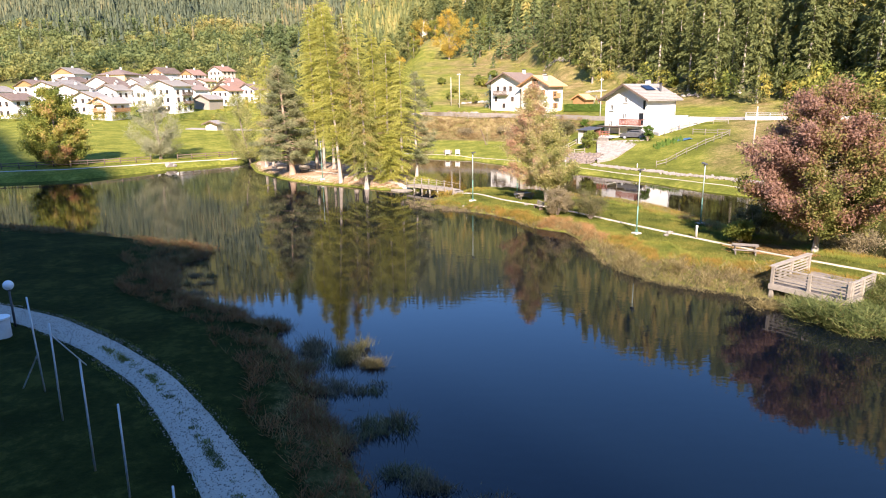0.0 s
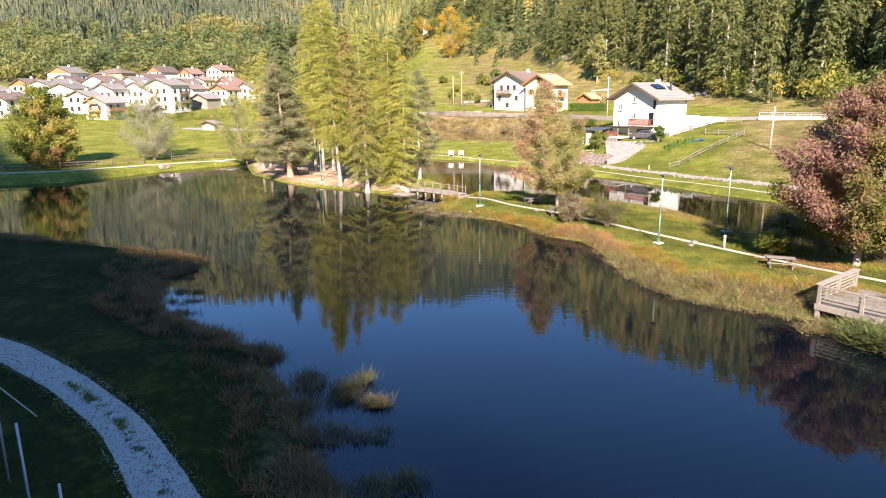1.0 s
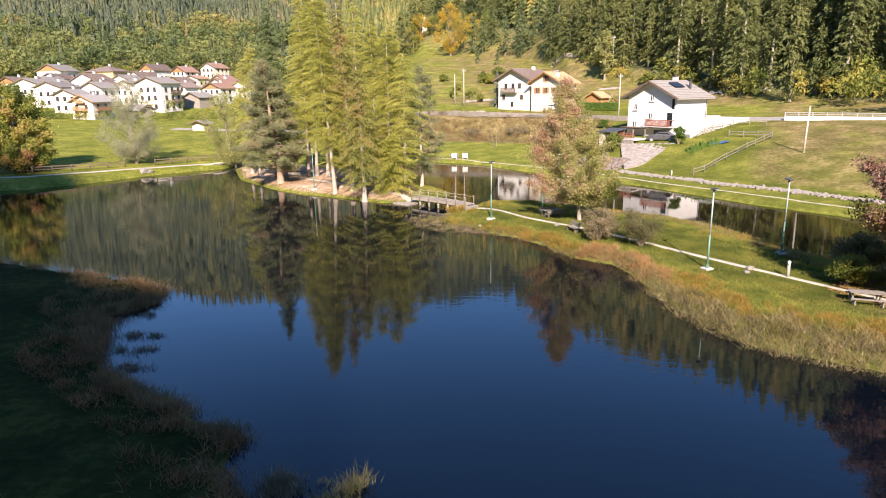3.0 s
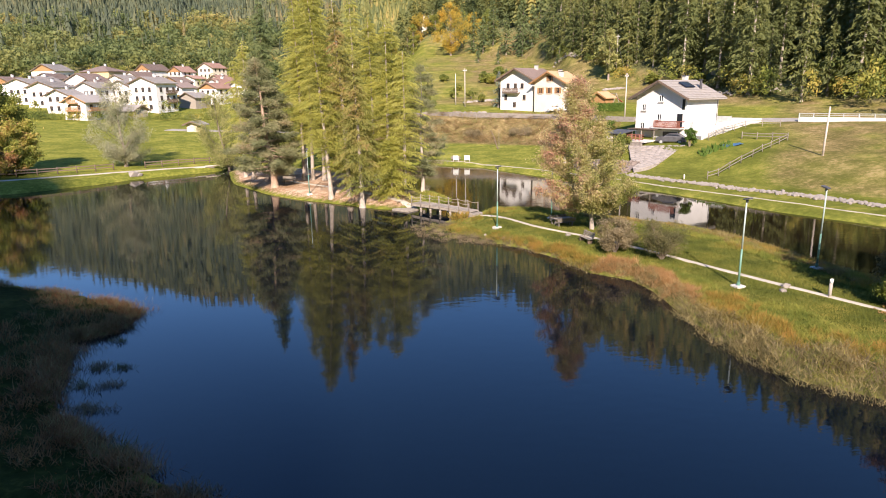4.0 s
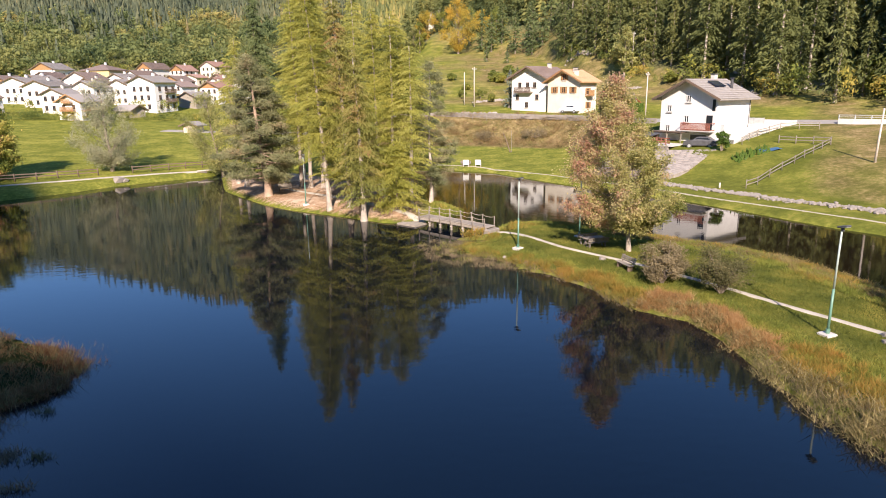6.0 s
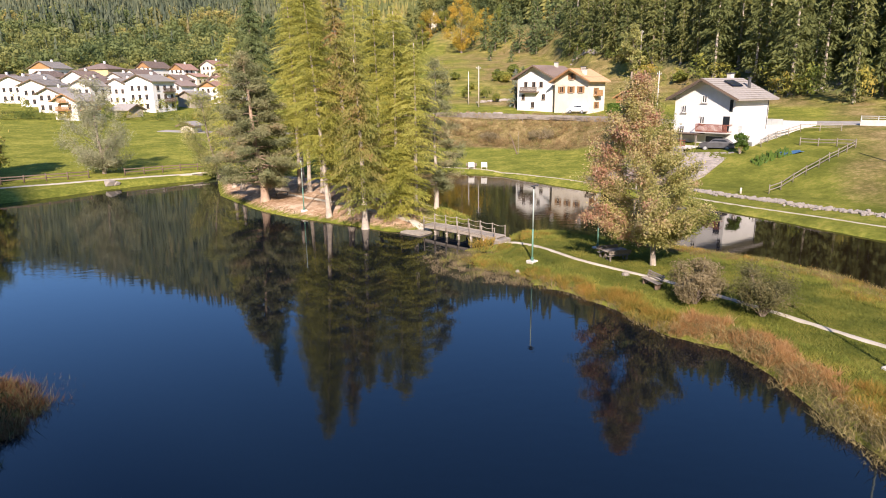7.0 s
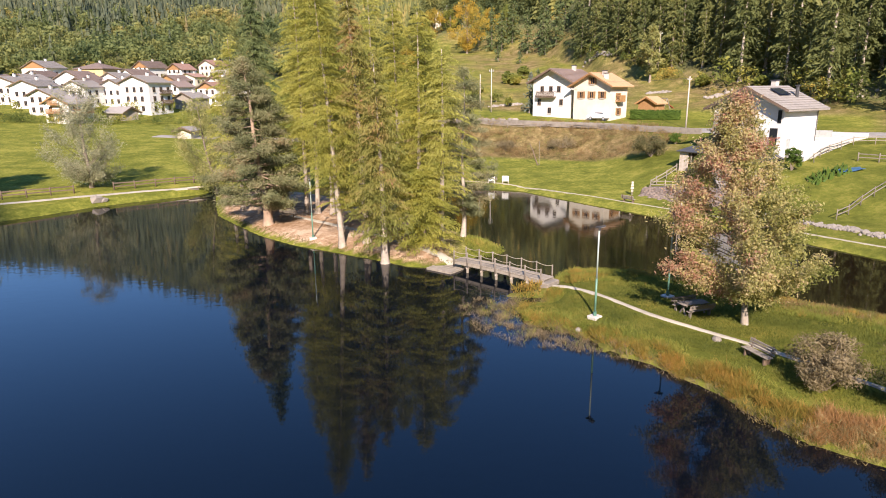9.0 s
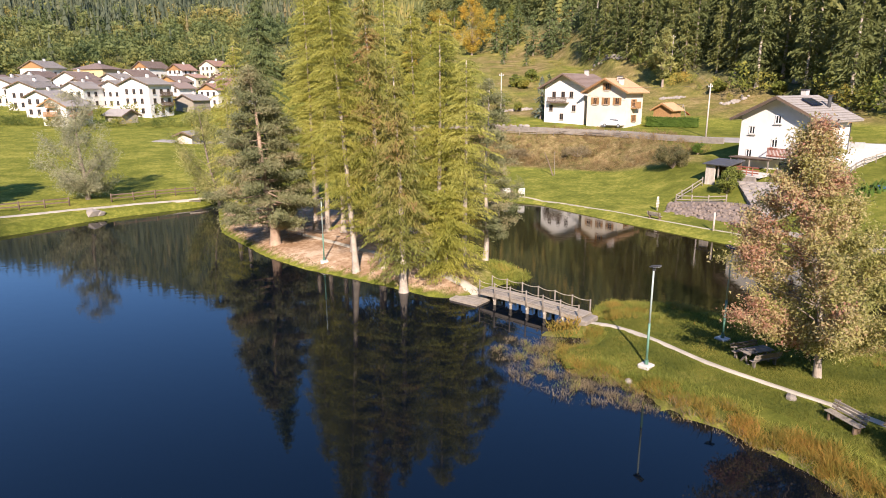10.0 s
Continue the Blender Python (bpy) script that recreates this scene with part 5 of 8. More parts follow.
for az in np.arange(8.5, 52, 0.62):
    for back in (3, 11):
        a = az + rw.normal(0, 0.25)
        r = float(woods_edge(np.array(a))) + back + rw.normal(0, 5.5)
        if rw.random() < 0.88 and not (29.5 < a < 37 and back == 3):
            spots.append((r * math.sin(radians(a)), r * math.cos(radians(a))))
for i, (x, y) in enumerate(spots):
    tr, cr = EDGE_SPRUCES[int(rw.integers(0, 6))]
    t = thing("spruce", x, y, gz(x, y) - 0.2, rw.random() * 360, "tall dark green spruce at the wood's edge", "tree", "spruces along the wood's edge")
    s = 0.62 + 0.6 * rw.random()
    t.scale = (s, s, s)
    part("trunk", tr, BARK_PALE, t)
    part("crown", cr, WOODS, t)


def polar_scatter(rng, n, az0, az1, r0, r1, far_thin=1.0):
    az = rng.uniform(az0, az1, n)
    r = np.sqrt(rng.uniform(r0 ** 2, r1 ** 2, n))
    keep = rng.random(n) < (r0 / r) ** far_thin
    az, r = az[keep], r[keep]
    return np.radians(az), az, r



def cone_tree(rng, tiers=5, sides=8, wide=0.17):
    """A small conifer for the far slopes: ragged tiers of drooping branches."""
    v, f = [], []
    for i in range(tiers):
        z1 = 0.10 + 0.9 * (i + 1.25) / (tiers + 0.25)
        z0, r = 0.05 + 0.9 * i / tiers, wide * (1 - i / tiers) ** 0.8 + 0.015
        k = len(v)
        v.append((rng.normal(0, 0.006), rng.normal(0, 0.006), min(z1, 1.0)))
        for j in range(sides):
            a = 2 * math.pi * (j + 0.5 * (i % 2) + rng.normal(0, 0.15)) / sides
            q = r * (1.0 if j % 2 else 0.6) * (0.85 + 0.3 * rng.random())
            v.append((math.cos(a) * q, math.sin(a) * q, z0 - 0.03 * (j % 2) + rng.normal(0, 0.012)))
        f += [(k, k + 1 + j, k + 1 + (j + 1) % sides) for j in range(sides)]
    return np.array(v), np.array(f)


PROTO_FAR = [cone_tree(rw, 4, 6, 0.145) for _ in range(8)]
PROTO_MID = [cone_tree(rw, 10, 12) for _ in range(8)]
PROTO_ROUND = []
for _ in range(5):
    cs = [(rw.normal(0, 0.17), rw.normal(0, 0.17), 0.3 + 0.5 * rw.random()) for _ in range(9)]
    PROTO_ROUND.append(clump_leaves(rw, cs, [0.2 + 0.1 * rw.random() for _ in cs], 18, 0.055, loose=0.45))
PROTO_ROUND_FAR = []
for _ in range(7):
    cs = [(rw.normal(0, 0.17), rw.normal(0, 0.17), 0.28 + 0.5 * rw.random()) for _ in range(7)]
    PROTO_ROUND_FAR.append(clump_leaves(rw, cs, [0.2 + 0.1 * rw.random() for _ in cs], 30, 0.05, loose=0.28, narrow=0.85))

# right-hand hillside
a, az, r = polar_scatter(rw, 3700, 5, 58, 150, 600, 0.9)
k = r > woods_edge(az) + 12
a, az, r = a[k], az[k], r[k]
x, y = r * np.sin(a), r * np.cos(a)
v, f, tn = many(PROTO_MID, x, y, ground(x, y) - 0.5, rw.uniform(17, 28, len(x)), rw)
single("forest", toned(raw_mesh("forest", v, f), tn), WOODS, "dense spruce forest climbing the sunlit hillside", "forest", kind="stuff")

# the far mountain on the left and ahead: broadleaved foot, conifers above, thinning where only the lake mirrors them
a1, az1, r1_ = polar_scatter(rw, 2800, -47, -6, 330, 580, 0.0)
a2, az2, r2_ = polar_scatter(rw, 18500, -47, 8, 330, 760, 0.0)
a3, az3, r3_ = polar_scatter(rw, 3600, -47, 8, 740, 1330, 0.3)
x, y = r1_ * np.sin(a1), r1_ * np.cos(a1)
k = (r1_ > woods_edge(az1)) & (ripple(x, y, 42, 12) < 0.42) & (rw.random(len(x)) < np.interp(r1_, [330, 500, 580], [0.75, 0.7, 0.2]))
x, y = x[k], y[k]
v, f, tn = many(PROTO_ROUND_FAR, x, y, ground(x, y) - 0.5, rw.uniform(6.5, 15.0, len(x)), rw)
single("broadleaf_woods", toned(raw_mesh("broadleaf_woods", v, f), tn), FAR_LEAFY, "yellow-green broadleaved woods on the lower mountainside", "forest", kind="stuff")
near = (az2 > -9) & (r2_ < 540) & (r2_ > woods_edge(az2) + 4) & (rw.random(len(r2_)) < 0.6)
x, y = r2_[near] * np.sin(a2[near]), r2_[near] * np.cos(a2[near])
size = rw.uniform(14, 24, len(x))
front = r2_[near] < woods_edge(az2[near]) + 26
FULL = []
for _ in range(4):
    fv, ff = conifer_crown(rw, 20, 0.8, 3.4, 1.5, 1.0, droop=0.35, lift=0.02, dense=2, thin=0.4, spray=0.9, shape=0.7)
    FULL.append((fv / 20, ff))
v, f, tn = many(FULL, x[front], y[front], ground(x[front], y[front]) - 0.5, size[front], rw)
single("forest", toned(raw_mesh("forest", v, f), tn), WOODS, "spruces at the forest's edge above the hillside meadow", "forest", kind="stuff")
x, y, size = x[~front], y[~front], size[~front]
v, f, tn = many([cone_tree(rw, 7, 9) for _ in range(6)], x, y, ground(x, y) - 0.5, size, rw)
single("forest", toned(raw_mesh("forest", v, f), tn), WOODS, "dark spruce forest above the hillside meadow", "forest", kind="stuff")
k2 = ~((az2 > -9) & (r2_ < 540)) & (r2_ > woods_edge(az2)) & (rw.random(len(r2_)) < np.where(az2 < -6, np.interp(r2_, [330, 470, 540, 600], [0.02, 0.04, 0.6, 1.0]), 0.5))
x, y = np.concatenate([r2_[k2] * np.sin(a2[k2]), r3_ * np.sin(a3)]), np.concatenate([r2_[k2] * np.cos(a2[k2]), r3_ * np.cos(a3)])
size = np.concatenate([rw.uniform(9, 17, k2.sum()), rw.uniform(20, 30, len(r3_))])
v, f, tn = many(PROTO_FAR, x, y, ground(x, y) - 0.5, size, rw)
single("forest", toned(raw_mesh("forest", v, f), tn), FAR_WOODS, "conifer forest covering the far mountainside", "forest", kind="stuff")

# bushes and young broadleaved trees at the wood's edge
a, az, r = polar_scatter(rw, 4200, 6, 48, 120, 420, 0.5)
d = r - woods_edge(az)
k = (d > -13) & (d < 12) & (rw.random(len(d)) < np.where(az > 25, 1.0, 0.45))
x, y = r[k] * np.sin(a[k]), r[k] * np.cos(a[k])
v, f, tn = many(PROTO_ROUND, x, y, ground(x, y) - 0.3, rw.uniform(3, 9, len(x)), rw)
single("bushes", toned(raw_mesh("bushes", v, f), tn), GREEN_BUSH, "yellow-green bushes and young trees along the wood's edge", "bushes", kind="stuff")
# gardens, hedges and trees between the village houses
n = 520
x, y = rw.uniform(-195, -58, n), rw.uniform(200, 368, n)
k = (y > 205 + 0.25 * (x + 100)) & (rw.random(n) < np.where(y > 320, 1, 0.8))
x, y = x[k], y[k]
v, f, tn = many(PROTO_ROUND, x, y, ground(x, y) - 0.2, rw.uniform(1.6, 5.5, len(x)), rw)
single("garden_trees", toned(raw_mesh("garden_trees", v, f), tn), GREEN_BUSH, "garden trees and shrubs between the village houses", "bushes", kind="stuff")


def round_tree(name, x, y, h, w, material, label, seed, low=1.0, group=""):
    return broadleaf(name, x, y, h, w, low, material, label, seed, clumps=40, per=70, leaf=0.34, r0=0.25, clump=w * 0.16, group=group)


broadleaf("autumn_tree", -1.5, 318, 23, 19, 1.5, AUTUMN, "broad tree in full orange-yellow autumn colour", 301, clumps=80, per=110, leaf=0.3, r0=0.4, clump=2.6, loose=0.8)
round_tree("birch", 41.0, 196, 13, 8, WILLOW_GREEN, "slender pale green birch behind the houses", 302, 2.5)
round_tree("leafy_tree", 16, 330, 15, 11, GREEN_BUSH, "green broadleaved tree in the hillside meadow", 303)
round_tree("leafy_tree", -20, 346, 14, 9, GREEN_BUSH, "yellowing broadleaved tree in the hillside meadow", 304)
round_tree("leafy_tree", -17, 360, 14, 13, AUTUMN, "orange broadleaved tree in the hillside meadow", 305)
for i, (x, y, h) in enumerate(((9, 322, 15), (13, 316, 13), (22, 300, 14), (27, 292, 15), (31, 284, 13), (35, 290, 14), (38, 276, 14), (29, 300, 16), (18, 322, 17), (4, 335, 14))):
    conifer("fir", x, y, h * 1.25, 4.3, 0.3, SPRUCE, "dense dark fir in the hillside meadow", 320 + i, leaf=0.7, step=0.9, dense=3, droop=0.3, group="firs in the hillside meadow")
conifer("blue_spruce", 9.8, 172.5, 8.4, 2.0, 0.2, BLUE_SPRUCE, "small blue-grey spruce beside the house", 340, leaf=0.4, step=0.5, dense=3)
for i, (x, y, h, w) in enumerate(((-9, 362, 11, 10), (-24, 366, 14, 12), (-30, 352, 13, 11), (4, 352, 13, 11), (-38, 350, 12, 10), (10, 346, 12, 9))):
    round_tree("leafy_tree", x, y, h, w, (GREEN_BUSH, WILLOW_GREEN, AUTUMN)[i % 3], ("green", "pale green", "orange")[i % 3] + " broadleaved tree on the hillside by the villa", 350 + i)
# young trees and bushes where the meadow meets the woods above the houses
for i, (x, y, h) in enumerate(((33.5, 246, 15), (35.5, 236, 17), (37.0, 228, 14), (38.5, 221, 18), (40.5, 215, 16), (42.5, 209, 19), (44.5, 203, 17), (46.5, 198, 20), (34.0, 256, 18), (39.5, 232, 20), (43.5, 218, 21))):
    conifer("spruce", x, y, h, 3.8, 0.5, WOODS, "dark green spruce at the meadow's upper edge", 370 + i, leaf=0.6, step=0.8, dense=4, droop=0.35, thin=0.36, spray=0.9, shape=0.7, group="spruces along the wood's edge")
x, y = 33 + 15 * rw.random(40), 0
y = 247 - (x - 33) * 4.1 + rw.normal(0, 4, 40) - 5
v, f, tn = many(PROTO_ROUND, x, y, ground(x, y) - 0.2, rw.uniform(1.6, 4.8, 40), rw)
single("bushes", toned(raw_mesh("bushes", v, f), tn), GREEN_BUSH, "yellow-green bushes at the foot of the spruces", "bushes", kind="stuff")
# scattered scrub in the upper meadow
PROTO_SCRUB = []
for _ in range(5):
    cs = [(rw.normal(0, 0.3), rw.normal(0, 0.3), 0.25 + 0.45 * rw.random()) for _ in range(7)]
    PROTO_SCRUB.append(clump_leaves(rw, cs, [0.25 + 0.1 * rw.random() for _ in cs], 12, 0.09, 0.8, 0.3))
x, y = scatter(rw, 420, (-30, 110, 178, 320), lambda x, y: ((np.hypot(x, y) < woods_edge(np.degrees(np.arctan2(x, y))) - 8) & (np.hypot(x - 18, y - 165) > 16)) * 0.4)
v, f, tn = many(PROTO_SCRUB, x, y, ground(x, y) - 0.15, rw.uniform(0.8, 2.6, len(x)), rw)
single("scrub", toned(raw_mesh("scrub", v, f), tn), GREEN_BUSH, "low scrub dotted over the upper meadow", "bushes", kind="stuff")
# dry-stone rows and boulders in the upper meadow
def stone_row(a, b, n, spread, size, label):
    t = thing("stone_row", 0, 0, 0, 0, label, "stones", "dry-stone rows in the upper meadow")
    for i in range(n):
        q = rs0.random()
        x, y = a[0] + (b[0] - a[0]) * q + rs0.normal(0, spread), a[1] + (b[1] - a[1]) * q + rs0.normal(0, spread)
        k = size * rs0.uniform(0.5, 1.3)
        part("stone", MEADOW_STONES[int(rs0.integers(0, 6))], STONE_PALE, t, at=pose(x, y, gz(x, y) + k * 0.25, 0, 0, rs0.random() * 360) @ Matrix.Scale(k, 4))


rs0 = np.random.default_rng(31)
MEADOW_STONES = []
for i in range(6):
    bm = bmesh.new()
    bmesh.ops.create_icosphere(bm, subdivisions=1, radius=1)
    for v in bm.verts:
        v.co *= 0.75 + 0.45 * rs0.random()
        v.co.z *= 0.65
    me = bpy.data.meshes.new("stone")
    bm.to_mesh(me)
    bm.free()
    me.materials.append(STONE_PALE)
    MEADOW_STONES.append(me)
stone_row((33.1, 236.9), (37.8, 221.5), 70, 0.35, 0.5, "tumbled dry-stone row below the spruces")
stone_row((36.8, 183.0), (42.2, 182.5), 46, 0.3, 0.4, "low dry-stone row behind the houses")
stone_row((45.9, 170.8), (50.9, 174.0), 40, 0.45, 0.45, "heap of field stones on the slope")
stone_row((52.0, 163.0), (66.0, 152.0), 40, 1.5, 0.5, "scattered boulders on the dry slope")
stone_row((2.0, 186.0), (9.0, 189.0), 60, 0.3, 0.45, "garden wall of field stones by the meadow lane")
stone_row((-2.5, 163.8), (6.5, 160.8), 40, 0.3, 0.35, "stones edging the road verge")
stone_row((58.0, 172.0), (74.0, 158.0), 30, 2.0, 0.55, "boulders at the foot of the woods")
for i, (x, y, h, w) in enumerate(((9.0, 226.9, 3.4, 5.0), (14.4, 233.1, 3.6, 4.6), (48.4, 181.1, 2.2, 3.0), (11.0, 224.0, 3.0, 4.4), (0.5, 214.0, 1.8, 2.8), (-4.0, 232.0, 2.2, 3.4), (56.0, 170.0, 2.4, 3.6), (62.0, 160.0, 2.6, 3.6))):
    round_tree("leafy_bush", x, y, h, w, GREEN_BUSH, "yellow-green bush in the upper meadow", 440 + i, 0.2, "bushes in the upper meadow")
for i, (x, y, h) in enumerate(((9.3, 280.1, 6.0), (16.5, 270.3, 5.0), (33.8, 233.6, 4.6), (27.3, 286.0, 11.0), (34.1, 249.9, 12.0), (36.5, 246.0, 11.0), (11.9, 178.0, 8.6))):
    conifer("fir", x, y, h, h * 0.26, 0.2, SPRUCE, "small dense fir standing in the upper meadow", 460 + i, leaf=0.4, step=0.5, dense=4, droop=0.3, group="firs in the hillside meadow")
# dry scrub on the road bank, hedges before the village
x, y = scatter(rw, 4000, (-22, 28, 128, 160), lambda x, y: ((shores(x, y)[0] > 21.5) & (shores(x, y)[0] < 38) & (x < 27)) * (0.5 + 0.35 * ripple(x, y, 4, 2)))
v, f, tn = many(PROTO_SCRUB, x, y, ground(x, y) - 0.15, rw.uniform(0.6, 1.5, len(x)), rw)
single("scrub", toned(raw_mesh("scrub", v, f), tn), BRACKEN, "dry brown scrub covering the road bank", "bushes", kind="stuff")
q = rw.random(260)
x, y = -150 + 80 * q + rw.normal(0, 1.8, 260), 187 + 18 * q + rw.normal(0, 2.2, 260)
v, f, tn = many(PROTO_SCRUB, x, y, ground(x, y) - 0.15, rw.uniform(1.2, 3.4, 260), rw)
single("garden_hedges", toned(raw_mesh("garden_hedges", v, f), tn), GREEN_BUSH, "shrubs and hedges before the village gardens", "bushes", kind="stuff")

# ---------------------------------------------------------------- things on the spit
def lamp_post(x, y, turn, label):
    t = thing("street_lamp", x, y, gz(x, y), turn, label, "street lamp", "lamps along the lake paths")
    part("footing", Geo().box(-0.3, 0.3, -0.3, 0.3, -0.25, 0.1, c=0.03), CONCRETE, t, "concrete footing slab")
    p = part("pole", Geo().tube([(0, 0, 0.08), (0, 0, 2.2)], [0.06, 0.056], 10), METAL_GREEN, t, "green painted lower pole", smooth=True)
    part("upper_pole", Geo().tube([(0, 0, 2.2), (0, 0, 4.95)], [0.047, 0.04], 10), METAL_PALE, t, "faded grey-green upper pole", smooth=True)
    part("sleeve", Geo().tube([(0, 0, 0.1), (0, 0, 0.32)], [0.095, 0.095], 10), METAL_GREEN, p)
    h = part("lamp_head", Geo().box(-0.15, 0.15, -0.34, 0.18, -0.035, 0.05, c=0.03), METAL_DARK, t, "flat dark floodlight head", at=pose(0, 0, 5.02, -14))
    part("lens", Geo().box(-0.13, 0.13, -0.30, -0.02, -0.047, -0.035), METAL_GREY, h)
    part("bracket", Geo().box(-0.04, 0.04, -0.06, 0.06, -0.2, -0.03), METAL_DARK, h)
    return t


for x, y, turn in ((14.5, 52.05, 20), (2.1, 68.85, 40), (20.85, 55.6, 200), (-17.6, 88.15, 20), (7.05, 72.1, 210)):
    lamp_post(x, y, turn, "green steel path lamp with flat dark head")


def picnic_table(x, y, turn, label, backs=True):
    """A plank table with two benches that have leaning backs."""
    t = thing("picnic_table", x, y, gz(x, y), turn, label, "picnic table", "picnic tables and seats on the spit")
    for i in range(5):
        part("plank", Geo().box(-1.0, 1.0, -0.42 + i * 0.17, -0.27 + i * 0.17, 0.72, 0.77, c=0.012), WOOD_GREY, t)
    for s in (-0.75, 0.75):
        leg = Geo().beam((s, -0.3, 0), (s, 0.18, 0.72), 0.08, 0.1).beam((s, 0.3, 0), (s, -0.18, 0.72), 0.08, 0.1).box(s - 0.04, s + 0.04, -0.38, 0.38, 0.62, 0.72)
        part("trestle", leg, WOOD_GREY, t)
    for side in (-1, 1):
        b = part("bench_seat", Geo().box(-1.0, 1.0, side * 0.72 - 0.13, side * 0.72 + 0.13, 0.42, 0.47, c=0.012), WOOD_GREY, t)
        for k in range(2 if backs else 0):
            y0 = side * (0.93 + 0.05 * k)
            part("back_board", Geo().box(-1.0, 1.0, y0 - 0.02, y0 + 0.02, 0.58 + 0.16 * k, 0.72 + 0.16 * k, c=0.01), WOOD_GREY, b)
        for s in (-0.75, 0.75):
            part("bench_leg", Geo().box(s - 0.04, s + 0.04, side * 0.72 - 0.1, side * 0.72 + 0.1, 0, 0.42).beam((s, side * 0.86, 0.4), (s, side * (1.0 if backs else 0.9), 0.92 if backs else 0.44), 0.06, 0.06), WOOD_GREY, b)
    t.scale = (0.82, 0.82, 0.82)
    return t


picnic_table(7.5, 69.3, 19, "weathered wooden picnic table with two backed benches on the grass")
picnic_table(19.9, 45.1, -20, "dark weathered wooden picnic table in the shade of the tree", False)


def bench(x, y, turn, label):
    t = thing("bench", x, y, gz(x, y), turn, label, "bench", "picnic tables and seats on the spit")
    for i in range(3):
        part("seat_board", Geo().box(-0.95, 0.95, -0.25 + i * 0.16, -0.11 + i * 0.16, 0.42, 0.465, c=0.01), WOOD, t)
    for i in range(3):
        part("back_board", Geo().box(-0.95, 0.95, 0.24 + i * 0.05, 0.28 + i * 0.05, 0.52 + i * 0.15, 0.65 + i * 0.15, c=0.01), WOOD, t)
    for s in (-0.7, 0.7):
        part("leg", Geo().box(s - 0.05, s + 0.05, -0.22, 0.22, -0.05, 0.42, c=0.01).beam((s, 0.2, 0.35), (s, 0.42, 1.0), 0.07, 0.07), WOOD_DARK, t)
    t.scale = (0.82, 0.82, 0.82)
    return t


bench(8.2, 63.1, -72, "weathered wooden bench with plank back beside the footpath")
bench(-21.8, 95.9, 10, "dark wooden bench under the islet's trees")
bench(13.2, 104.8, 130, "low wooden bench beside the pond path")
bench(-0.9, 120.4, 170, "pale wooden chair facing the pond")
for x, y in ((-0.9, 119.9), (0.9, 119.6)):
    t = thing("garden_chair", x, y, gz(x, y), 175, "white reclining garden chair facing the pond", "chair", "white chairs by the pond")
    part("seat", Geo().beam((0, -0.4, 0.36), (0, 0.3, 0.3), 0.85, 0.06), WHITE_PAINT, t)
    part("backrest", Geo().beam((0, 0.28, 0.3), (0, 0.5, 1.0), 0.85, 0.06), WHITE_PAINT, t)
    for sx in (-0.38, 0.38):
        part("leg", Geo().beam((sx, -0.35, 0), (sx, -0.3, 0.34), 0.06, 0.06).beam((sx, 0.55, 0), (sx, 0.2, 0.3), 0.06, 0.06), WOOD_PALE, t)
# stump, stones and the bollard beside the path
t = thing("bollard_light", 18.4, 49.95, gz(18.4, 49.95), 0, "short white and grey bollard light by the path", "bollard")
part("post", Geo().tube([(0, 0, -0.1), (0, 0, 0.78)], [0.085, 0.085], 12), ASPHALT, t, smooth=True)
part("cap", Geo().tube([(0, 0, 0.78), (0, 0, 0.98), (0, 0, 1.01)], [0.09, 0.09, 0.05], 12), WHITE_PAINT, t, smooth=True)
rs = np.random.default_rng(5)


def stone_mesh(seed, flat=0.7):
    r = np.random.default_rng(seed)
    bm = bmesh.new()
    bmesh.ops.create_icosphere(bm, subdivisions=1, radius=1)
    for v in bm.verts:
        v.co *= 0.78 + 0.4 * r.random()
        v.co.z *= flat
    me = bpy.data.meshes.new("stone")
    bm.to_mesh(me)
    bm.free()
    me.materials.append(STONE)
    return me


STONES = [stone_mesh(i, 0.6 + 0.1 * (i % 3)) for i in range(8)]
for x, y, s in ((17.0, 51.8, 0.3), (1.1, 68.1, 0.25), (7.3, 65.4, 0.28), (16.5, 51.0, 0.25), (-46.9, 107.2, 0.8), (-46.2, 107.6, 0.6), (62, 160, 1.6), (70, 150, 1.4), (60, 172, 1.2)):
    o = part("stone", STONES[int(rs.integers(0, 8))], STONE, None, at=pose(x, y, gz(x, y) + 0.1 * s, 0, 0, rs.random() * 360) @ Matrix.Scale(s, 4))
    tagged(o, "pale weathered stone lying in the grass", "stone", "loose stones in the grass")

# ---------------------------------------------------------------- the footbridge
B0, B1 = Vector((-5.3, 80.6, 0.95)), Vector((0.5, 75.5, 0.9))
bd = B1 - B0
bl = bd.length
brot = math.degrees(math.atan2(bd.y, bd.x))
br = thing("footbridge", B0.x, B0.y, 0, brot, "narrow weathered wooden footbridge with rope rails", "bridge")
camber = lambda s: 0.70 + 0.06 * math.sin(math.pi * s)
n = int(bl / 0.2)
plank = Geo().box(-0.09, 0.09, -0.62, 0.62, -0.03, 0.03, c=0.008).mesh("plank")
plank.materials.append(WOOD)
for i in range(n):
    s = (i + 0.5) / n
    part("plank", plank, WOOD, br, at=pose(bl * s, rs.normal(0, 0.015), camber(s), 0, -math.degrees(0.06 * math.pi * math.cos(math.pi * s) / bl)))
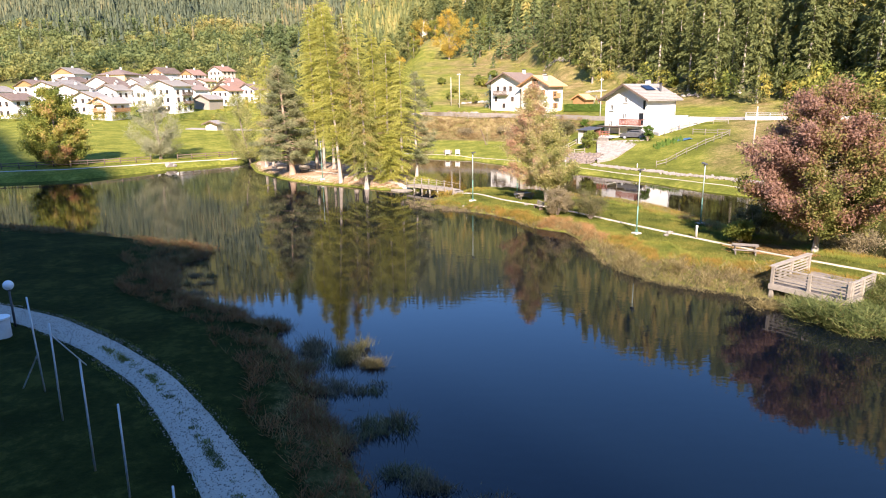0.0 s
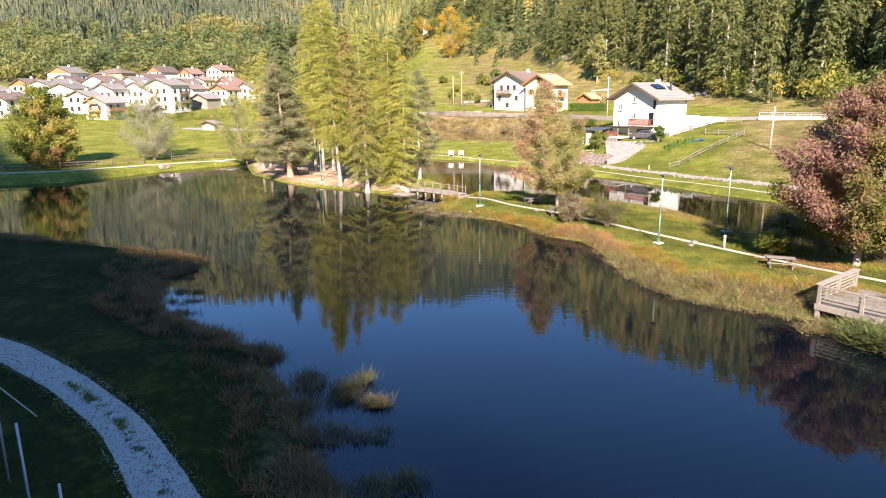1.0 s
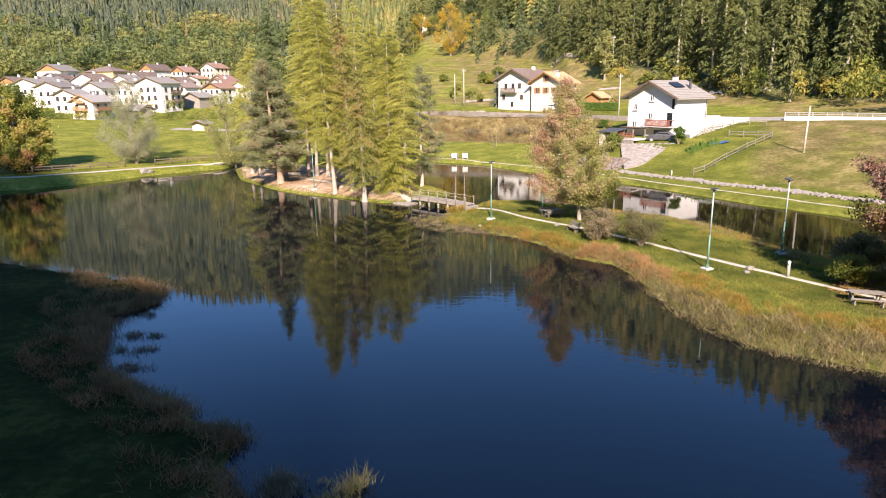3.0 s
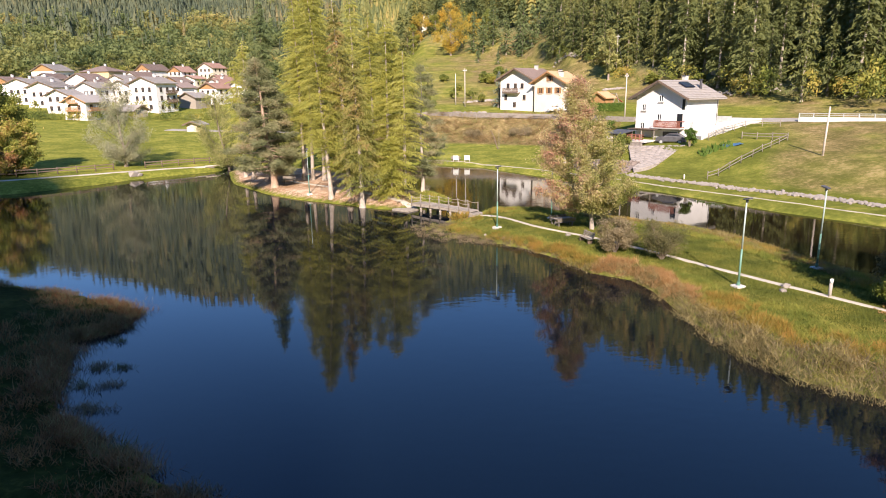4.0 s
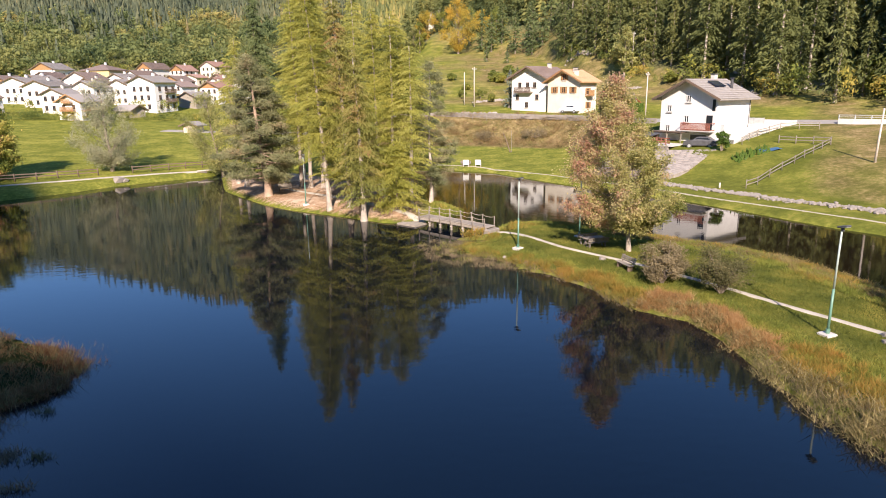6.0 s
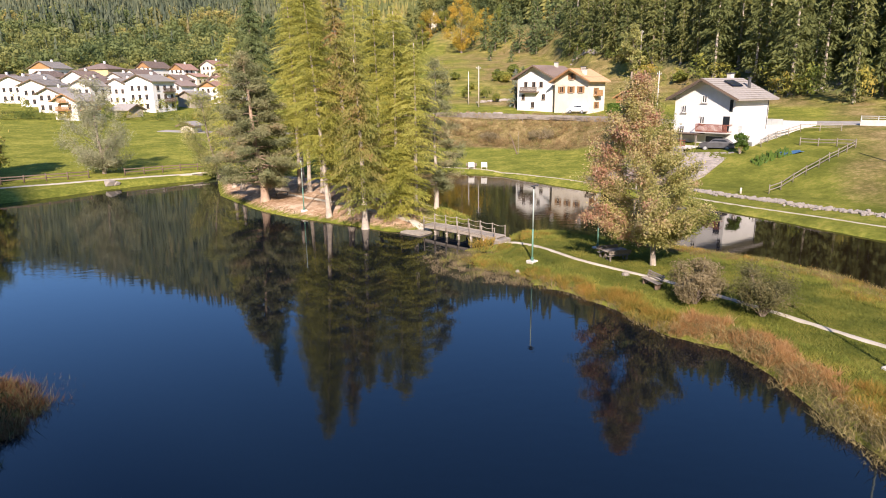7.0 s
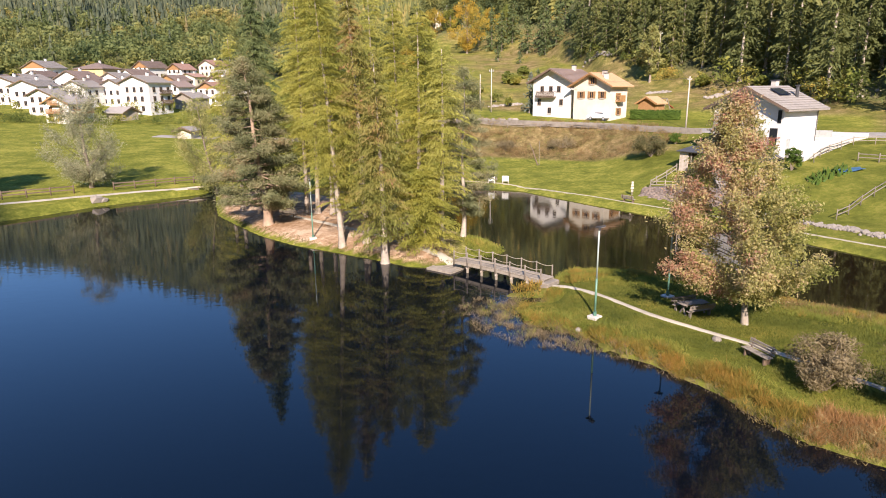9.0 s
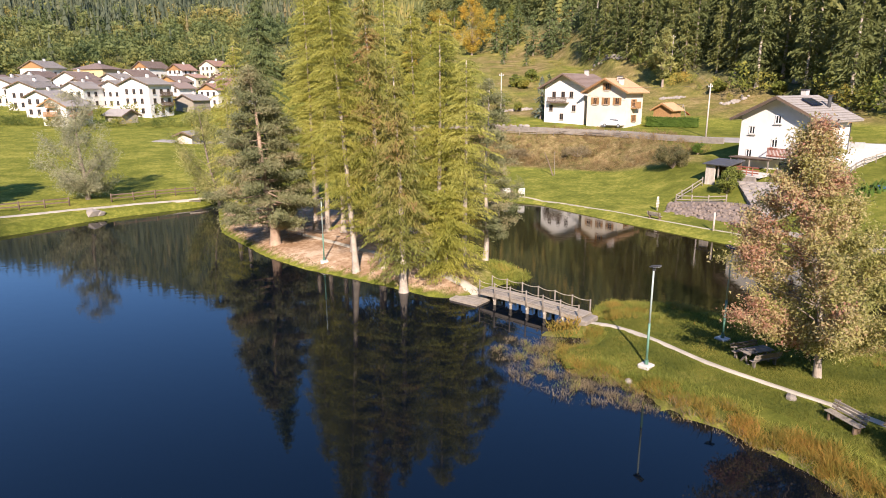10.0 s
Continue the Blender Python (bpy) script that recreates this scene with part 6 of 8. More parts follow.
for side in (-1, 1):
    ring = [(bl * i / 10, side * 0.55 + dy, camber(i / 10) - 0.14 + dz) for i in range(11) for dy, dz in ((-0.06, -0.1), (0.06, -0.1), (0.06, 0.1), (-0.06, 0.1))]
    g = Geo().face_set(ring, [(3, 2, 1, 0), (40, 41, 42, 43)] + [(i * 4 + j, i * 4 + (j + 1) % 4, i * 4 + 4 + (j + 1) % 4, i * 4 + 4 + j) for i in range(10) for j in range(4)])
    part("girder", g, WOOD, br)
    tops = []
    for i in range(7):
        s = 0.02 + 0.96 * i / 6
        z = camber(s)
        part("railing_post", Geo().tube([(bl * s, side * 0.66, z - 0.3), (bl * s, side * 0.66, z + 0.78)], [0.05, 0.045], 8), WOOD_GREY, br, smooth=True)
        tops.append((bl * s, side * 0.66, z))
    for h, sag in ((0.73, 0.10), (0.40, 0.06)):
        g = Geo()
        for (xa, ya, za), (xb, yb, zb) in zip(tops, tops[1:]):
            pts = [(xa + (xb - xa) * k / 5, ya, za + h + (zb - za) * k / 5 - sag * 4 * (k / 5) * (1 - k / 5)) for k in range(6)]
            g.tube(pts, [0.018] * 6, 5)
        if h > 0.5 or side < 0:
            part("rope", g, ROPE, br)
for i in range(1, 6):
    s = i / 6
    p = part("pier", Geo().tube([(bl * s, -0.5, -1.5), (bl * s, -0.5, camber(s) - 0.2)], [0.1, 0.1], 8).tube([(bl * s, 0.5, -1.5), (bl * s, 0.5, camber(s) - 0.2)], [0.08, 0.08], 8), WOOD, br)
    part("cross_beam", Geo().beam((bl * s, -0.62, 0.34), (bl * s, 0.62, 0.34), 0.1, 0.1), WOOD_PALE, p)
single("abutment", Geo().box(-0.25, 0.4, -0.7, 0.7, -0.6, 0.58, c=0.05), STONE, "rough stone abutment at the bridge end", "abutment", at=pose(B1.x, B1.y, 0, 0, 0, brot))
land = thing("landing_stage", -6.2, 80.3, -0.26, -36, "low pale timber landing stage at the islet's tip", "landing stage")
for i in range(8):
    part("board", Geo().box(-1.1, 1.1, -0.9 + i * 0.2, -0.71 + i * 0.2, 0.34, 0.40, c=0.01), WOOD, land)
part("frame", Geo().box(-1.1, 1.1, -0.9, -0.8, 0.14, 0.34).box(-1.1, 1.1, 0.6, 0.7, 0.14, 0.34).box(-1.1, -1.0, -0.8, 0.6, 0.14, 0.34).box(1.0, 1.1, -0.8, 0.6, 0.14, 0.34), WOOD, land)
for x, y in ((-1.0, -0.8), (1.0, -0.8), (1.0, 0.6)):
    part("pile", Geo().tube([(x, y, -1.2), (x, y, 0.34)], [0.09, 0.09], 8), WOOD, land)

# ---------------------------------------------------------------- the viewing deck over the reeds
dk = thing("viewing_deck", 17.95, 37.55, 0, -52.5, "weathered grey timber viewing deck with slatted railing", "deck")
DW, DL, DZ = 4.15, 4.55, 0.88
n = int(DL / 0.15)
dplank = Geo().box(0, DW, 0, 0.14, -0.04, 0, c=0.006).mesh("deck_board")
dplank.materials.append(WOOD_GREY)
for i in range(n):
    part("deck_board", dplank, WOOD_GREY, dk, at=pose(rs.normal(0, 0.008), i * 0.15, DZ))
part("fascia", Geo().box(-0.04, DW + 0.04, -0.06, 0.0, DZ - 0.3, DZ + 0.01).box(-0.06, 0.0, 0, DL, DZ - 0.3, DZ + 0.01).box(DW, DW + 0.06, 0, DL, DZ - 0.3, DZ + 0.01), WOOD, dk)
for x, y in ((0.1, 0.1), (DW / 2, 0.1), (DW - 0.1, 0.1), (0.1, DL / 2), (DW - 0.1, DL / 2), (0.1, DL - 0.2), (DW - 0.1, DL - 0.2)):
    part("support_pile", Geo().box(x - 0.1, x + 0.1, y - 0.1, y + 0.1, -1.6, DZ - 0.04), WOOD, dk)


def rail(a, b, posts):
    a, b = Vector(a), Vector(b)
    for i in range(posts):
        p = a.lerp(b, i / (posts - 1))
        part("railing_post", Geo().box(p.x - 0.09, p.x + 0.09, p.y - 0.09, p.y + 0.09, DZ - 0.1, DZ + 1.0, c=0.015), WOOD, dk)
    for z in (0.2, 0.38, 0.56, 0.74):
        part("rail_slat", Geo().beam((*a.xy, DZ + z), (*b.xy, DZ + z), 0.04, 0.09), WOOD, dk)
    part("handrail", Geo().beam((*a.xy, DZ + 0.93), (*b.xy, DZ + 0.93), 0.16, 0.07, 0.01), WOOD, dk)


rail((0.1, 0.05, 0), (DW - 0.1, 0.05, 0), 3)
rail((0.05, 0.15, 0), (0.05, DL - 0.1, 0), 3)
rail((DW - 0.05, 0.15, 0), (DW - 0.05, DL * 0.62, 0), 3)
wide = part("broad_handrail", Geo().box(-0.12, 0.2, 0.0, DL, DZ + 0.985, DZ + 1.04), WOOD, dk)

# ---------------------------------------------------------------- fences
def fence(pts, spacing, rails, h, label, group="", material=WOOD_GREY, post_r=0.065):
    p = np.array(pts, float)
    s = np.concatenate([[0], np.cumsum(np.hypot(*np.diff(p, axis=0).T))])
    q = np.arange(0, s[-1] + 0.01, spacing)
    xs, ys = np.interp(q, s, p[:, 0]), np.interp(q, s, p[:, 1])
    zs = ground(xs, ys)
    f = thing("fence", 0, 0, 0, 0, label, "fence", group)
    pm = Geo().tube([(0, 0, -0.3), (0, 0, h), (0, 0, h + 0.04)], [post_r, post_r, post_r * 0.5], 7).mesh("post", True)
    pm.materials.append(material)
    for x, y, z in zip(xs, ys, zs):
        part("post", pm, material, f, at=pose(x, y, z, rs.normal(0, 2), rs.normal(0, 2), rs.random() * 90))
    for i in range(len(q) - 1):
        for k in rails:
            part("rail", Geo().beam((xs[i], ys[i], zs[i] + k + rs.normal(0, 0.015)), (xs[i + 1], ys[i + 1], zs[i + 1] + k + rs.normal(0, 0.03)), 0.05, post_r * 1.5), material, f)
    return f


fence([(-86, 96.6), (-70, 99.6), (-60.6, 102.2), (-56, 105.5), (-51.0, 110.2)], 2.4, (0.45, 0.85), 0.98, "weathered timber post and rail fence along the far path", material=WOOD_DARK, post_r=0.09)
fence([(-47.6, 112.6), (-44.5, 115.0), (-40.8, 118.3), (-37, 121)], 2.4, (0.45, 0.85), 0.98, "weathered timber fence beside the channel", material=WOOD_DARK, post_r=0.09)
fence([(28.6, 92.8), (32.5, 95.6), (36.5, 98.0), (42.9, 103.2)], 2.2, (0.4, 0.8), 0.95, "sloping timber post and rail fence on the grass bank", post_r=0.05)
fence([(42.9, 103.2), (41.0, 105.6), (39.3, 106.8), (37.7, 109.0)], 2.0, (0.45, 0.8), 0.95, "timber fence round the garden plot")
fence([(34.8, 108.9), (37.4, 111.8), (42.7, 114.8), (47, 112)], 2.4, (0.5, 0.9), 1.0, "weathered pale timber fence along the driveway", material=WOOD, post_r=0.05)
fence([(21.4, 114.4), (19.6, 113.2), (17.2, 111.4), (20.2, 108.8), (22.4, 107.2)], 1.8, (0.45, 0.85), 1.0, "timber fence above the rubble slope", material=WOOD)
fence([(-2, 155.5), (12, 150.8), (21.5, 143.8), (29.5, 135)], 3.0, (0.5, 0.8), 0.9, "low roadside guard rail on the bank", material=WOOD_GREY, post_r=0.05)

# ---------------------------------------------------------------- poles and wires
def utility_pole(x, y, h, label, lean=0.0, material=WOOD_PALE, arm=True):
    t = thing("utility_pole", x, y, gz(x, y), rs.random() * 40, label, "pole", "utility poles")
    part("pole", Geo().tube([(0, 0, -0.4), (lean * h, 0, h)], [0.13, 0.085], 9), material, t, smooth=True)
    if arm:
        a = part("cross_arm", Geo().beam((-0.5 + lean * h, 0, h - 0.5), (0.5 + lean * h, 0, h - 0.5), 0.08, 0.1), METAL_GREY, t)
        for u in (-0.45, 0.45):
            part("insulator", Geo().tube([(u + lean * h, 0, h - 0.45), (u + lean * h, 0, h - 0.25)], [0.05, 0.03], 6), WHITE_PAINT, a)
    return Vector((x + lean * h, y, gz(x, y) + h - 0.3))


up = [utility_pole(41.9, 93.0, 5.6, "bare pale timber pole on the grass slope", 0.03, arm=False),
      utility_pole(31.2, 140.5, 8.0, "timber utility pole beside the road"), utility_pole(44.2, 200.5, 9.0, "timber utility pole at the wood's edge"),
      utility_pole(1.8, 176.0, 9.0, "pale timber utility pole beside the lane"), utility_pole(-0.4, 182, 7.5, "grey timber utility pole in the meadow", arm=False)]
for a, b in ((1, 2), (1, 3)):
    p, q = up[a], up[b]
    pts = [p.lerp(q, k / 12) - Vector((0, 0, 1.2 * 4 * (k / 12) * (1 - k / 12))) for k in range(13)]
    single("overhead_wire", Geo().tube(pts, [0.018] * 13, 4), METAL_DARK, "thin dark overhead wire between the poles", "wire")
# leaning stick and the young stake in the meadow
t = thing("stake", 6.8, 132.8, gz(6.8, 132.8), 0, "thin dark leaning stake in the meadow", "stake")
part("stick", Geo().tube([(0, 0, -0.2), (-0.7, 1.0, 2.0), (-1.2, 1.6, 3.2)], [0.1, 0.08, 0.05], 6), WOOD_DARK, t)
part("support", Geo().tube([(0.15, 0.1, -0.2), (0.1, 0.1, 3.6)], [0.04, 0.03], 6), WOOD, t)

# ---------------------------------------------------------------- near bank: globe lamp, bin, net poles
t = thing("globe_lamp", -21.4, 31.8, gz(-21.4, 31.8), 0, "path lamp with white globe on a dark pole", "street lamp")
part("pole", Geo().tube([(0, 0, -0.2), (0, 0, 1.9)], [0.06, 0.05], 10), METAL_DARK, t, smooth=True)
bm = bmesh.new()
bmesh.ops.create_uvsphere(bm, u_segments=20, v_segments=12, radius=0.24)
me = bpy.data.meshes.new("globe")
bm.to_mesh(me)
bm.free()
me.polygons.foreach_set("use_smooth", [True] * len(me.polygons))
part("globe", me, WHITE_PAINT, t, "white plastic globe", at=pose(0, 0, 2.1))
part("collar", Geo().tube([(0, 0, 1.84), (0, 0, 1.92)], [0.1, 0.13], 12), METAL_DARK, t)
t = thing("waste_bin", -21.1, 30.4, gz(-21.1, 30.4), 0, "round pale concrete waste bin beside the track", "bin")
part("drum", Geo().tube([(0, 0, -0.1), (0, 0, 0.02), (0, 0, 0.9)], [0.42, 0.42, 0.42], 18), CONCRETE, t, smooth=True)
part("rim", Geo().tube([(0, 0, 0.9), (0, 0, 0.97)], [0.46, 0.46], 18), WHITE_PAINT, t)
NETS = ((-15.6, 24.9, 3.8, -0.02), (-13.6, 22.7, 3.6, 0.03), (-10.8, 19.7, 3.6, 0.02), (-9.1, 18.4, 2.9, 0.02), (-6.6, 15.9, 2.1, 0.02))
for x, y, h, ln in NETS:
    t = thing("net_pole", x, y, gz(x, y), 0, "thin galvanised steel net pole in the shaded grass", "pole", "net poles on the near bank")
    part("pole", Geo().tube([(0, 0, -0.3), (ln * h, 0, h)], [0.034, 0.03], 8), METAL_GREY, t, smooth=True)
    if x < -15:
        part("strut", Geo().tube([(-1.1, 0.3, -0.1), (0, 0, 1.6)], [0.03, 0.03], 6), METAL_GREY, t)
    if -14 < x < -13:
        part("strut", Geo().tube([(0.09, 0, 3.2), (0.9, 0.4, 1.9)], [0.02, 0.02], 6), METAL_GREY, t)

# ---------------------------------------------------------------- round the white house
# the stone-faced terrace: rough blocks laid on a sloping face
P = [Vector(p) for p in ((24.4, 112.2, 3.3), (31.4, 107.9, 3.7), (25.6, 102.2, 1.85), (22.0, 100.2, 1.05))]
ter = thing("stone_terrace", 0, 0, 0, 0, "terrace with a sloping face of pale stone blocks below the house", "retaining wall")
part("bank_core", Geo().face_set([P[0], P[1], P[2], P[3], (26.5, 116, 3.35), (33.5, 112, 3.55), P[0] - Vector((0, 0, 3.5)), P[1] - Vector((0, 0, 3)), P[2] - Vector((0, 0, 1.6)), P[3] - Vector((0, 0, 1.2))],
                                 [(3, 2, 1, 0), (0, 1, 5, 4), (3, 0, 6, 9), (1, 2, 8, 7), (2, 3, 9, 8)]), STONE_PALE, ter)
slab = []
for i in range(6):
    r = np.random.default_rng(40 + i)
    g = Geo()
    q = [(0.48 * sx * (0.85 + 0.2 * r.random()), 0.42 * sy * (0.85 + 0.2 * r.random())) for sx, sy in ((-1, -1), (1, -1), (1, 1), (-1, 1))]
    g.face_set([(x, y, -0.1) for x, y in q] + [(x * 0.9, y * 0.9, 0.06 + 0.05 * r.random()) for x, y in q], [(4, 5, 6, 7), (0, 1, 5, 4), (1, 2, 6, 5), (2, 3, 7, 6), (3, 0, 4, 7)])
    m = g.mesh("stone_block")
    m.materials.append(STONE_PALE)
    slab.append(m)
nrm = (P[1] - P[0]).cross(P[3] - P[0]).normalized()
nrm = nrm if nrm.z > 0 else -nrm
for i in range(9):
    for j in range(12):
        u, w = (i + 0.5 + rs.normal(0, 0.06)) / 9, (j + 0.5 + rs.normal(0, 0.06)) / 12
        c = P[0].lerp(P[1], u).lerp(P[3].lerp(P[2], u), w)
        q = nrm.to_track_quat("Z", "Y").to_matrix().to_4x4()
        k = (P[0].lerp(P[3], 0.5) - P[1].lerp(P[2], 0.5)).length / 9 * (1 - 0.3 * w) * 1.22
        part("stone_block", slab[int(rs.integers(0, 6))], STONE_PALE, ter, at=Matrix.Translation(c) @ q @ pose(0, 0, 0, 0, 0, 35 + rs.normal(0, 8)) @ Matrix.Scale(k, 4))
single("driveway", Geo().face_set([(34.0, 109.6, 4.75), (39.5, 113.6, 5.9), (46.5, 118.5, 6.75), (43.5, 122.3, 6.75), (37.6, 117.0, 5.9), (33.5, 112.5, 4.75), (34.0, 109.6, 2), (39.5, 113.6, 3), (46.5, 118.5, 4), (43.5, 122.3, 4), (37.6, 117.0, 3), (33.5, 112.5, 2)],
                                  [(0, 1, 4, 5), (1, 2, 3, 4), (0, 6, 7, 1), (1, 7, 8, 2), (2, 8, 9, 3), (5, 11, 6, 0), (3, 9, 10, 4), (4, 10, 11, 5)]), CONCRETE, "pale concrete driveway ramp beside the white house", "driveway", kind="structure")
pw = thing("parapet_wall", 0, 0, 0, 0, "low grey stone parapet along the lane", "wall")
part("wall", Geo().beam((50.6, 115.5, 6.2), (58, 109.5, 6.2), 0.4, 1.7).beam((58, 109.5, 6.2), (70, 100, 6.2), 0.4, 1.7), CONCRETE, pw)
for i in range(14):
    p = Vector((50.6, 115.5, 7.05)).lerp(Vector((70, 100, 7.2)), i / 13)
    part("railing_post", Geo().box(p.x - 0.05, p.x + 0.05, p.y - 0.05, p.y + 0.05, 6.95, 7.6), METAL_GREY, pw)
part("handrail", Geo().beam((50.6, 115.5, 7.55), (70, 100, 7.55), 0.06, 0.08).beam((50.6, 115.5, 7.3), (70, 100, 7.3), 0.04, 0.06), METAL_GREY, pw)
ter2 = thing("side_terrace", 41.0, 120.6, 5.0, -40, "white plastered side terrace with a steel railing", "terrace")
part("plinth", Geo().box(-2.2, 2.2, -1.6, 1.6, -1.5, 1.2, c=0.03), PLASTER, ter2)
for u in (-2.1, -0.7, 0.7, 2.1):
    part("railing_post", Geo().box(u - 0.03, u + 0.03, -1.58, -1.52, 1.2, 2.2), METAL_GREY, ter2)
part("railing_mesh", Geo().box(-2.1, 2.1, -1.57, -1.55, 1.3, 2.15), METAL_GREY, ter2)
# lean-to shed on the house's shaded side
sh = thing("shed", 22.5, 113.6, gz(22.5, 113.6), -56, "weathered lean-to shed with a dark flat roof below the terrace", "shed")
part("side_wall", Geo().box(-1.3, -0.1, -0.05, 0.05, -0.5, 2.2), WOOD_PALE, sh, "pale weathered boarding")
for k in range(6):
    part("board", Geo().box(-1.3 + k * 0.2, -1.12 + k * 0.2, -0.075, -0.05, -0.3, 2.15), WOOD_PALE, sh)
part("back_wall", Geo().box(-1.3, 1.6, 2.3, 2.4, -0.5, 2.6), WOOD_DARK, sh)
part("end_wall", Geo().box(-1.35, -1.25, 0, 2.4, -0.5, 2.3), WOOD_GREY, sh)
for u in (0.3, 1.55):
    part("post", Geo().box(u - 0.06, u + 0.06, -0.06, 0.06, -0.5, 2.2), WOOD, sh)
part("roof", Geo().beam((0.1, -0.4, 2.28), (0.1, 2.7, 2.72), 3.4, 0.1), METAL_DARK, sh, "dark tarred roof")
rt = thing("raised_terrace", 0, 0, 0, 0, "raised terrace with a red-brown railing beside the white house", "terrace")
part("retaining_wall", Geo().beam((25.9, 119.6, 2.6), (24.2, 114.2, 2.6), 0.3, 2.6).beam((24.2, 114.2, 2.6), (26.2, 111.6, 2.6), 0.3, 2.6), STONE_PALE, rt)
part("slab", Geo().face_set([(24.1, 114.0, 3.98), (26.4, 111.2, 3.98), (30.6, 115.4, 3.98), (27.6, 119.8, 3.98), (25.8, 119.8, 3.98), (24.1, 114.0, 3.8), (26.4, 111.2, 3.8), (30.6, 115.4, 3.8), (27.6, 119.8, 3.8), (25.8, 119.8, 3.8)],
                            [(0, 1, 2, 3, 4), (9, 8, 7, 6, 5), (0, 5, 6, 1), (1, 6, 7, 2), (4, 9, 5, 0)]), CONCRETE, rt)
TR = [Vector((25.8, 119.6, 3.98)), Vector((24.15, 114.1, 3.98)), Vector((26.3, 111.4, 3.98))]
for a, b in zip(TR, TR[1:]):
    for k in range(5):
        p = a.lerp(b, k / 5)
        part("railing_post", Geo().box(p.x - 0.05, p.x + 0.05, p.y - 0.05, p.y + 0.05, p.z, p.z + 0.95), WOOD_RED, rt)
    for z in (0.3, 0.6, 0.92):
        part("rail", Geo().beam(a + Vector((0, 0, z)), b + Vector((0, 0, z)), 0.05, 0.14), WOOD_RED, rt)
# rubble bank along the pond path below the shed
rb = thing("rubble_slope", 0, 0, 0, 0, "sloping bank of brownish rubble stones along the pond path", "retaining wall")
lo, hi = [Vector((15.0, 107.6, 0.55)), Vector((17.6, 103.6, 0.6)), Vector((20.6, 99.6, 0.6))], [Vector((16.6, 110.6, 1.25)), Vector((20.0, 107.6, 1.75)), Vector((23.6, 103.4, 1.95))]
part("bank_core", Geo().face_set(lo + hi + [p + Vector((1.4, 1.2, -0.1)) for p in hi], [(0, 1, 4, 3), (1, 2, 5, 4), (3, 4, 7, 6), (4, 5, 8, 7)]), STONE_BROWN, rb)
STONES_BROWN = [m.copy() for m in (stone_mesh(50 + i, 0.75) for i in range(5))]
for m in STONES_BROWN:
    m.materials[0] = STONE_BROWN
for i in range(260):
    u, w = rs.random() * 2, rs.random()
    j, f = int(u), u - int(u)
    p = lo[j].lerp(lo[j + 1], f).lerp(hi[j].lerp(hi[j + 1], f), w)
    part("stone", STONES_BROWN[int(rs.integers(0, 5))], STONE_BROWN, rb, at=pose(p.x, p.y, p.z, rs.random() * 60, rs.random() * 60, rs.random() * 360) @ Matrix.Scale(rs.uniform(0.14, 0.34), 4))
# carved board and marker posts beside the pond path
t = thing("carved_board", 14.5, 108.4, gz(14.5, 108.4), 20, "pale carved wooden board standing by the pond path", "sign")
part("post", Geo().tube([(0, 0, -0.3), (0, 0, 1.5)], [0.07, 0.07], 8), WOOD, t)
for k, w in enumerate((0.3, 0.42, 0.34, 0.26)):
    part("panel", Geo().box(-w / 2 - 0.05, w / 2 - 0.05, -0.12, -0.05, 0.35 + k * 0.31, 0.61 + k * 0.31, c=0.03), WOOD_PALE, t)
for x, y, h in ((17.0, 99.2, 1.75), (26.3, 94.0, 0.55)):
    t = thing("marker_post", x, y, gz(x, y), 0, "bare pale wooden post beside the pond path", "post")
    part("post", Geo().tube([(0, 0, -0.3), (0, 0, h), (0, 0, h + 0.03)], [0.10, 0.09, 0.05], 9), WOOD_PALE, t, smooth=True)
# garden plot with a blue cover
t = thing("garden_plot", 0, 0, 0, 0, "vegetable plot with rows of plants and a blue cover", "garden")
gp_ = Geo()
for i in range(10):
    x0, y0 = 31.5 + i * 0.5, 101.8 + i * 0.22
    for j in range(6):
        s = rs.random()
        gp_.tube([(x0 + rs.normal(0, .15), y0 + j * 0.35, gz(x0, y0 + j * 0.35) - 0.05), (x0 + rs.normal(0, .2), y0 + j * 0.35, gz(x0, y0 + j * 0.35) + 0.25 + 0.4 * s)], [0.18, 0.05], 5)
part("vegetable_row", gp_, HEDGE, t)
xx, yy = np.meshgrid(np.linspace(34.6, 37.4, 14), np.linspace(103.6, 104.7, 7))
zz = ground(xx, yy) + 0.18 + 0.08 * ripple(xx, yy, 0.4, 3)
i0, j0 = np.meshgrid(np.arange(6), np.arange(13), indexing="ij")
q0 = i0 * 14 + j0
part("tarpaulin", raw_mesh("tarpaulin", np.stack([xx, yy, zz], -1).reshape(-1, 3), np.stack([q0, q0 + 1, q0 + 15, q0 + 14], -1).reshape(-1, 4)), BLUE_TARP, t, "crumpled blue plastic cover")
# play things and hedge by the double house
hd = thing("hedge", 29.9, 153.0, gz(29.9, 153.0), -31, "long clipped green hedge beside the road", "hedge")
rng = np.random.default_rng(9)
c = np.stack([rng.uniform(-4.4, 4.4, 5200), rng.uniform(-0.7, 0.7, 5200), rng.uniform(0, 1.7, 5200)], 1)
u = units(rng, len(c))
v, f = slivers(c, u * 0.14, np.cross(u, units(rng, len(c))) * 0.1)
part("leafage", raw_mesh("leafage", v, f), HEDGE, hd)
part("core", Geo().box(-4.3, 4.3, -0.5, 0.5, 0, 1.5, c=0.1), HEDGE, hd)
t = thing("climbing_frame", 35.3, 163.7, gz(35.3, 163.7), 20, "small red and wooden climbing frame in the garden", "play equipment")
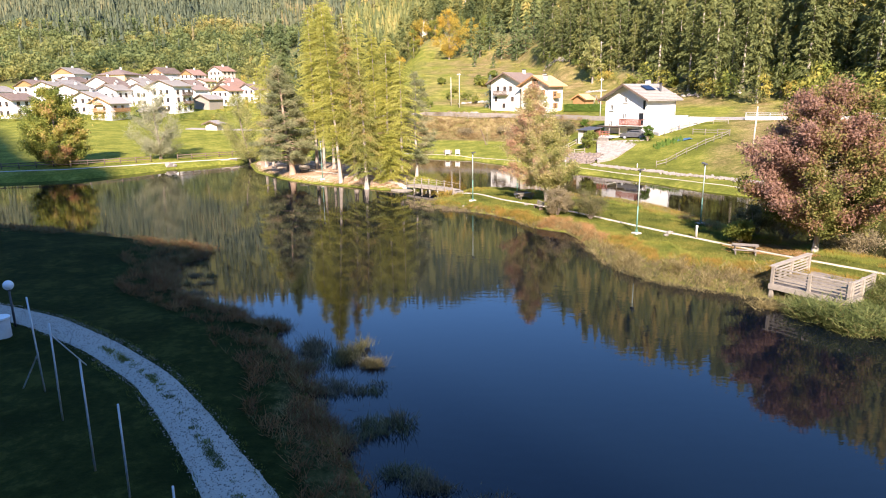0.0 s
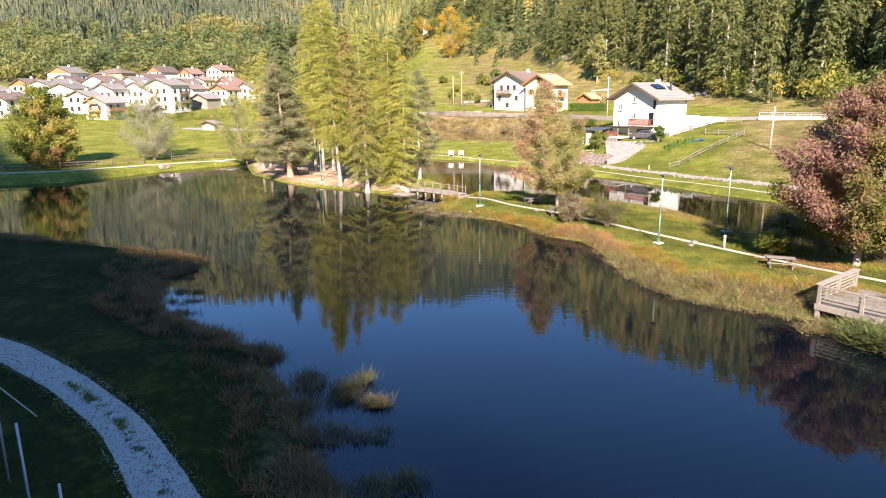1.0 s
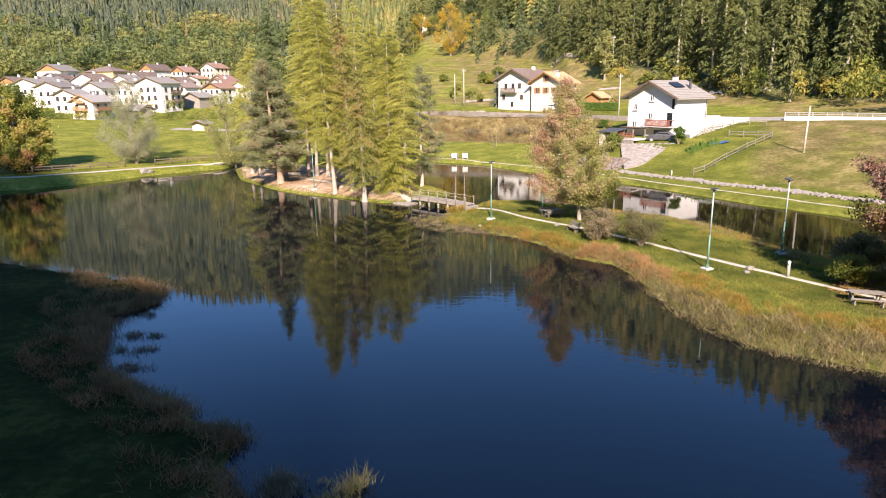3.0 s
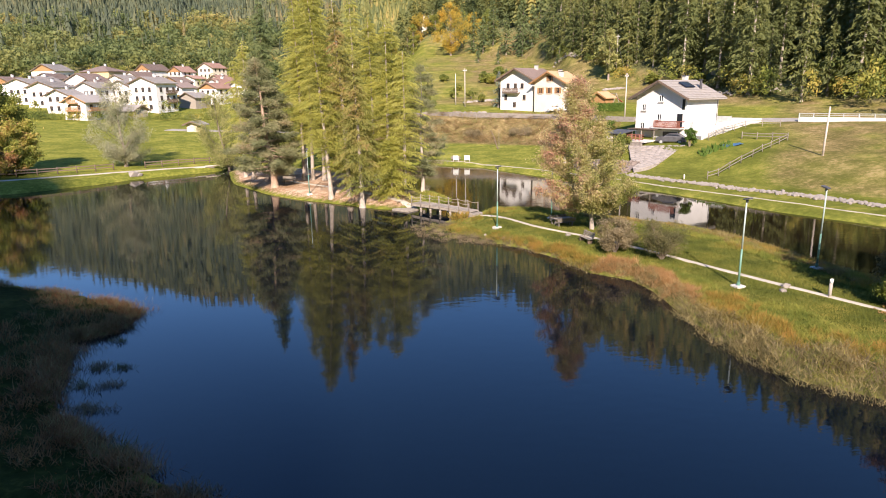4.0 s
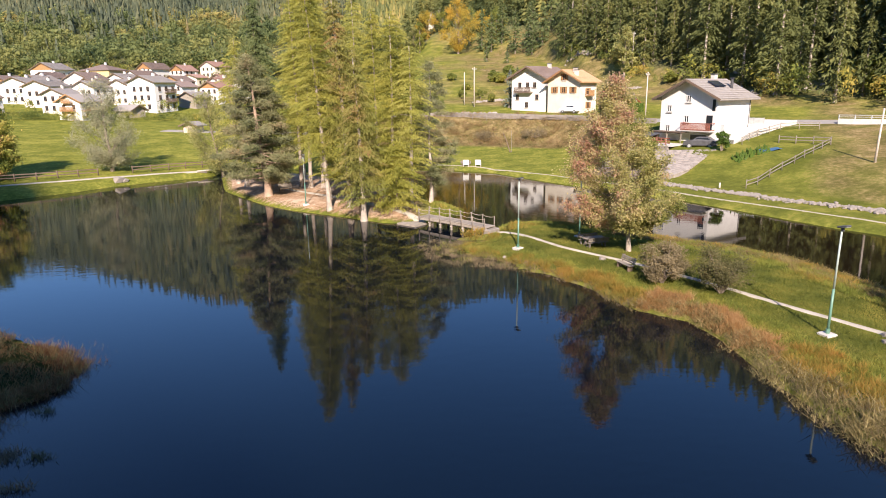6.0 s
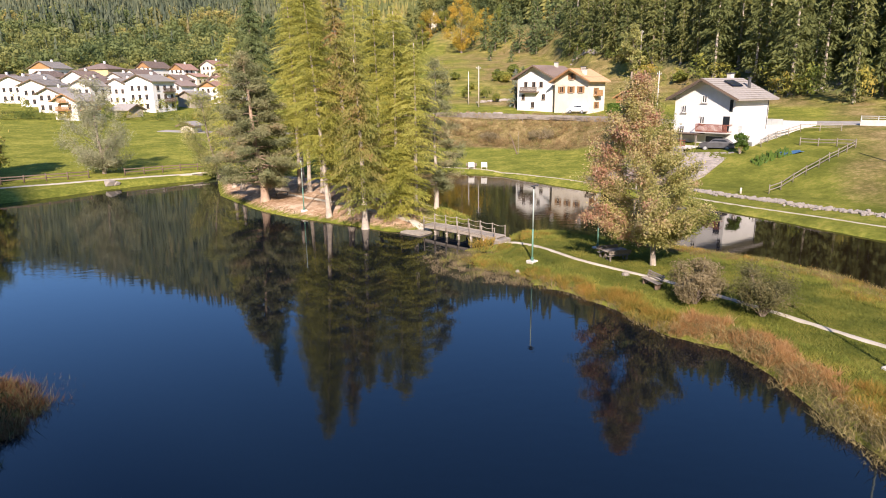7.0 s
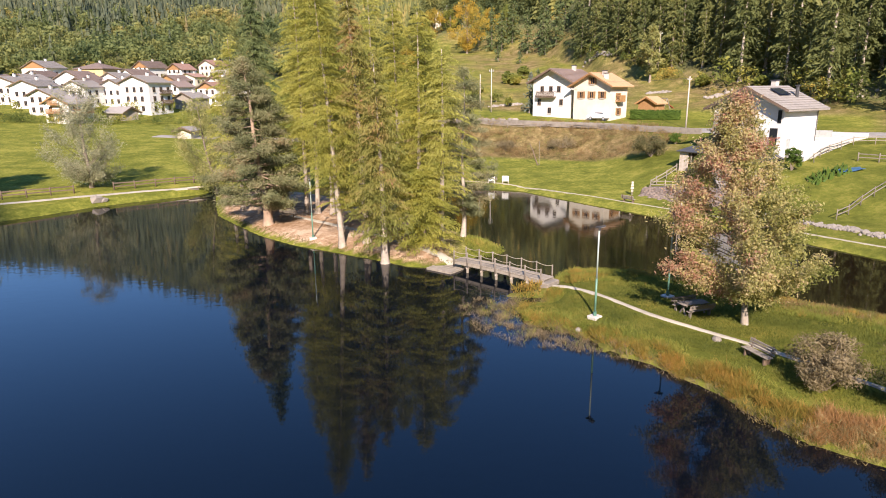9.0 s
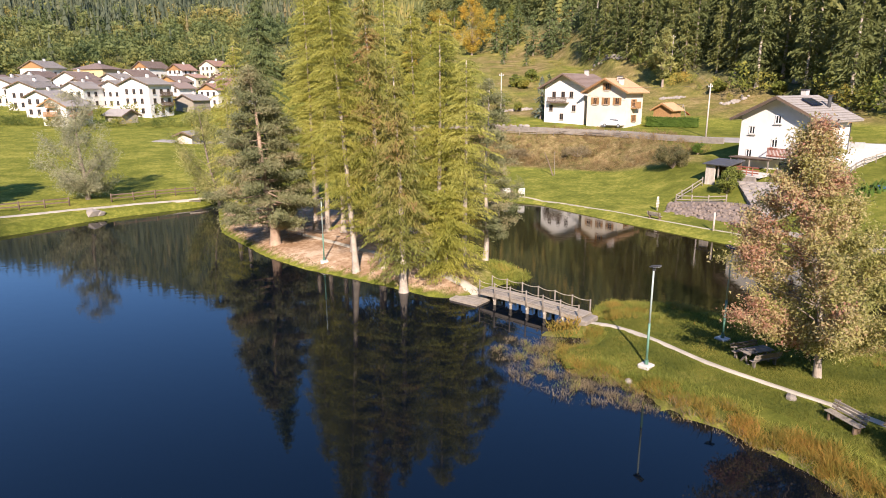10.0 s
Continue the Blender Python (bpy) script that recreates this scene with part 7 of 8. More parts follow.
part("frame", Geo().beam((-0.8, 0, 0), (0, 0, 2.2), 0.1, 0.1).beam((0.8, 0, 0), (0, 0, 2.2), 0.1, 0.1).beam((0, 0, 2.2), (0, 2.2, 2.2), 0.1, 0.1).beam((-0.8, 2.2, 0), (0, 2.2, 2.2), 0.1, 0.1).beam((0.8, 2.2, 0), (0, 2.2, 2.2), 0.1, 0.1), WOOD, t)
part("slide", Geo().beam((0.3, 1.0, 1.5), (2.4, 1.0, 0.2), 0.5, 0.06), RED_PAINT, t, "red slide")


def car(x, y, z, turn, paint, label):
    t = thing("car", x, y, z, turn, label, "car")
    prof = [(-2.1, 0.35), (-2.1, 0.8), (-1.9, 0.95), (-1.0, 1.02), (-0.45, 1.45), (1.0, 1.48), (1.75, 1.0), (2.05, 0.92), (2.1, 0.4)]
    pts = [(px, s * (0.82 if pz < 1.2 else 0.66), pz) for s in (-1, 1) for px, pz in prof]
    m = len(prof)
    part("body", Geo().face_set(pts, [tuple(range(m)), tuple(range(2 * m - 1, m - 1, -1))] + [(i, i + m, (i + 1) % m + m, (i + 1) % m) for i in range(m)]), paint, t)
    for s in (-1, 1):
        part("side_window", Geo().face_set([(-0.85, s * 0.80, 1.05), (1.45, s * 0.80, 1.05), (0.95, s * 0.70, 1.4), (-0.4, s * 0.70, 1.4)], [(0, 1, 2, 3)] if s < 0 else [(3, 2, 1, 0)]), GLASS, t)
        for wx in (-1.3, 1.3):
            w = part("wheel", Geo().tube([(wx, s * 0.66, 0.32), (wx, s * 0.85, 0.32)], [0.32, 0.32], 16), METAL_DARK, t)
            part("rim", Geo().tube([(wx, s * 0.84, 0.32), (wx, s * 0.865, 0.32)], [0.2, 0.2], 12), METAL_GREY, w)
    return t


car(30.4, 111.4, 3.62, -30, METAL_DARK, "dark grey car parked on the terrace before the garage")
car(20.6, 156.0, gz(20.6, 156) + 0.1, -40, WHITE_PAINT, "white car parked before the cream house")
rw_ = thing("road_wall", 0, 0, 0, 0, "low pale retaining wall along the lane's lower edge", "wall")
RW = [(-34, 165.2), (-6.5, 158.4), (7, 154), (18.4, 146.8), (30.8, 132.6)]
for (xa, ya), (xb, yb) in zip(RW, RW[1:]):
    part("wall", Geo().beam((xa, ya, gz(xa, ya) + 0.35), (xb, yb, gz(xb, yb) + 0.35), 0.35, 0.9, 0.02), STONE, rw_)
# rubble line above the pond path
rub = thing("rubble_bank", 0, 0, 0, 0, "line of loose grey and pale field stones above the pond path", "stones")
RL = np.array([(21.0, 99.0), (24.6, 94.0), (28.7, 87.6), (33.8, 80.6), (37.2, 75.6), (45, 66.5)])
sl = np.concatenate([[0], np.cumsum(np.hypot(*np.diff(RL, axis=0).T))])
for i in range(290):
    q = rs.uniform(0, sl[-1])
    x, y = np.interp(q, sl, RL[:, 0]) + rs.normal(0, 0.35), np.interp(q, sl, RL[:, 1]) + rs.normal(0, 0.35)
    s = rs.uniform(0.06, 0.19)
    part("stone", STONES[int(rs.integers(0, 8))], STONE, rub, at=pose(x, y, gz(x, y) + s * 0.3, 0, 0, rs.random() * 360) @ Matrix.Scale(s, 4))
cores = [(np.array([v.co[:] for v in m.vertices]), np.array([p.vertices[:] for p in m.polygons])) for m in STONES]
q = rs.uniform(0, sl[-1], 1100)
x, y = np.interp(q, sl, RL[:, 0]) + rs.normal(0, 0.28, 1100), np.interp(q, sl, RL[:, 1]) + rs.normal(0, 0.28, 1100)
v, f, tn = many(cores, x, y, ground(x, y) + 0.05, rs.uniform(0.10, 0.26, 1100), rs)
tagged(part("stone_packing", raw_mesh("stone_packing", v, f), STONE, rub), "small grey field stones packed between", kind="stuff")
# culvert where the channel leaves the lake
t = thing("culvert", -37.6, 116.6, 0, 38, "small stone culvert with timber edge at the channel mouth", "culvert")
part("side_wall", Geo().box(-2.6, -1.2, -0.5, 1.2, -0.8, 0.72, c=0.05), STONE, t)
part("side_wall", Geo().box(1.2, 2.2, -0.5, 1.2, -0.8, 0.72, c=0.05), STONE, t)
part("lintel", Geo().box(-2.6, 2.2, -0.6, -0.3, 0.72, 0.9, c=0.02), WOOD_PALE, t)

# ---------------------------------------------------------------- bushes
def bush(x, y, h, w, material, label, seed, leaf=0.09, per=150, clumps=26, loose=0.9):
    rng = np.random.default_rng(seed)
    t = thing("bush", x, y, gz(x, y), 0, label, "bush")
    cs = []
    for _ in range(clumps):
        d = units(rng, 1)[0] * rng.random() ** 0.4
        cs.append((d[0] * w * 0.4, d[1] * w * 0.4, h * 0.5 + d[2] * h * 0.38))
    g = Geo()
    for c in cs[::2]:
        g.tube([(0, 0, -0.1), (c[0] * 0.5, c[1] * 0.5, c[2] * 0.6), c], [0.05, 0.03, 0.01], 5, False)
    part("stem", g, BARK, t)
    v, f = clump_leaves(rng, cs, [w * 0.15 * (0.7 + 0.6 * rng.random()) for _ in cs], per, leaf, 0.8, 0.45, loose)
    part("leafage", raw_mesh("leafage", v, f), material, t)
    return t


bush(9.6, 60.2, 2.6, 3.2, SHRUB, "rounded shrub with pale seedy twigs by the path", 401, leaf=0.07, per=260, clumps=34)
bush(12.2, 58.3, 3.0, 3.6, DARK_SHRUB, "open dark olive shrub by the path", 402, leaf=0.06, per=230, clumps=44, loose=1.5)
bush(10.6, 61.2, 1.6, 2.2, SHRUB, "low shrub between the path and the pond", 403, leaf=0.06, per=160, clumps=16)
bush(21.0, 48.4, 1.7, 2.6, TALL_GRASS, "yellow-green bush beneath the red tree", 404, leaf=0.11, per=160, clumps=30)
bush(22.8, 50.2, 3.0, 3.6, DARK_SHRUB, "dark olive bush behind the yellow-green one", 413, leaf=0.1, per=170, clumps=30, loose=1.3)
bush(25.4, 50.4, 3.2, 4.2, SHRUB, "grey-green bush at the pond's edge", 405, leaf=0.09, per=160, clumps=30)
bush(28.6, 47.2, 2.6, 4.5, SHRUB, "tangled brown bush at the pond's edge", 406, leaf=0.09, per=150, clumps=30)
bush(22.6, 110.4, 3.4, 3.6, GREEN_BUSH, "rounded green bush beside the stone terrace", 407, leaf=0.14, per=120, clumps=24)
bush(31.4, 107.0, 3.0, 2.4, HEDGE, "green bush climbing at the terrace corner", 408, leaf=0.13, per=120, clumps=18)
bush(21.0, 124.0, 3.2, 5.0, DARK_SHRUB, "broad olive brown bush on the road bank", 409, leaf=0.13, per=170, clumps=34)
bush(25.5, 128.0, 1.6, 2.4, HEDGE, "small green bush in the house's shade", 412, leaf=0.12, per=90, clumps=14)
bush(3.0, 146.0, 1.8, 5.0, SHRUB, "dry brown scrub on the road bank", 410, leaf=0.14, per=90, clumps=22)
bush(12.0, 143.5, 1.6, 6.0, SHRUB, "dry scrub along the road bank", 411, leaf=0.14, per=90, clumps=22)
for i, (x, y, s) in enumerate(((6, 186, 2.2), (-8, 190, 2.0), (-1, 196, 2.4), (-6, 178, 1.6), (4, 196, 2.6))):
    bush(x, y, s, s * 1.5, GREEN_BUSH, "yellow-green garden bush by the meadow wall", 420 + i, leaf=0.2, per=60, clumps=16)

# ---------------------------------------------------------------- reeds and grasses
rg = np.random.default_rng(21)


def sward(name, x, y, tall, width, material, label, lean=0.25, low=0.0, short=None, wild=0.35):
    z = np.maximum(ground(x, y), -0.35) + low
    v, f = blades(rg, x, y, z, tall, width, lean, (0.4 if np.max(tall) > 0.2 else 1.0) if short is None else short, wild)
    return single(name, raw_mesh(name, v, f), material, label, "reeds" if np.max(tall) > 0.4 else "grass", kind="stuff")


def south_rim(x, y):
    """Signed distance from the spit's lake-side shore (positive on land), and far away elsewhere."""
    line = SPIT[4:22]
    d = to_line(x, y, line)
    return np.where(within(x, y, SPIT), d, -d)


# bands along the spit's lake shore: mauve stems at the drowned tip, gold, pink, then pale reeds towards the deck
x, y = scatter(rg, 3600000, (-6, 24, 35, 77), lambda x, y: (np.abs(south_rim(x, y) - 2.3) < 3.2) * 1.0)
d = south_rim(x, y)
yy = y + 1.8 * speckle(x, y, 1.8, 91) + 0.8 * speckle(x, y, 0.5, 92)
dd = d + 0.45 * speckle(x, y, 1.1, 93) + 0.2 * speckle(x, y, 0.35, 94)
thick = np.clip(0.55 + 1.0 * speckle(x, y, 0.5, 95), 0.04, 1)
clear = (to_line(x, y, PATH_SPIT) > 0.8) & (np.hypot(x - 2.1, y - 68.85) > 0.9) & (np.hypot(x - 14.5, y - 52.05) > 0.9)
edge = 2.6 - 1.6 * ease(x, -0.5, 2.6)
belt = 0.9 + 1.5 * ease(-y, -48.0, -41.5)
dice = rg.random(len(x))
tip, gold, pink, pale = yy > 64.2, (yy <= 64.2) & (yy > 59.0), (yy <= 59.0) & (yy > 49.5), yy <= 49.5
lift = 0.85 + 0.35 * speckle(x, y, 0.8, 96) + 0.3 * speckle(x, y, 0.3, 99)
thick = thick * np.clip(0.35 + 0.55 * dd, 0.12, 1)
dice = np.where(dice > 0.7, 1 - (1 - dice) / np.clip(0.45 + 0.5 * dd, 0.2, 1), dice)
for pick, tall, material, label, tilt in (
        (tip & (y < 73.6) & (to_line(x, y, PATH_SPIT) > 1.8) & clear & (dd > -0.5) & (dd < edge) & (dice < 0.36 * thick), 0.36, REED_MAUVE, "sparse mauve-grey stems in the shallows at the spit's tip", 0.3),
        (tip & (y < 73.6) & (dd > 0.2) & (dd < 2.3) & (dice > 0.94) & (speckle(x, y, 0.8, 97) > 0.1), 0.42, TALL_GRASS, "green tufts among the stems at the spit's tip", 0.3),
        (tip & clear & (dd > edge - 0.2) & (dd < edge + 1.0) & (dice < 0.40 * thick), 0.40, TALL_GRASS, "long yellow-green grass behind the spit's tip", 0.22),
        (tip & clear & (dd > edge - 0.4) & (dd < edge + 0.7) & (dice > 0.84), 0.40, REED_GOLD, "golden sedge behind the spit's tip", 0.3),
        (gold & (dd > -0.1) & (dd < 1.25) & (dice < 0.72 * thick), 0.48, REED_GOLD, "golden and rusty sedge along the spit's lake edge", 0.35),
        (gold & (dd > -0.6) & (dd < 0.25) & (dice > 0.86), 0.36, REED_MAUVE, "mauve stems in front of the golden sedge", 0.3),
        (gold & (dd > 0.9) & (dd < 1.8) & (dice > 0.80), 0.32, TALL_GRASS, "yellow-green grass behind the golden sedge", 0.3),
        (pink & (dd > 0.1) & (dd < 1.75) & (dice < 0.56 * thick), 0.56, REED_PINK, "pinkish orange grass behind the reeds", 0.2),
        (pink & (dd > -0.5) & (dd < 0.8) & (dice > 0.72), 0.66, REED_TAN, "pale upright reeds before the pinkish grass", 0.12),
        (pink & clear & (dd > 1.4) & (dd < 2.8) & (dice > 0.82), 0.26, TALL_GRASS, "green grass between the reeds and the turf", 0.35),
        (pale & (np.hypot((x - 20.5) / 4.6, (y - 35.0) / 3.2) > 1) & (dd > -0.6) & (dd < belt) & (dice < 0.50 * thick * np.clip(0.6 + 1.3 * speckle(x, y, 0.45, 101), 0.1, 1.3)), 0.82, REED_TAN, "pale dry reeds along the spit's lake edge", 0.26),
        (pale & (dd > -0.6) & (dd < belt) & (dice > 0.93), 0.50, REED_MAUVE, "grey stems among the pale reeds", 0.2),
        (pale & clear & (dd > belt - 0.4) & (dd < belt + 2.2) & (dice > 0.45) & (dice < 0.45 + 0.40 * thick) & (speckle(x, y, 1.6, 98) > -0.6), 0.44, REED_GOLD, "rusty golden grass behind the pale reeds", 0.3),
        # dark blades put in for the shaded gaps low between the reeds
        (pale & (dd > -0.7) & (dd < 0.5) & (dice > 0.60) & (dice < 0.66), 0.42, DARK_SHRUB, "dark brown stalks added for the shaded gaps at the foot of the reeds", 0.3),
        (pale & (dd > -0.2) & (dd < belt + 0.4) & (dice > 0.50) & (dice < 0.56) & (speckle(x, y, 0.7, 102) > 0.3), 0.70, TALL_GRASS, "pale green clumps among the dry reeds", 0.3),
        (pale & clear & (dd > belt + 0.6) & (dd < 5.2) & (dice > 0.78), 0.26, TALL_GRASS, "yellow-green grass behind the rusty grass", 0.35)):
    sward("reeds" if tall > 0.6 else "sedge", x[pick], y[pick], tall * lift[pick], 0.010, material, label, tilt, short=0.26 if tall > 0.6 else 0.6, wild=0.9 if tall > 0.6 else 0.5)
# rim of the pond side
def north_rim(x, y):
    d = to_line(x, y, SPIT[22:33])
    return np.where(within(x, y, SPIT), d, -d)


keep = lambda x, y: ((north_rim(x, y) > -0.2 + 0.3 * speckle(x, y, 1.4, 3)) & (north_rim(x, y) < np.where(y < 66, 3.0, 1.2) + 1.0 * ripple(x, y, 3, 8))) * np.clip(0.5 + 0.9 * speckle(x, y, 0.9, 31), 0.05, 1)
x, y = scatter(rg, 420000, (1, 40, 30, 81), keep)
lift = 0.7 + 0.5 * speckle(x, y, 1.5, 9)
brown = (y < 67) & (speckle(x, y, 1.3, 33) > -0.35)
sward("sedge", x[brown], y[brown], 0.5 * lift[brown], 0.008, REED_TAN, "brown-grey dry growth along the pond side of the spit", 0.4)
sward("sedge", x[~brown], y[~brown], 0.38 * lift[~brown], 0.009, REED_GOLD, "golden sedge along the pond side of the spit", 0.4)
# long bright grass between the path and the pond
keep = lambda x, y: (within(x, y, SPIT) & (north_rim(x, y) > 0.5) & (north_rim(x, y) < 4.4) & (to_line(x, y, PATH_SPIT) > 0.9)) * np.clip(0.55 + 0.9 * speckle(x, y, 1.0, 77), 0.05, 1)
x, y = scatter(rg, 800000, (-1, 40, 30, 81), keep)
sward("long_grass", x, y, 0.24 + 0.1 * speckle(x, y, 0.7, 78), 0.012, TALL_GRASS, "long yellow-green grass between path and pond", 0.4, short=0.8)
dry = speckle(x, y, 1.3, 79) + 0.4 * speckle(x, y, 0.4, 80) > 0.42
sward("long_grass", x[dry], y[dry] + 0.05, 0.36, 0.013, REED_GOLD, "rusty seeding grass in patches between path and pond", 0.4, short=0.7)
# wide tangle of brown stalks between the shrubs and the pond
keep = lambda x, y: (within(x, y, SPIT) & (north_rim(x, y) > 0.2) & (north_rim(x, y) < 3.4 + 0.8 * speckle(x, y, 2.0, 73)) & (to_line(x, y, PATH_SPIT) > 3.4 + 0.8 * speckle(x, y, 1.4, 71))) * np.clip(0.35 + 0.8 * speckle(x, y, 0.7, 72), 0, 1)
x, y = scatter(rg, 300000, (10, 27, 46, 74), keep)
kind_of = rg.random(len(x)) < 0.65
sward("sedge", x[kind_of], y[kind_of], 0.32, 0.008, REED_TAN, "brown-grey tangle of dry stalks by the pond", 0.4)
sward("sedge", x[~kind_of], y[~kind_of], 0.27, 0.008, REED_RUST, "rusty stalks in the tangle by the pond", 0.4)
# fresh green reeds about the viewing deck
keep = lambda x, y: (np.hypot((x - 21.6) / 4.6, (y - 34.0) / 2.6) < 0.95 + 0.3 * speckle(x, y, 1.2, 3)) * np.clip(0.6 + 0.7 * speckle(x, y, 0.8, 5), 0.1, 1) * (1 - 0.96 * (((x - 17.95) * 0.66 + (y - 37.5) * -0.75 > 0) & ((x - 17.95) * 0.66 + (y - 37.5) * -0.75 < 4.2) & ((x - 17.95) * 0.75 + (y - 37.5) * 0.66 > 0)))
x, y = scatter(rg, 230000, (15, 28, 30, 39), keep)
pale = rg.random(len(x)) < 0.15
sward("reeds", x[~pale], y[~pale], 1.15 + 0.5 * speckle(x, y, 0.7, 3)[~pale], 0.022, REED_GREEN, "fresh green reeds in front of the viewing deck", 0.35, low=0.1, short=0.24, wild=1.3)
sward("reeds", x[pale], y[pale], 0.9 + 0.3 * speckle(x, y, 0.7, 3)[pale], 0.012, REED_TAN, "pale feathery reed stems before the viewing deck", 0.35, low=0.15, short=0.35, wild=1.0)
x, y = 17.3 + rg.normal(0, 0.42, 900), 35.9 + rg.normal(0, 0.28, 900)
sward("reed_tuft", x, y, 0.75, 0.016, REED_TAN, "pale arching reed tuft in the water beside the deck", 0.4, low=0.1, short=0.4, wild=1.1)
# dry leaves shed under the red tree
keep = lambda x, y: np.clip(1.25 - np.hypot((x - 23.2) / 3.2, (y - 46.6) / 2.4) + 0.4 * speckle(x, y, 0.9, 81), 0, 0.9) * (to_line(x, y, PATH_SPIT) > 0.3)
x, y = scatter(rg, 60000, (18, 28, 42, 51), keep)
sward("leaf_litter", x, y, 0.035, 0.035, REED_PINK, "dry tan leaves lying on the grass under the red tree", 2.2, low=0.05)
# island rim and bridge-head tuft
keep = lambda x, y: np.where(within(x, y, ISLAND), (to_line(x, y, ISLAND, True) < 0.9 + 0.3 * ripple(x, y, 2, 1)) * 1.0, 0)
x, y = scatter(rg, 60000, (-36, -2, 79, 118), keep)
sward("bank_grass", x, y, 0.22, 0.02, GRASS_BLADES, "short green grass on the islet's rim", 0.4)
keep = lambda x, y: (np.hypot((x + 3.2) / 1.6, (y - 86.0) / 2.6) < 1) * 1.0
x, y = scatter(rg, 9000, (-6, 0, 82, 90), keep)
sward("bank_grass", x, y, 0.5, 0.025, TALL_GRASS, "lush yellow-green grass beside the footbridge", 0.3)
keep = lambda x, y: (np.hypot((x + 1.0) / 1.2, y - 74.4) < 0.75) * 1.0
x, y = scatter(rg, 2500, (-3, 1, 73, 77), keep)
sward("sedge", x, y, 0.7, 0.025, REED_GOLD, "golden sedge tuft under the footbridge", 0.3)
# near bank: dark rusty sedge, and tufts standing in the water
def near_rim(x, y):
    d = to_line(x, y, NEAR_SHORE)
    return np.where(within(x, y, NEAR_SHORE + [(200, -100), (-200, -100)]), d, -d)


keep = lambda x, y: ((near_rim(x, y) > -0.3 + 0.5 * ripple(x, y, 2.2, 4)) & (near_rim(x, y) < 2.4 + 1.6 * ripple(x, y, 4, 6)) & (speckle(x, y, 1.7, 9) > -0.45)) * np.clip(0.6 + 1.2 * speckle(x, y, 0.8, 104), 0.05, 1)
x, y = scatter(rg, 480000, (-50, 1, 17, 66), keep)
rust = rg.random(len(x)) < np.where(y > 42, 0.45, 0.9)
sward("sedge", x[rust], y[rust], 0.36 + 0.3 * speckle(x, y, 0.8, 104)[rust], 0.012, REED_RUST, "rusty brown sedge along the shaded bank", 0.3, short=0.6, wild=0.7)
sward("reeds", x[~rust], y[~rust], 0.40, 0.010, DARK_SHRUB, "dark olive sedge along the shaded bank", 0.25, short=0.6, wild=0.6)
# hummocks of rusty sedge standing out from the shaded bank into the water
line = np.array(NEAR_SHORE[6:23], float)
run = np.concatenate([[0], np.cumsum(np.hypot(*np.diff(line, axis=0).T))])
hx, hy, hh = [], [], []
for i in range(95):
    q = rg.uniform(0, run[-1])
    cx, cy = np.interp(q, run, line[:, 0]), np.interp(q, run, line[:, 1])
    out, rad = abs(rg.normal(0, 1.0)) - 0.5, rg.uniform(0.3, 0.85)
    n = int(620 * rad * rad)
    hx.append(cx + out * 0.62 + rg.normal(0, rad * 0.55, n)), hy.append(cy + out * 0.55 + rg.normal(0, rad * 0.4, n)), hh.append(np.full(n, rg.uniform(0.3, 0.62)))
hx, hy, hh = np.concatenate(hx), np.concatenate(hy), np.concatenate(hh)
k = rg.random(len(hx)) < 0.7
sward("sedge", hx[k], hy[k], hh[k], 0.012, REED_RUST, "hummocks of rusty sedge at the shaded water's edge", 0.4, short=0.6, wild=0.8)
sward("sedge", hx[~k], hy[~k], hh[~k] * 1.1, 0.009, REED_TAN, "dry stems among the rusty hummocks", 0.3, short=0.8)
TUFTS = ((-3.6, 28.7, 0.75, 0.45), (-5.4, 29.4, 1.2, 0.8), (-6.6, 30.6, 1.1, 0.8), (-4.6, 30.6, 0.8, 0.8), (-4.2, 26.2, 1.0, 0.5), (-3.2, 26.0, 0.7, 0.35), (-5.2, 26.6, 0.8, 0.5), (-2.6, 23.3, 0.9, 0.6), (-1.9, 23.8, 0.6, 0.7), (-3.2, 23.0, 0.9, 0.6), (-0.6, 19.7, 1.0, 0.5), (-1.6, 20.4, 0.9, 0.5),
         (-17.2, 43.1, 0.8, 0.4), (-16.0, 43.0, 0.6, 0.35), (-15.9, 41.1, 0.7, 0.4), (-17.0, 41.2, 0.6, 0.45), (-15.4, 39.4, 0.9, 0.4), (-18.9, 49.6, 0.8, 0.5), (-14.5, 36.8, 1.0, 0.7), (-13.0, 36.2, 0.9, 0.7), (-9.6, 33.9, 0.9, 0.7), (-17.8, 46.2, 0.5, 0.4), (0.6, 18.6, 1.2, 0.4))
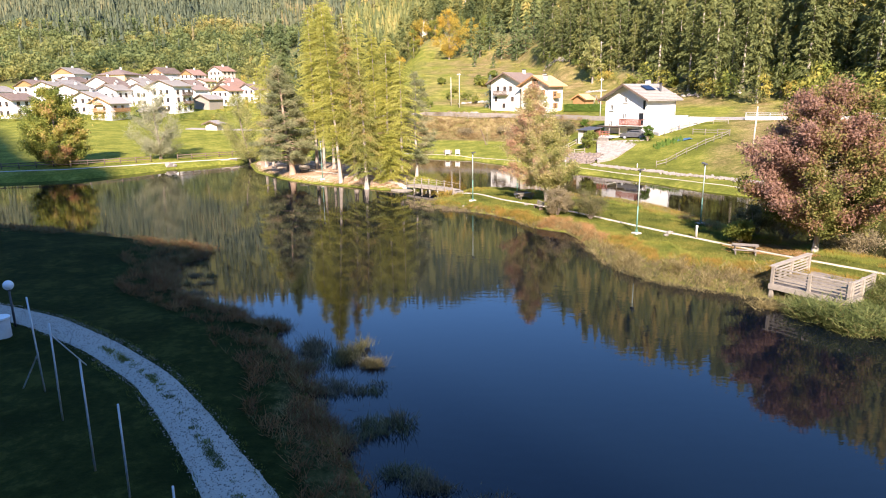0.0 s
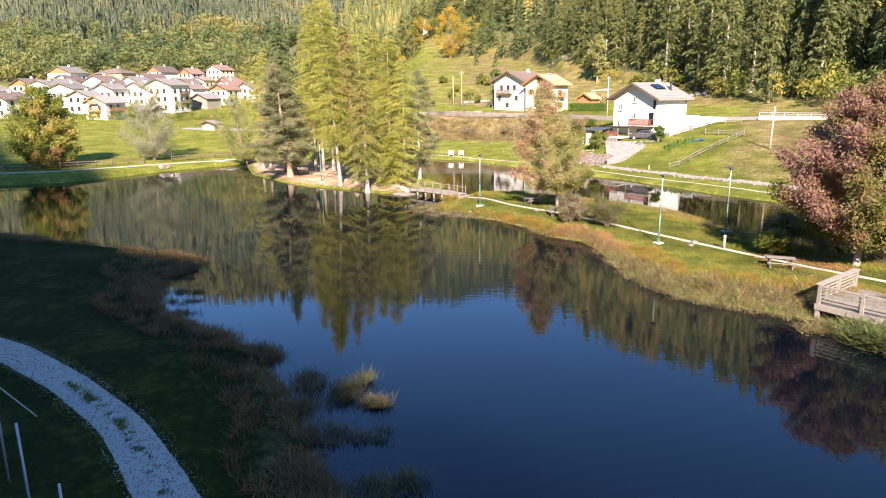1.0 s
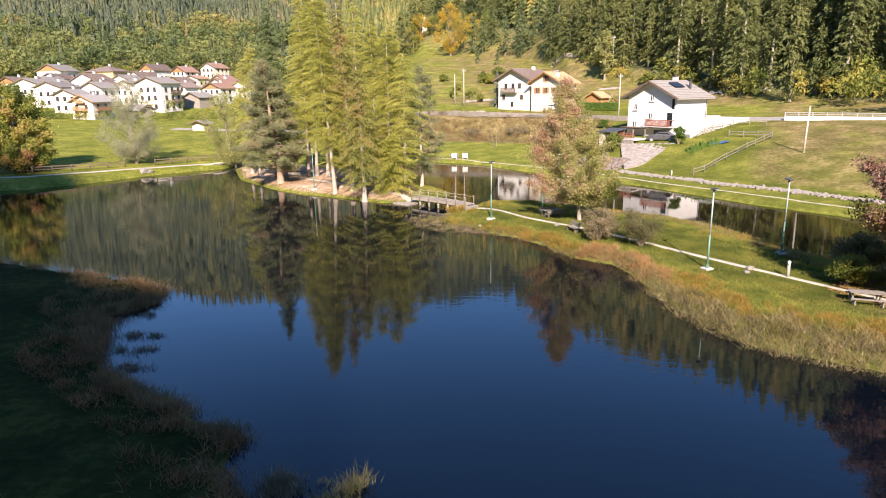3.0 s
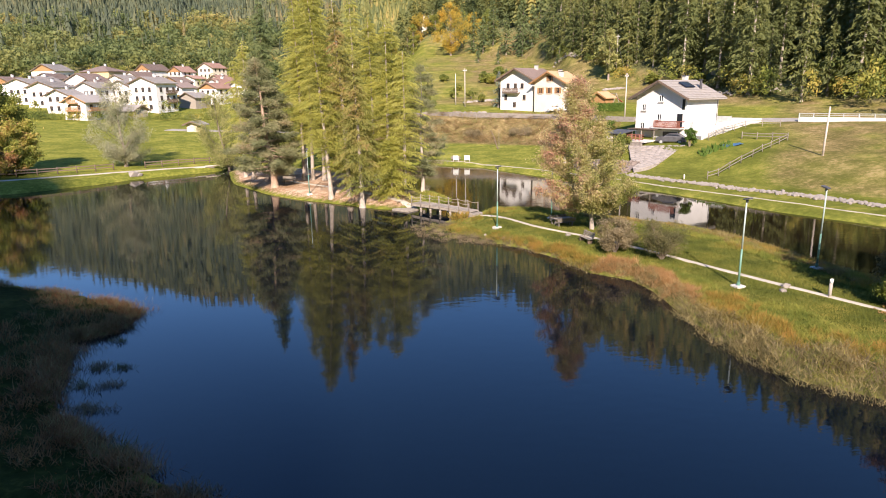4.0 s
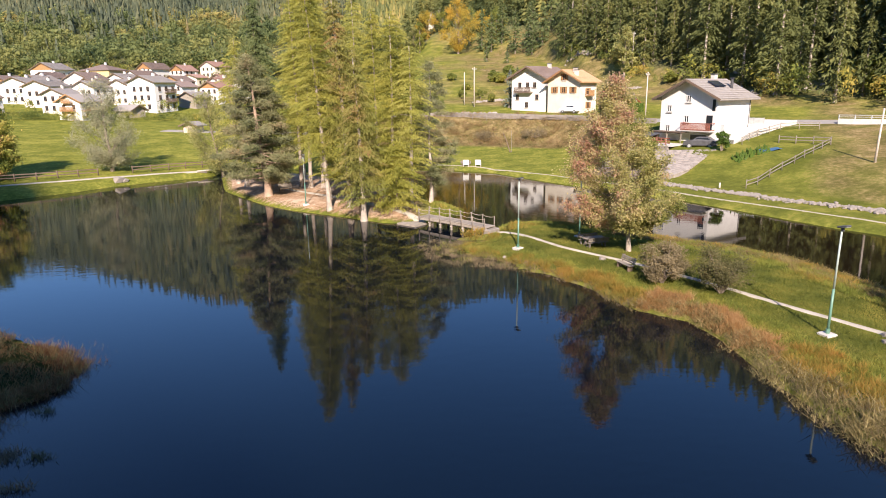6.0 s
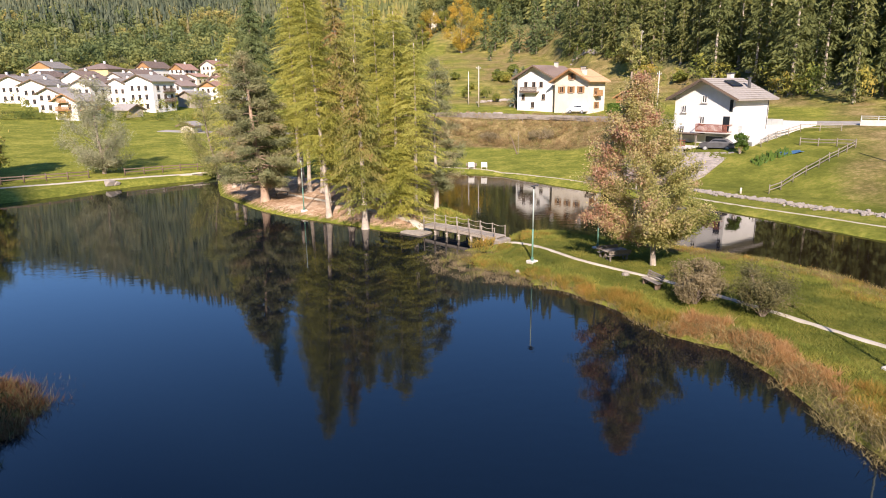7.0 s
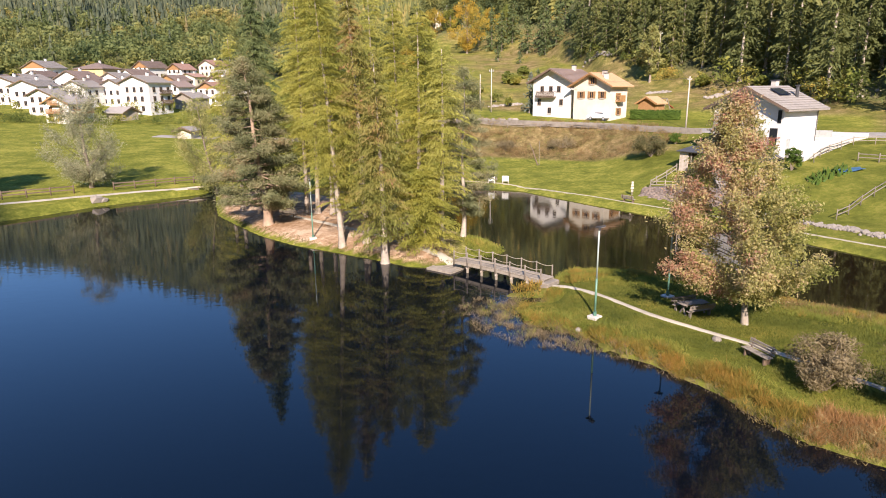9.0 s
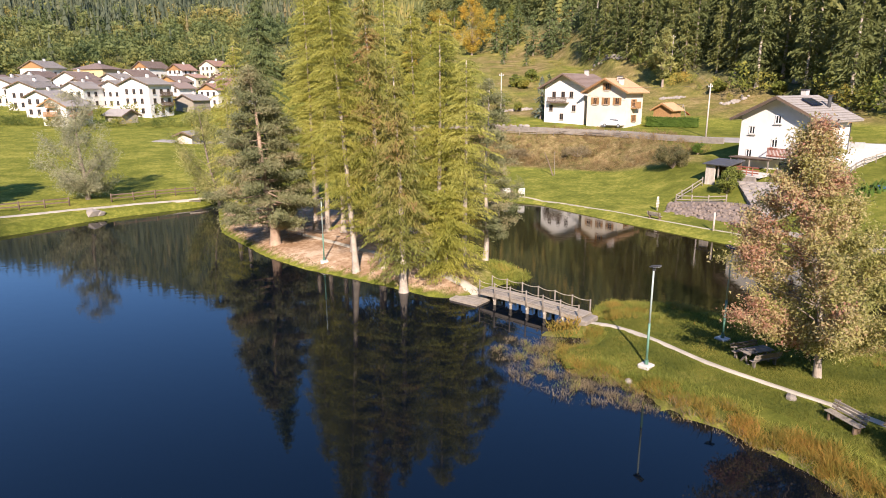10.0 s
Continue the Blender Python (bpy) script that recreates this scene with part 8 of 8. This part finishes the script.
for i, (tx, ty, tr, th) in enumerate(TUFTS):
    n = int((3800 if i == 0 else 900) * tr * tr)
    heads = rg.normal(0, (0.14 if i == 0 else 0.34) * tr, (9, 2)) * (1.25, 0.8)
    pick = rg.integers(0, 9, n)
    x, y = tx + heads[pick, 0] + rg.normal(0, 0.22 * tr, n), ty + heads[pick, 1] + rg.normal(0, 0.16 * tr, n)
    v, f = blades(rg, x, y, np.full(n, -0.12), (th * 0.7 + 0.12) * (0.55 + 0.6 * rg.random(9))[pick], 0.010, 0.4 if i == 0 else 0.3, 0.45, 0.9 if i == 0 else 0.45)
    single("reed_tuft", raw_mesh("reed_tuft", v, f), (REED_TAN if i == 0 else (REED_MAUVE, DARK_SHRUB)[i % 2]), "straw-coloured grass tuft standing in the shallow water" if i == 0 else "thin reed tuft standing in the shallow water", "reeds", "reed tufts in the shallows", kind="stuff")
# short turf on the spit and the far bank
keep = lambda x, y: (within(x, y, SPIT) & (south_rim(x, y) > 2.2) & (to_line(x, y, PATH_SPIT) > 0.42)) * 1.0
x, y = scatter(rg, 420000, (-4, 30, 38, 80), keep)
sward("turf", x, y, 0.10, 0.011, GRASS_BLADES, "short green turf on the spit", 0.6)
# grass growing in the middle of the gravel track
keep = lambda x, y: np.clip(1.3 - to_line(x, y, GRAVEL_PATH) / 0.2, 0, 1) * np.clip(0.15 + 0.7 * speckle(x, y, 1.3, 51) + 0.9 * speckle(x, y, 0.25, 52), 0, 1)
x, y = scatter(rg, 300000, (-16, -4, 17, 30), keep)
sward("turf", x, y, 0.09, 0.010, GRASS_BLADES, "grass strip in the middle of the gravel track", 0.6, low=0.04)
# grass creeping over the track's edges, and loose stones on it
keep = lambda x, y: (np.abs(to_line(x, y, GRAVEL_PATH) - 0.95) < 0.22) * np.clip(0.35 + 0.9 * speckle(x, y, 0.5, 6), 0, 1)
x, y = scatter(rg, 110000, (-26, -3, 15, 36), keep)
sward("turf", x, y, 0.07, 0.009, GRASS_BLADES, "grass creeping over the gravel track's edges", 0.6, low=0.02)
keep = lambda x, y: (to_line(x, y, GRAVEL_PATH) < 0.95) * 1.0
x, y = scatter(rg, 40000, (-26, -3, 15, 36), keep)
n = len(x)
u, w = units(rg, n) * (1, 1, 0.3), units(rg, n)
k = rg.uniform(0.018, 0.05, n)[:, None]
c = np.stack([x, y, ground(x, y) + 0.055], 1)
side = np.stack([-u[:, 1], u[:, 0], np.zeros(n)], 1)
V = np.stack([c + u * k, c + side * k * 0.7, c - u * k, c - side * k * 0.7, c + np.array([0, 0, 1]) * k * 0.7], 1).reshape(-1, 3)
F = (np.array([[0, 1, 4], [1, 2, 4], [2, 3, 4], [3, 0, 4]])[None] + (np.arange(n) * 5)[:, None, None]).reshape(-1, 3)
single("gravel_stones", raw_mesh("gravel_stones", V, F), STONE, "loose pale stones on the gravel track", "gravel", kind="stuff")
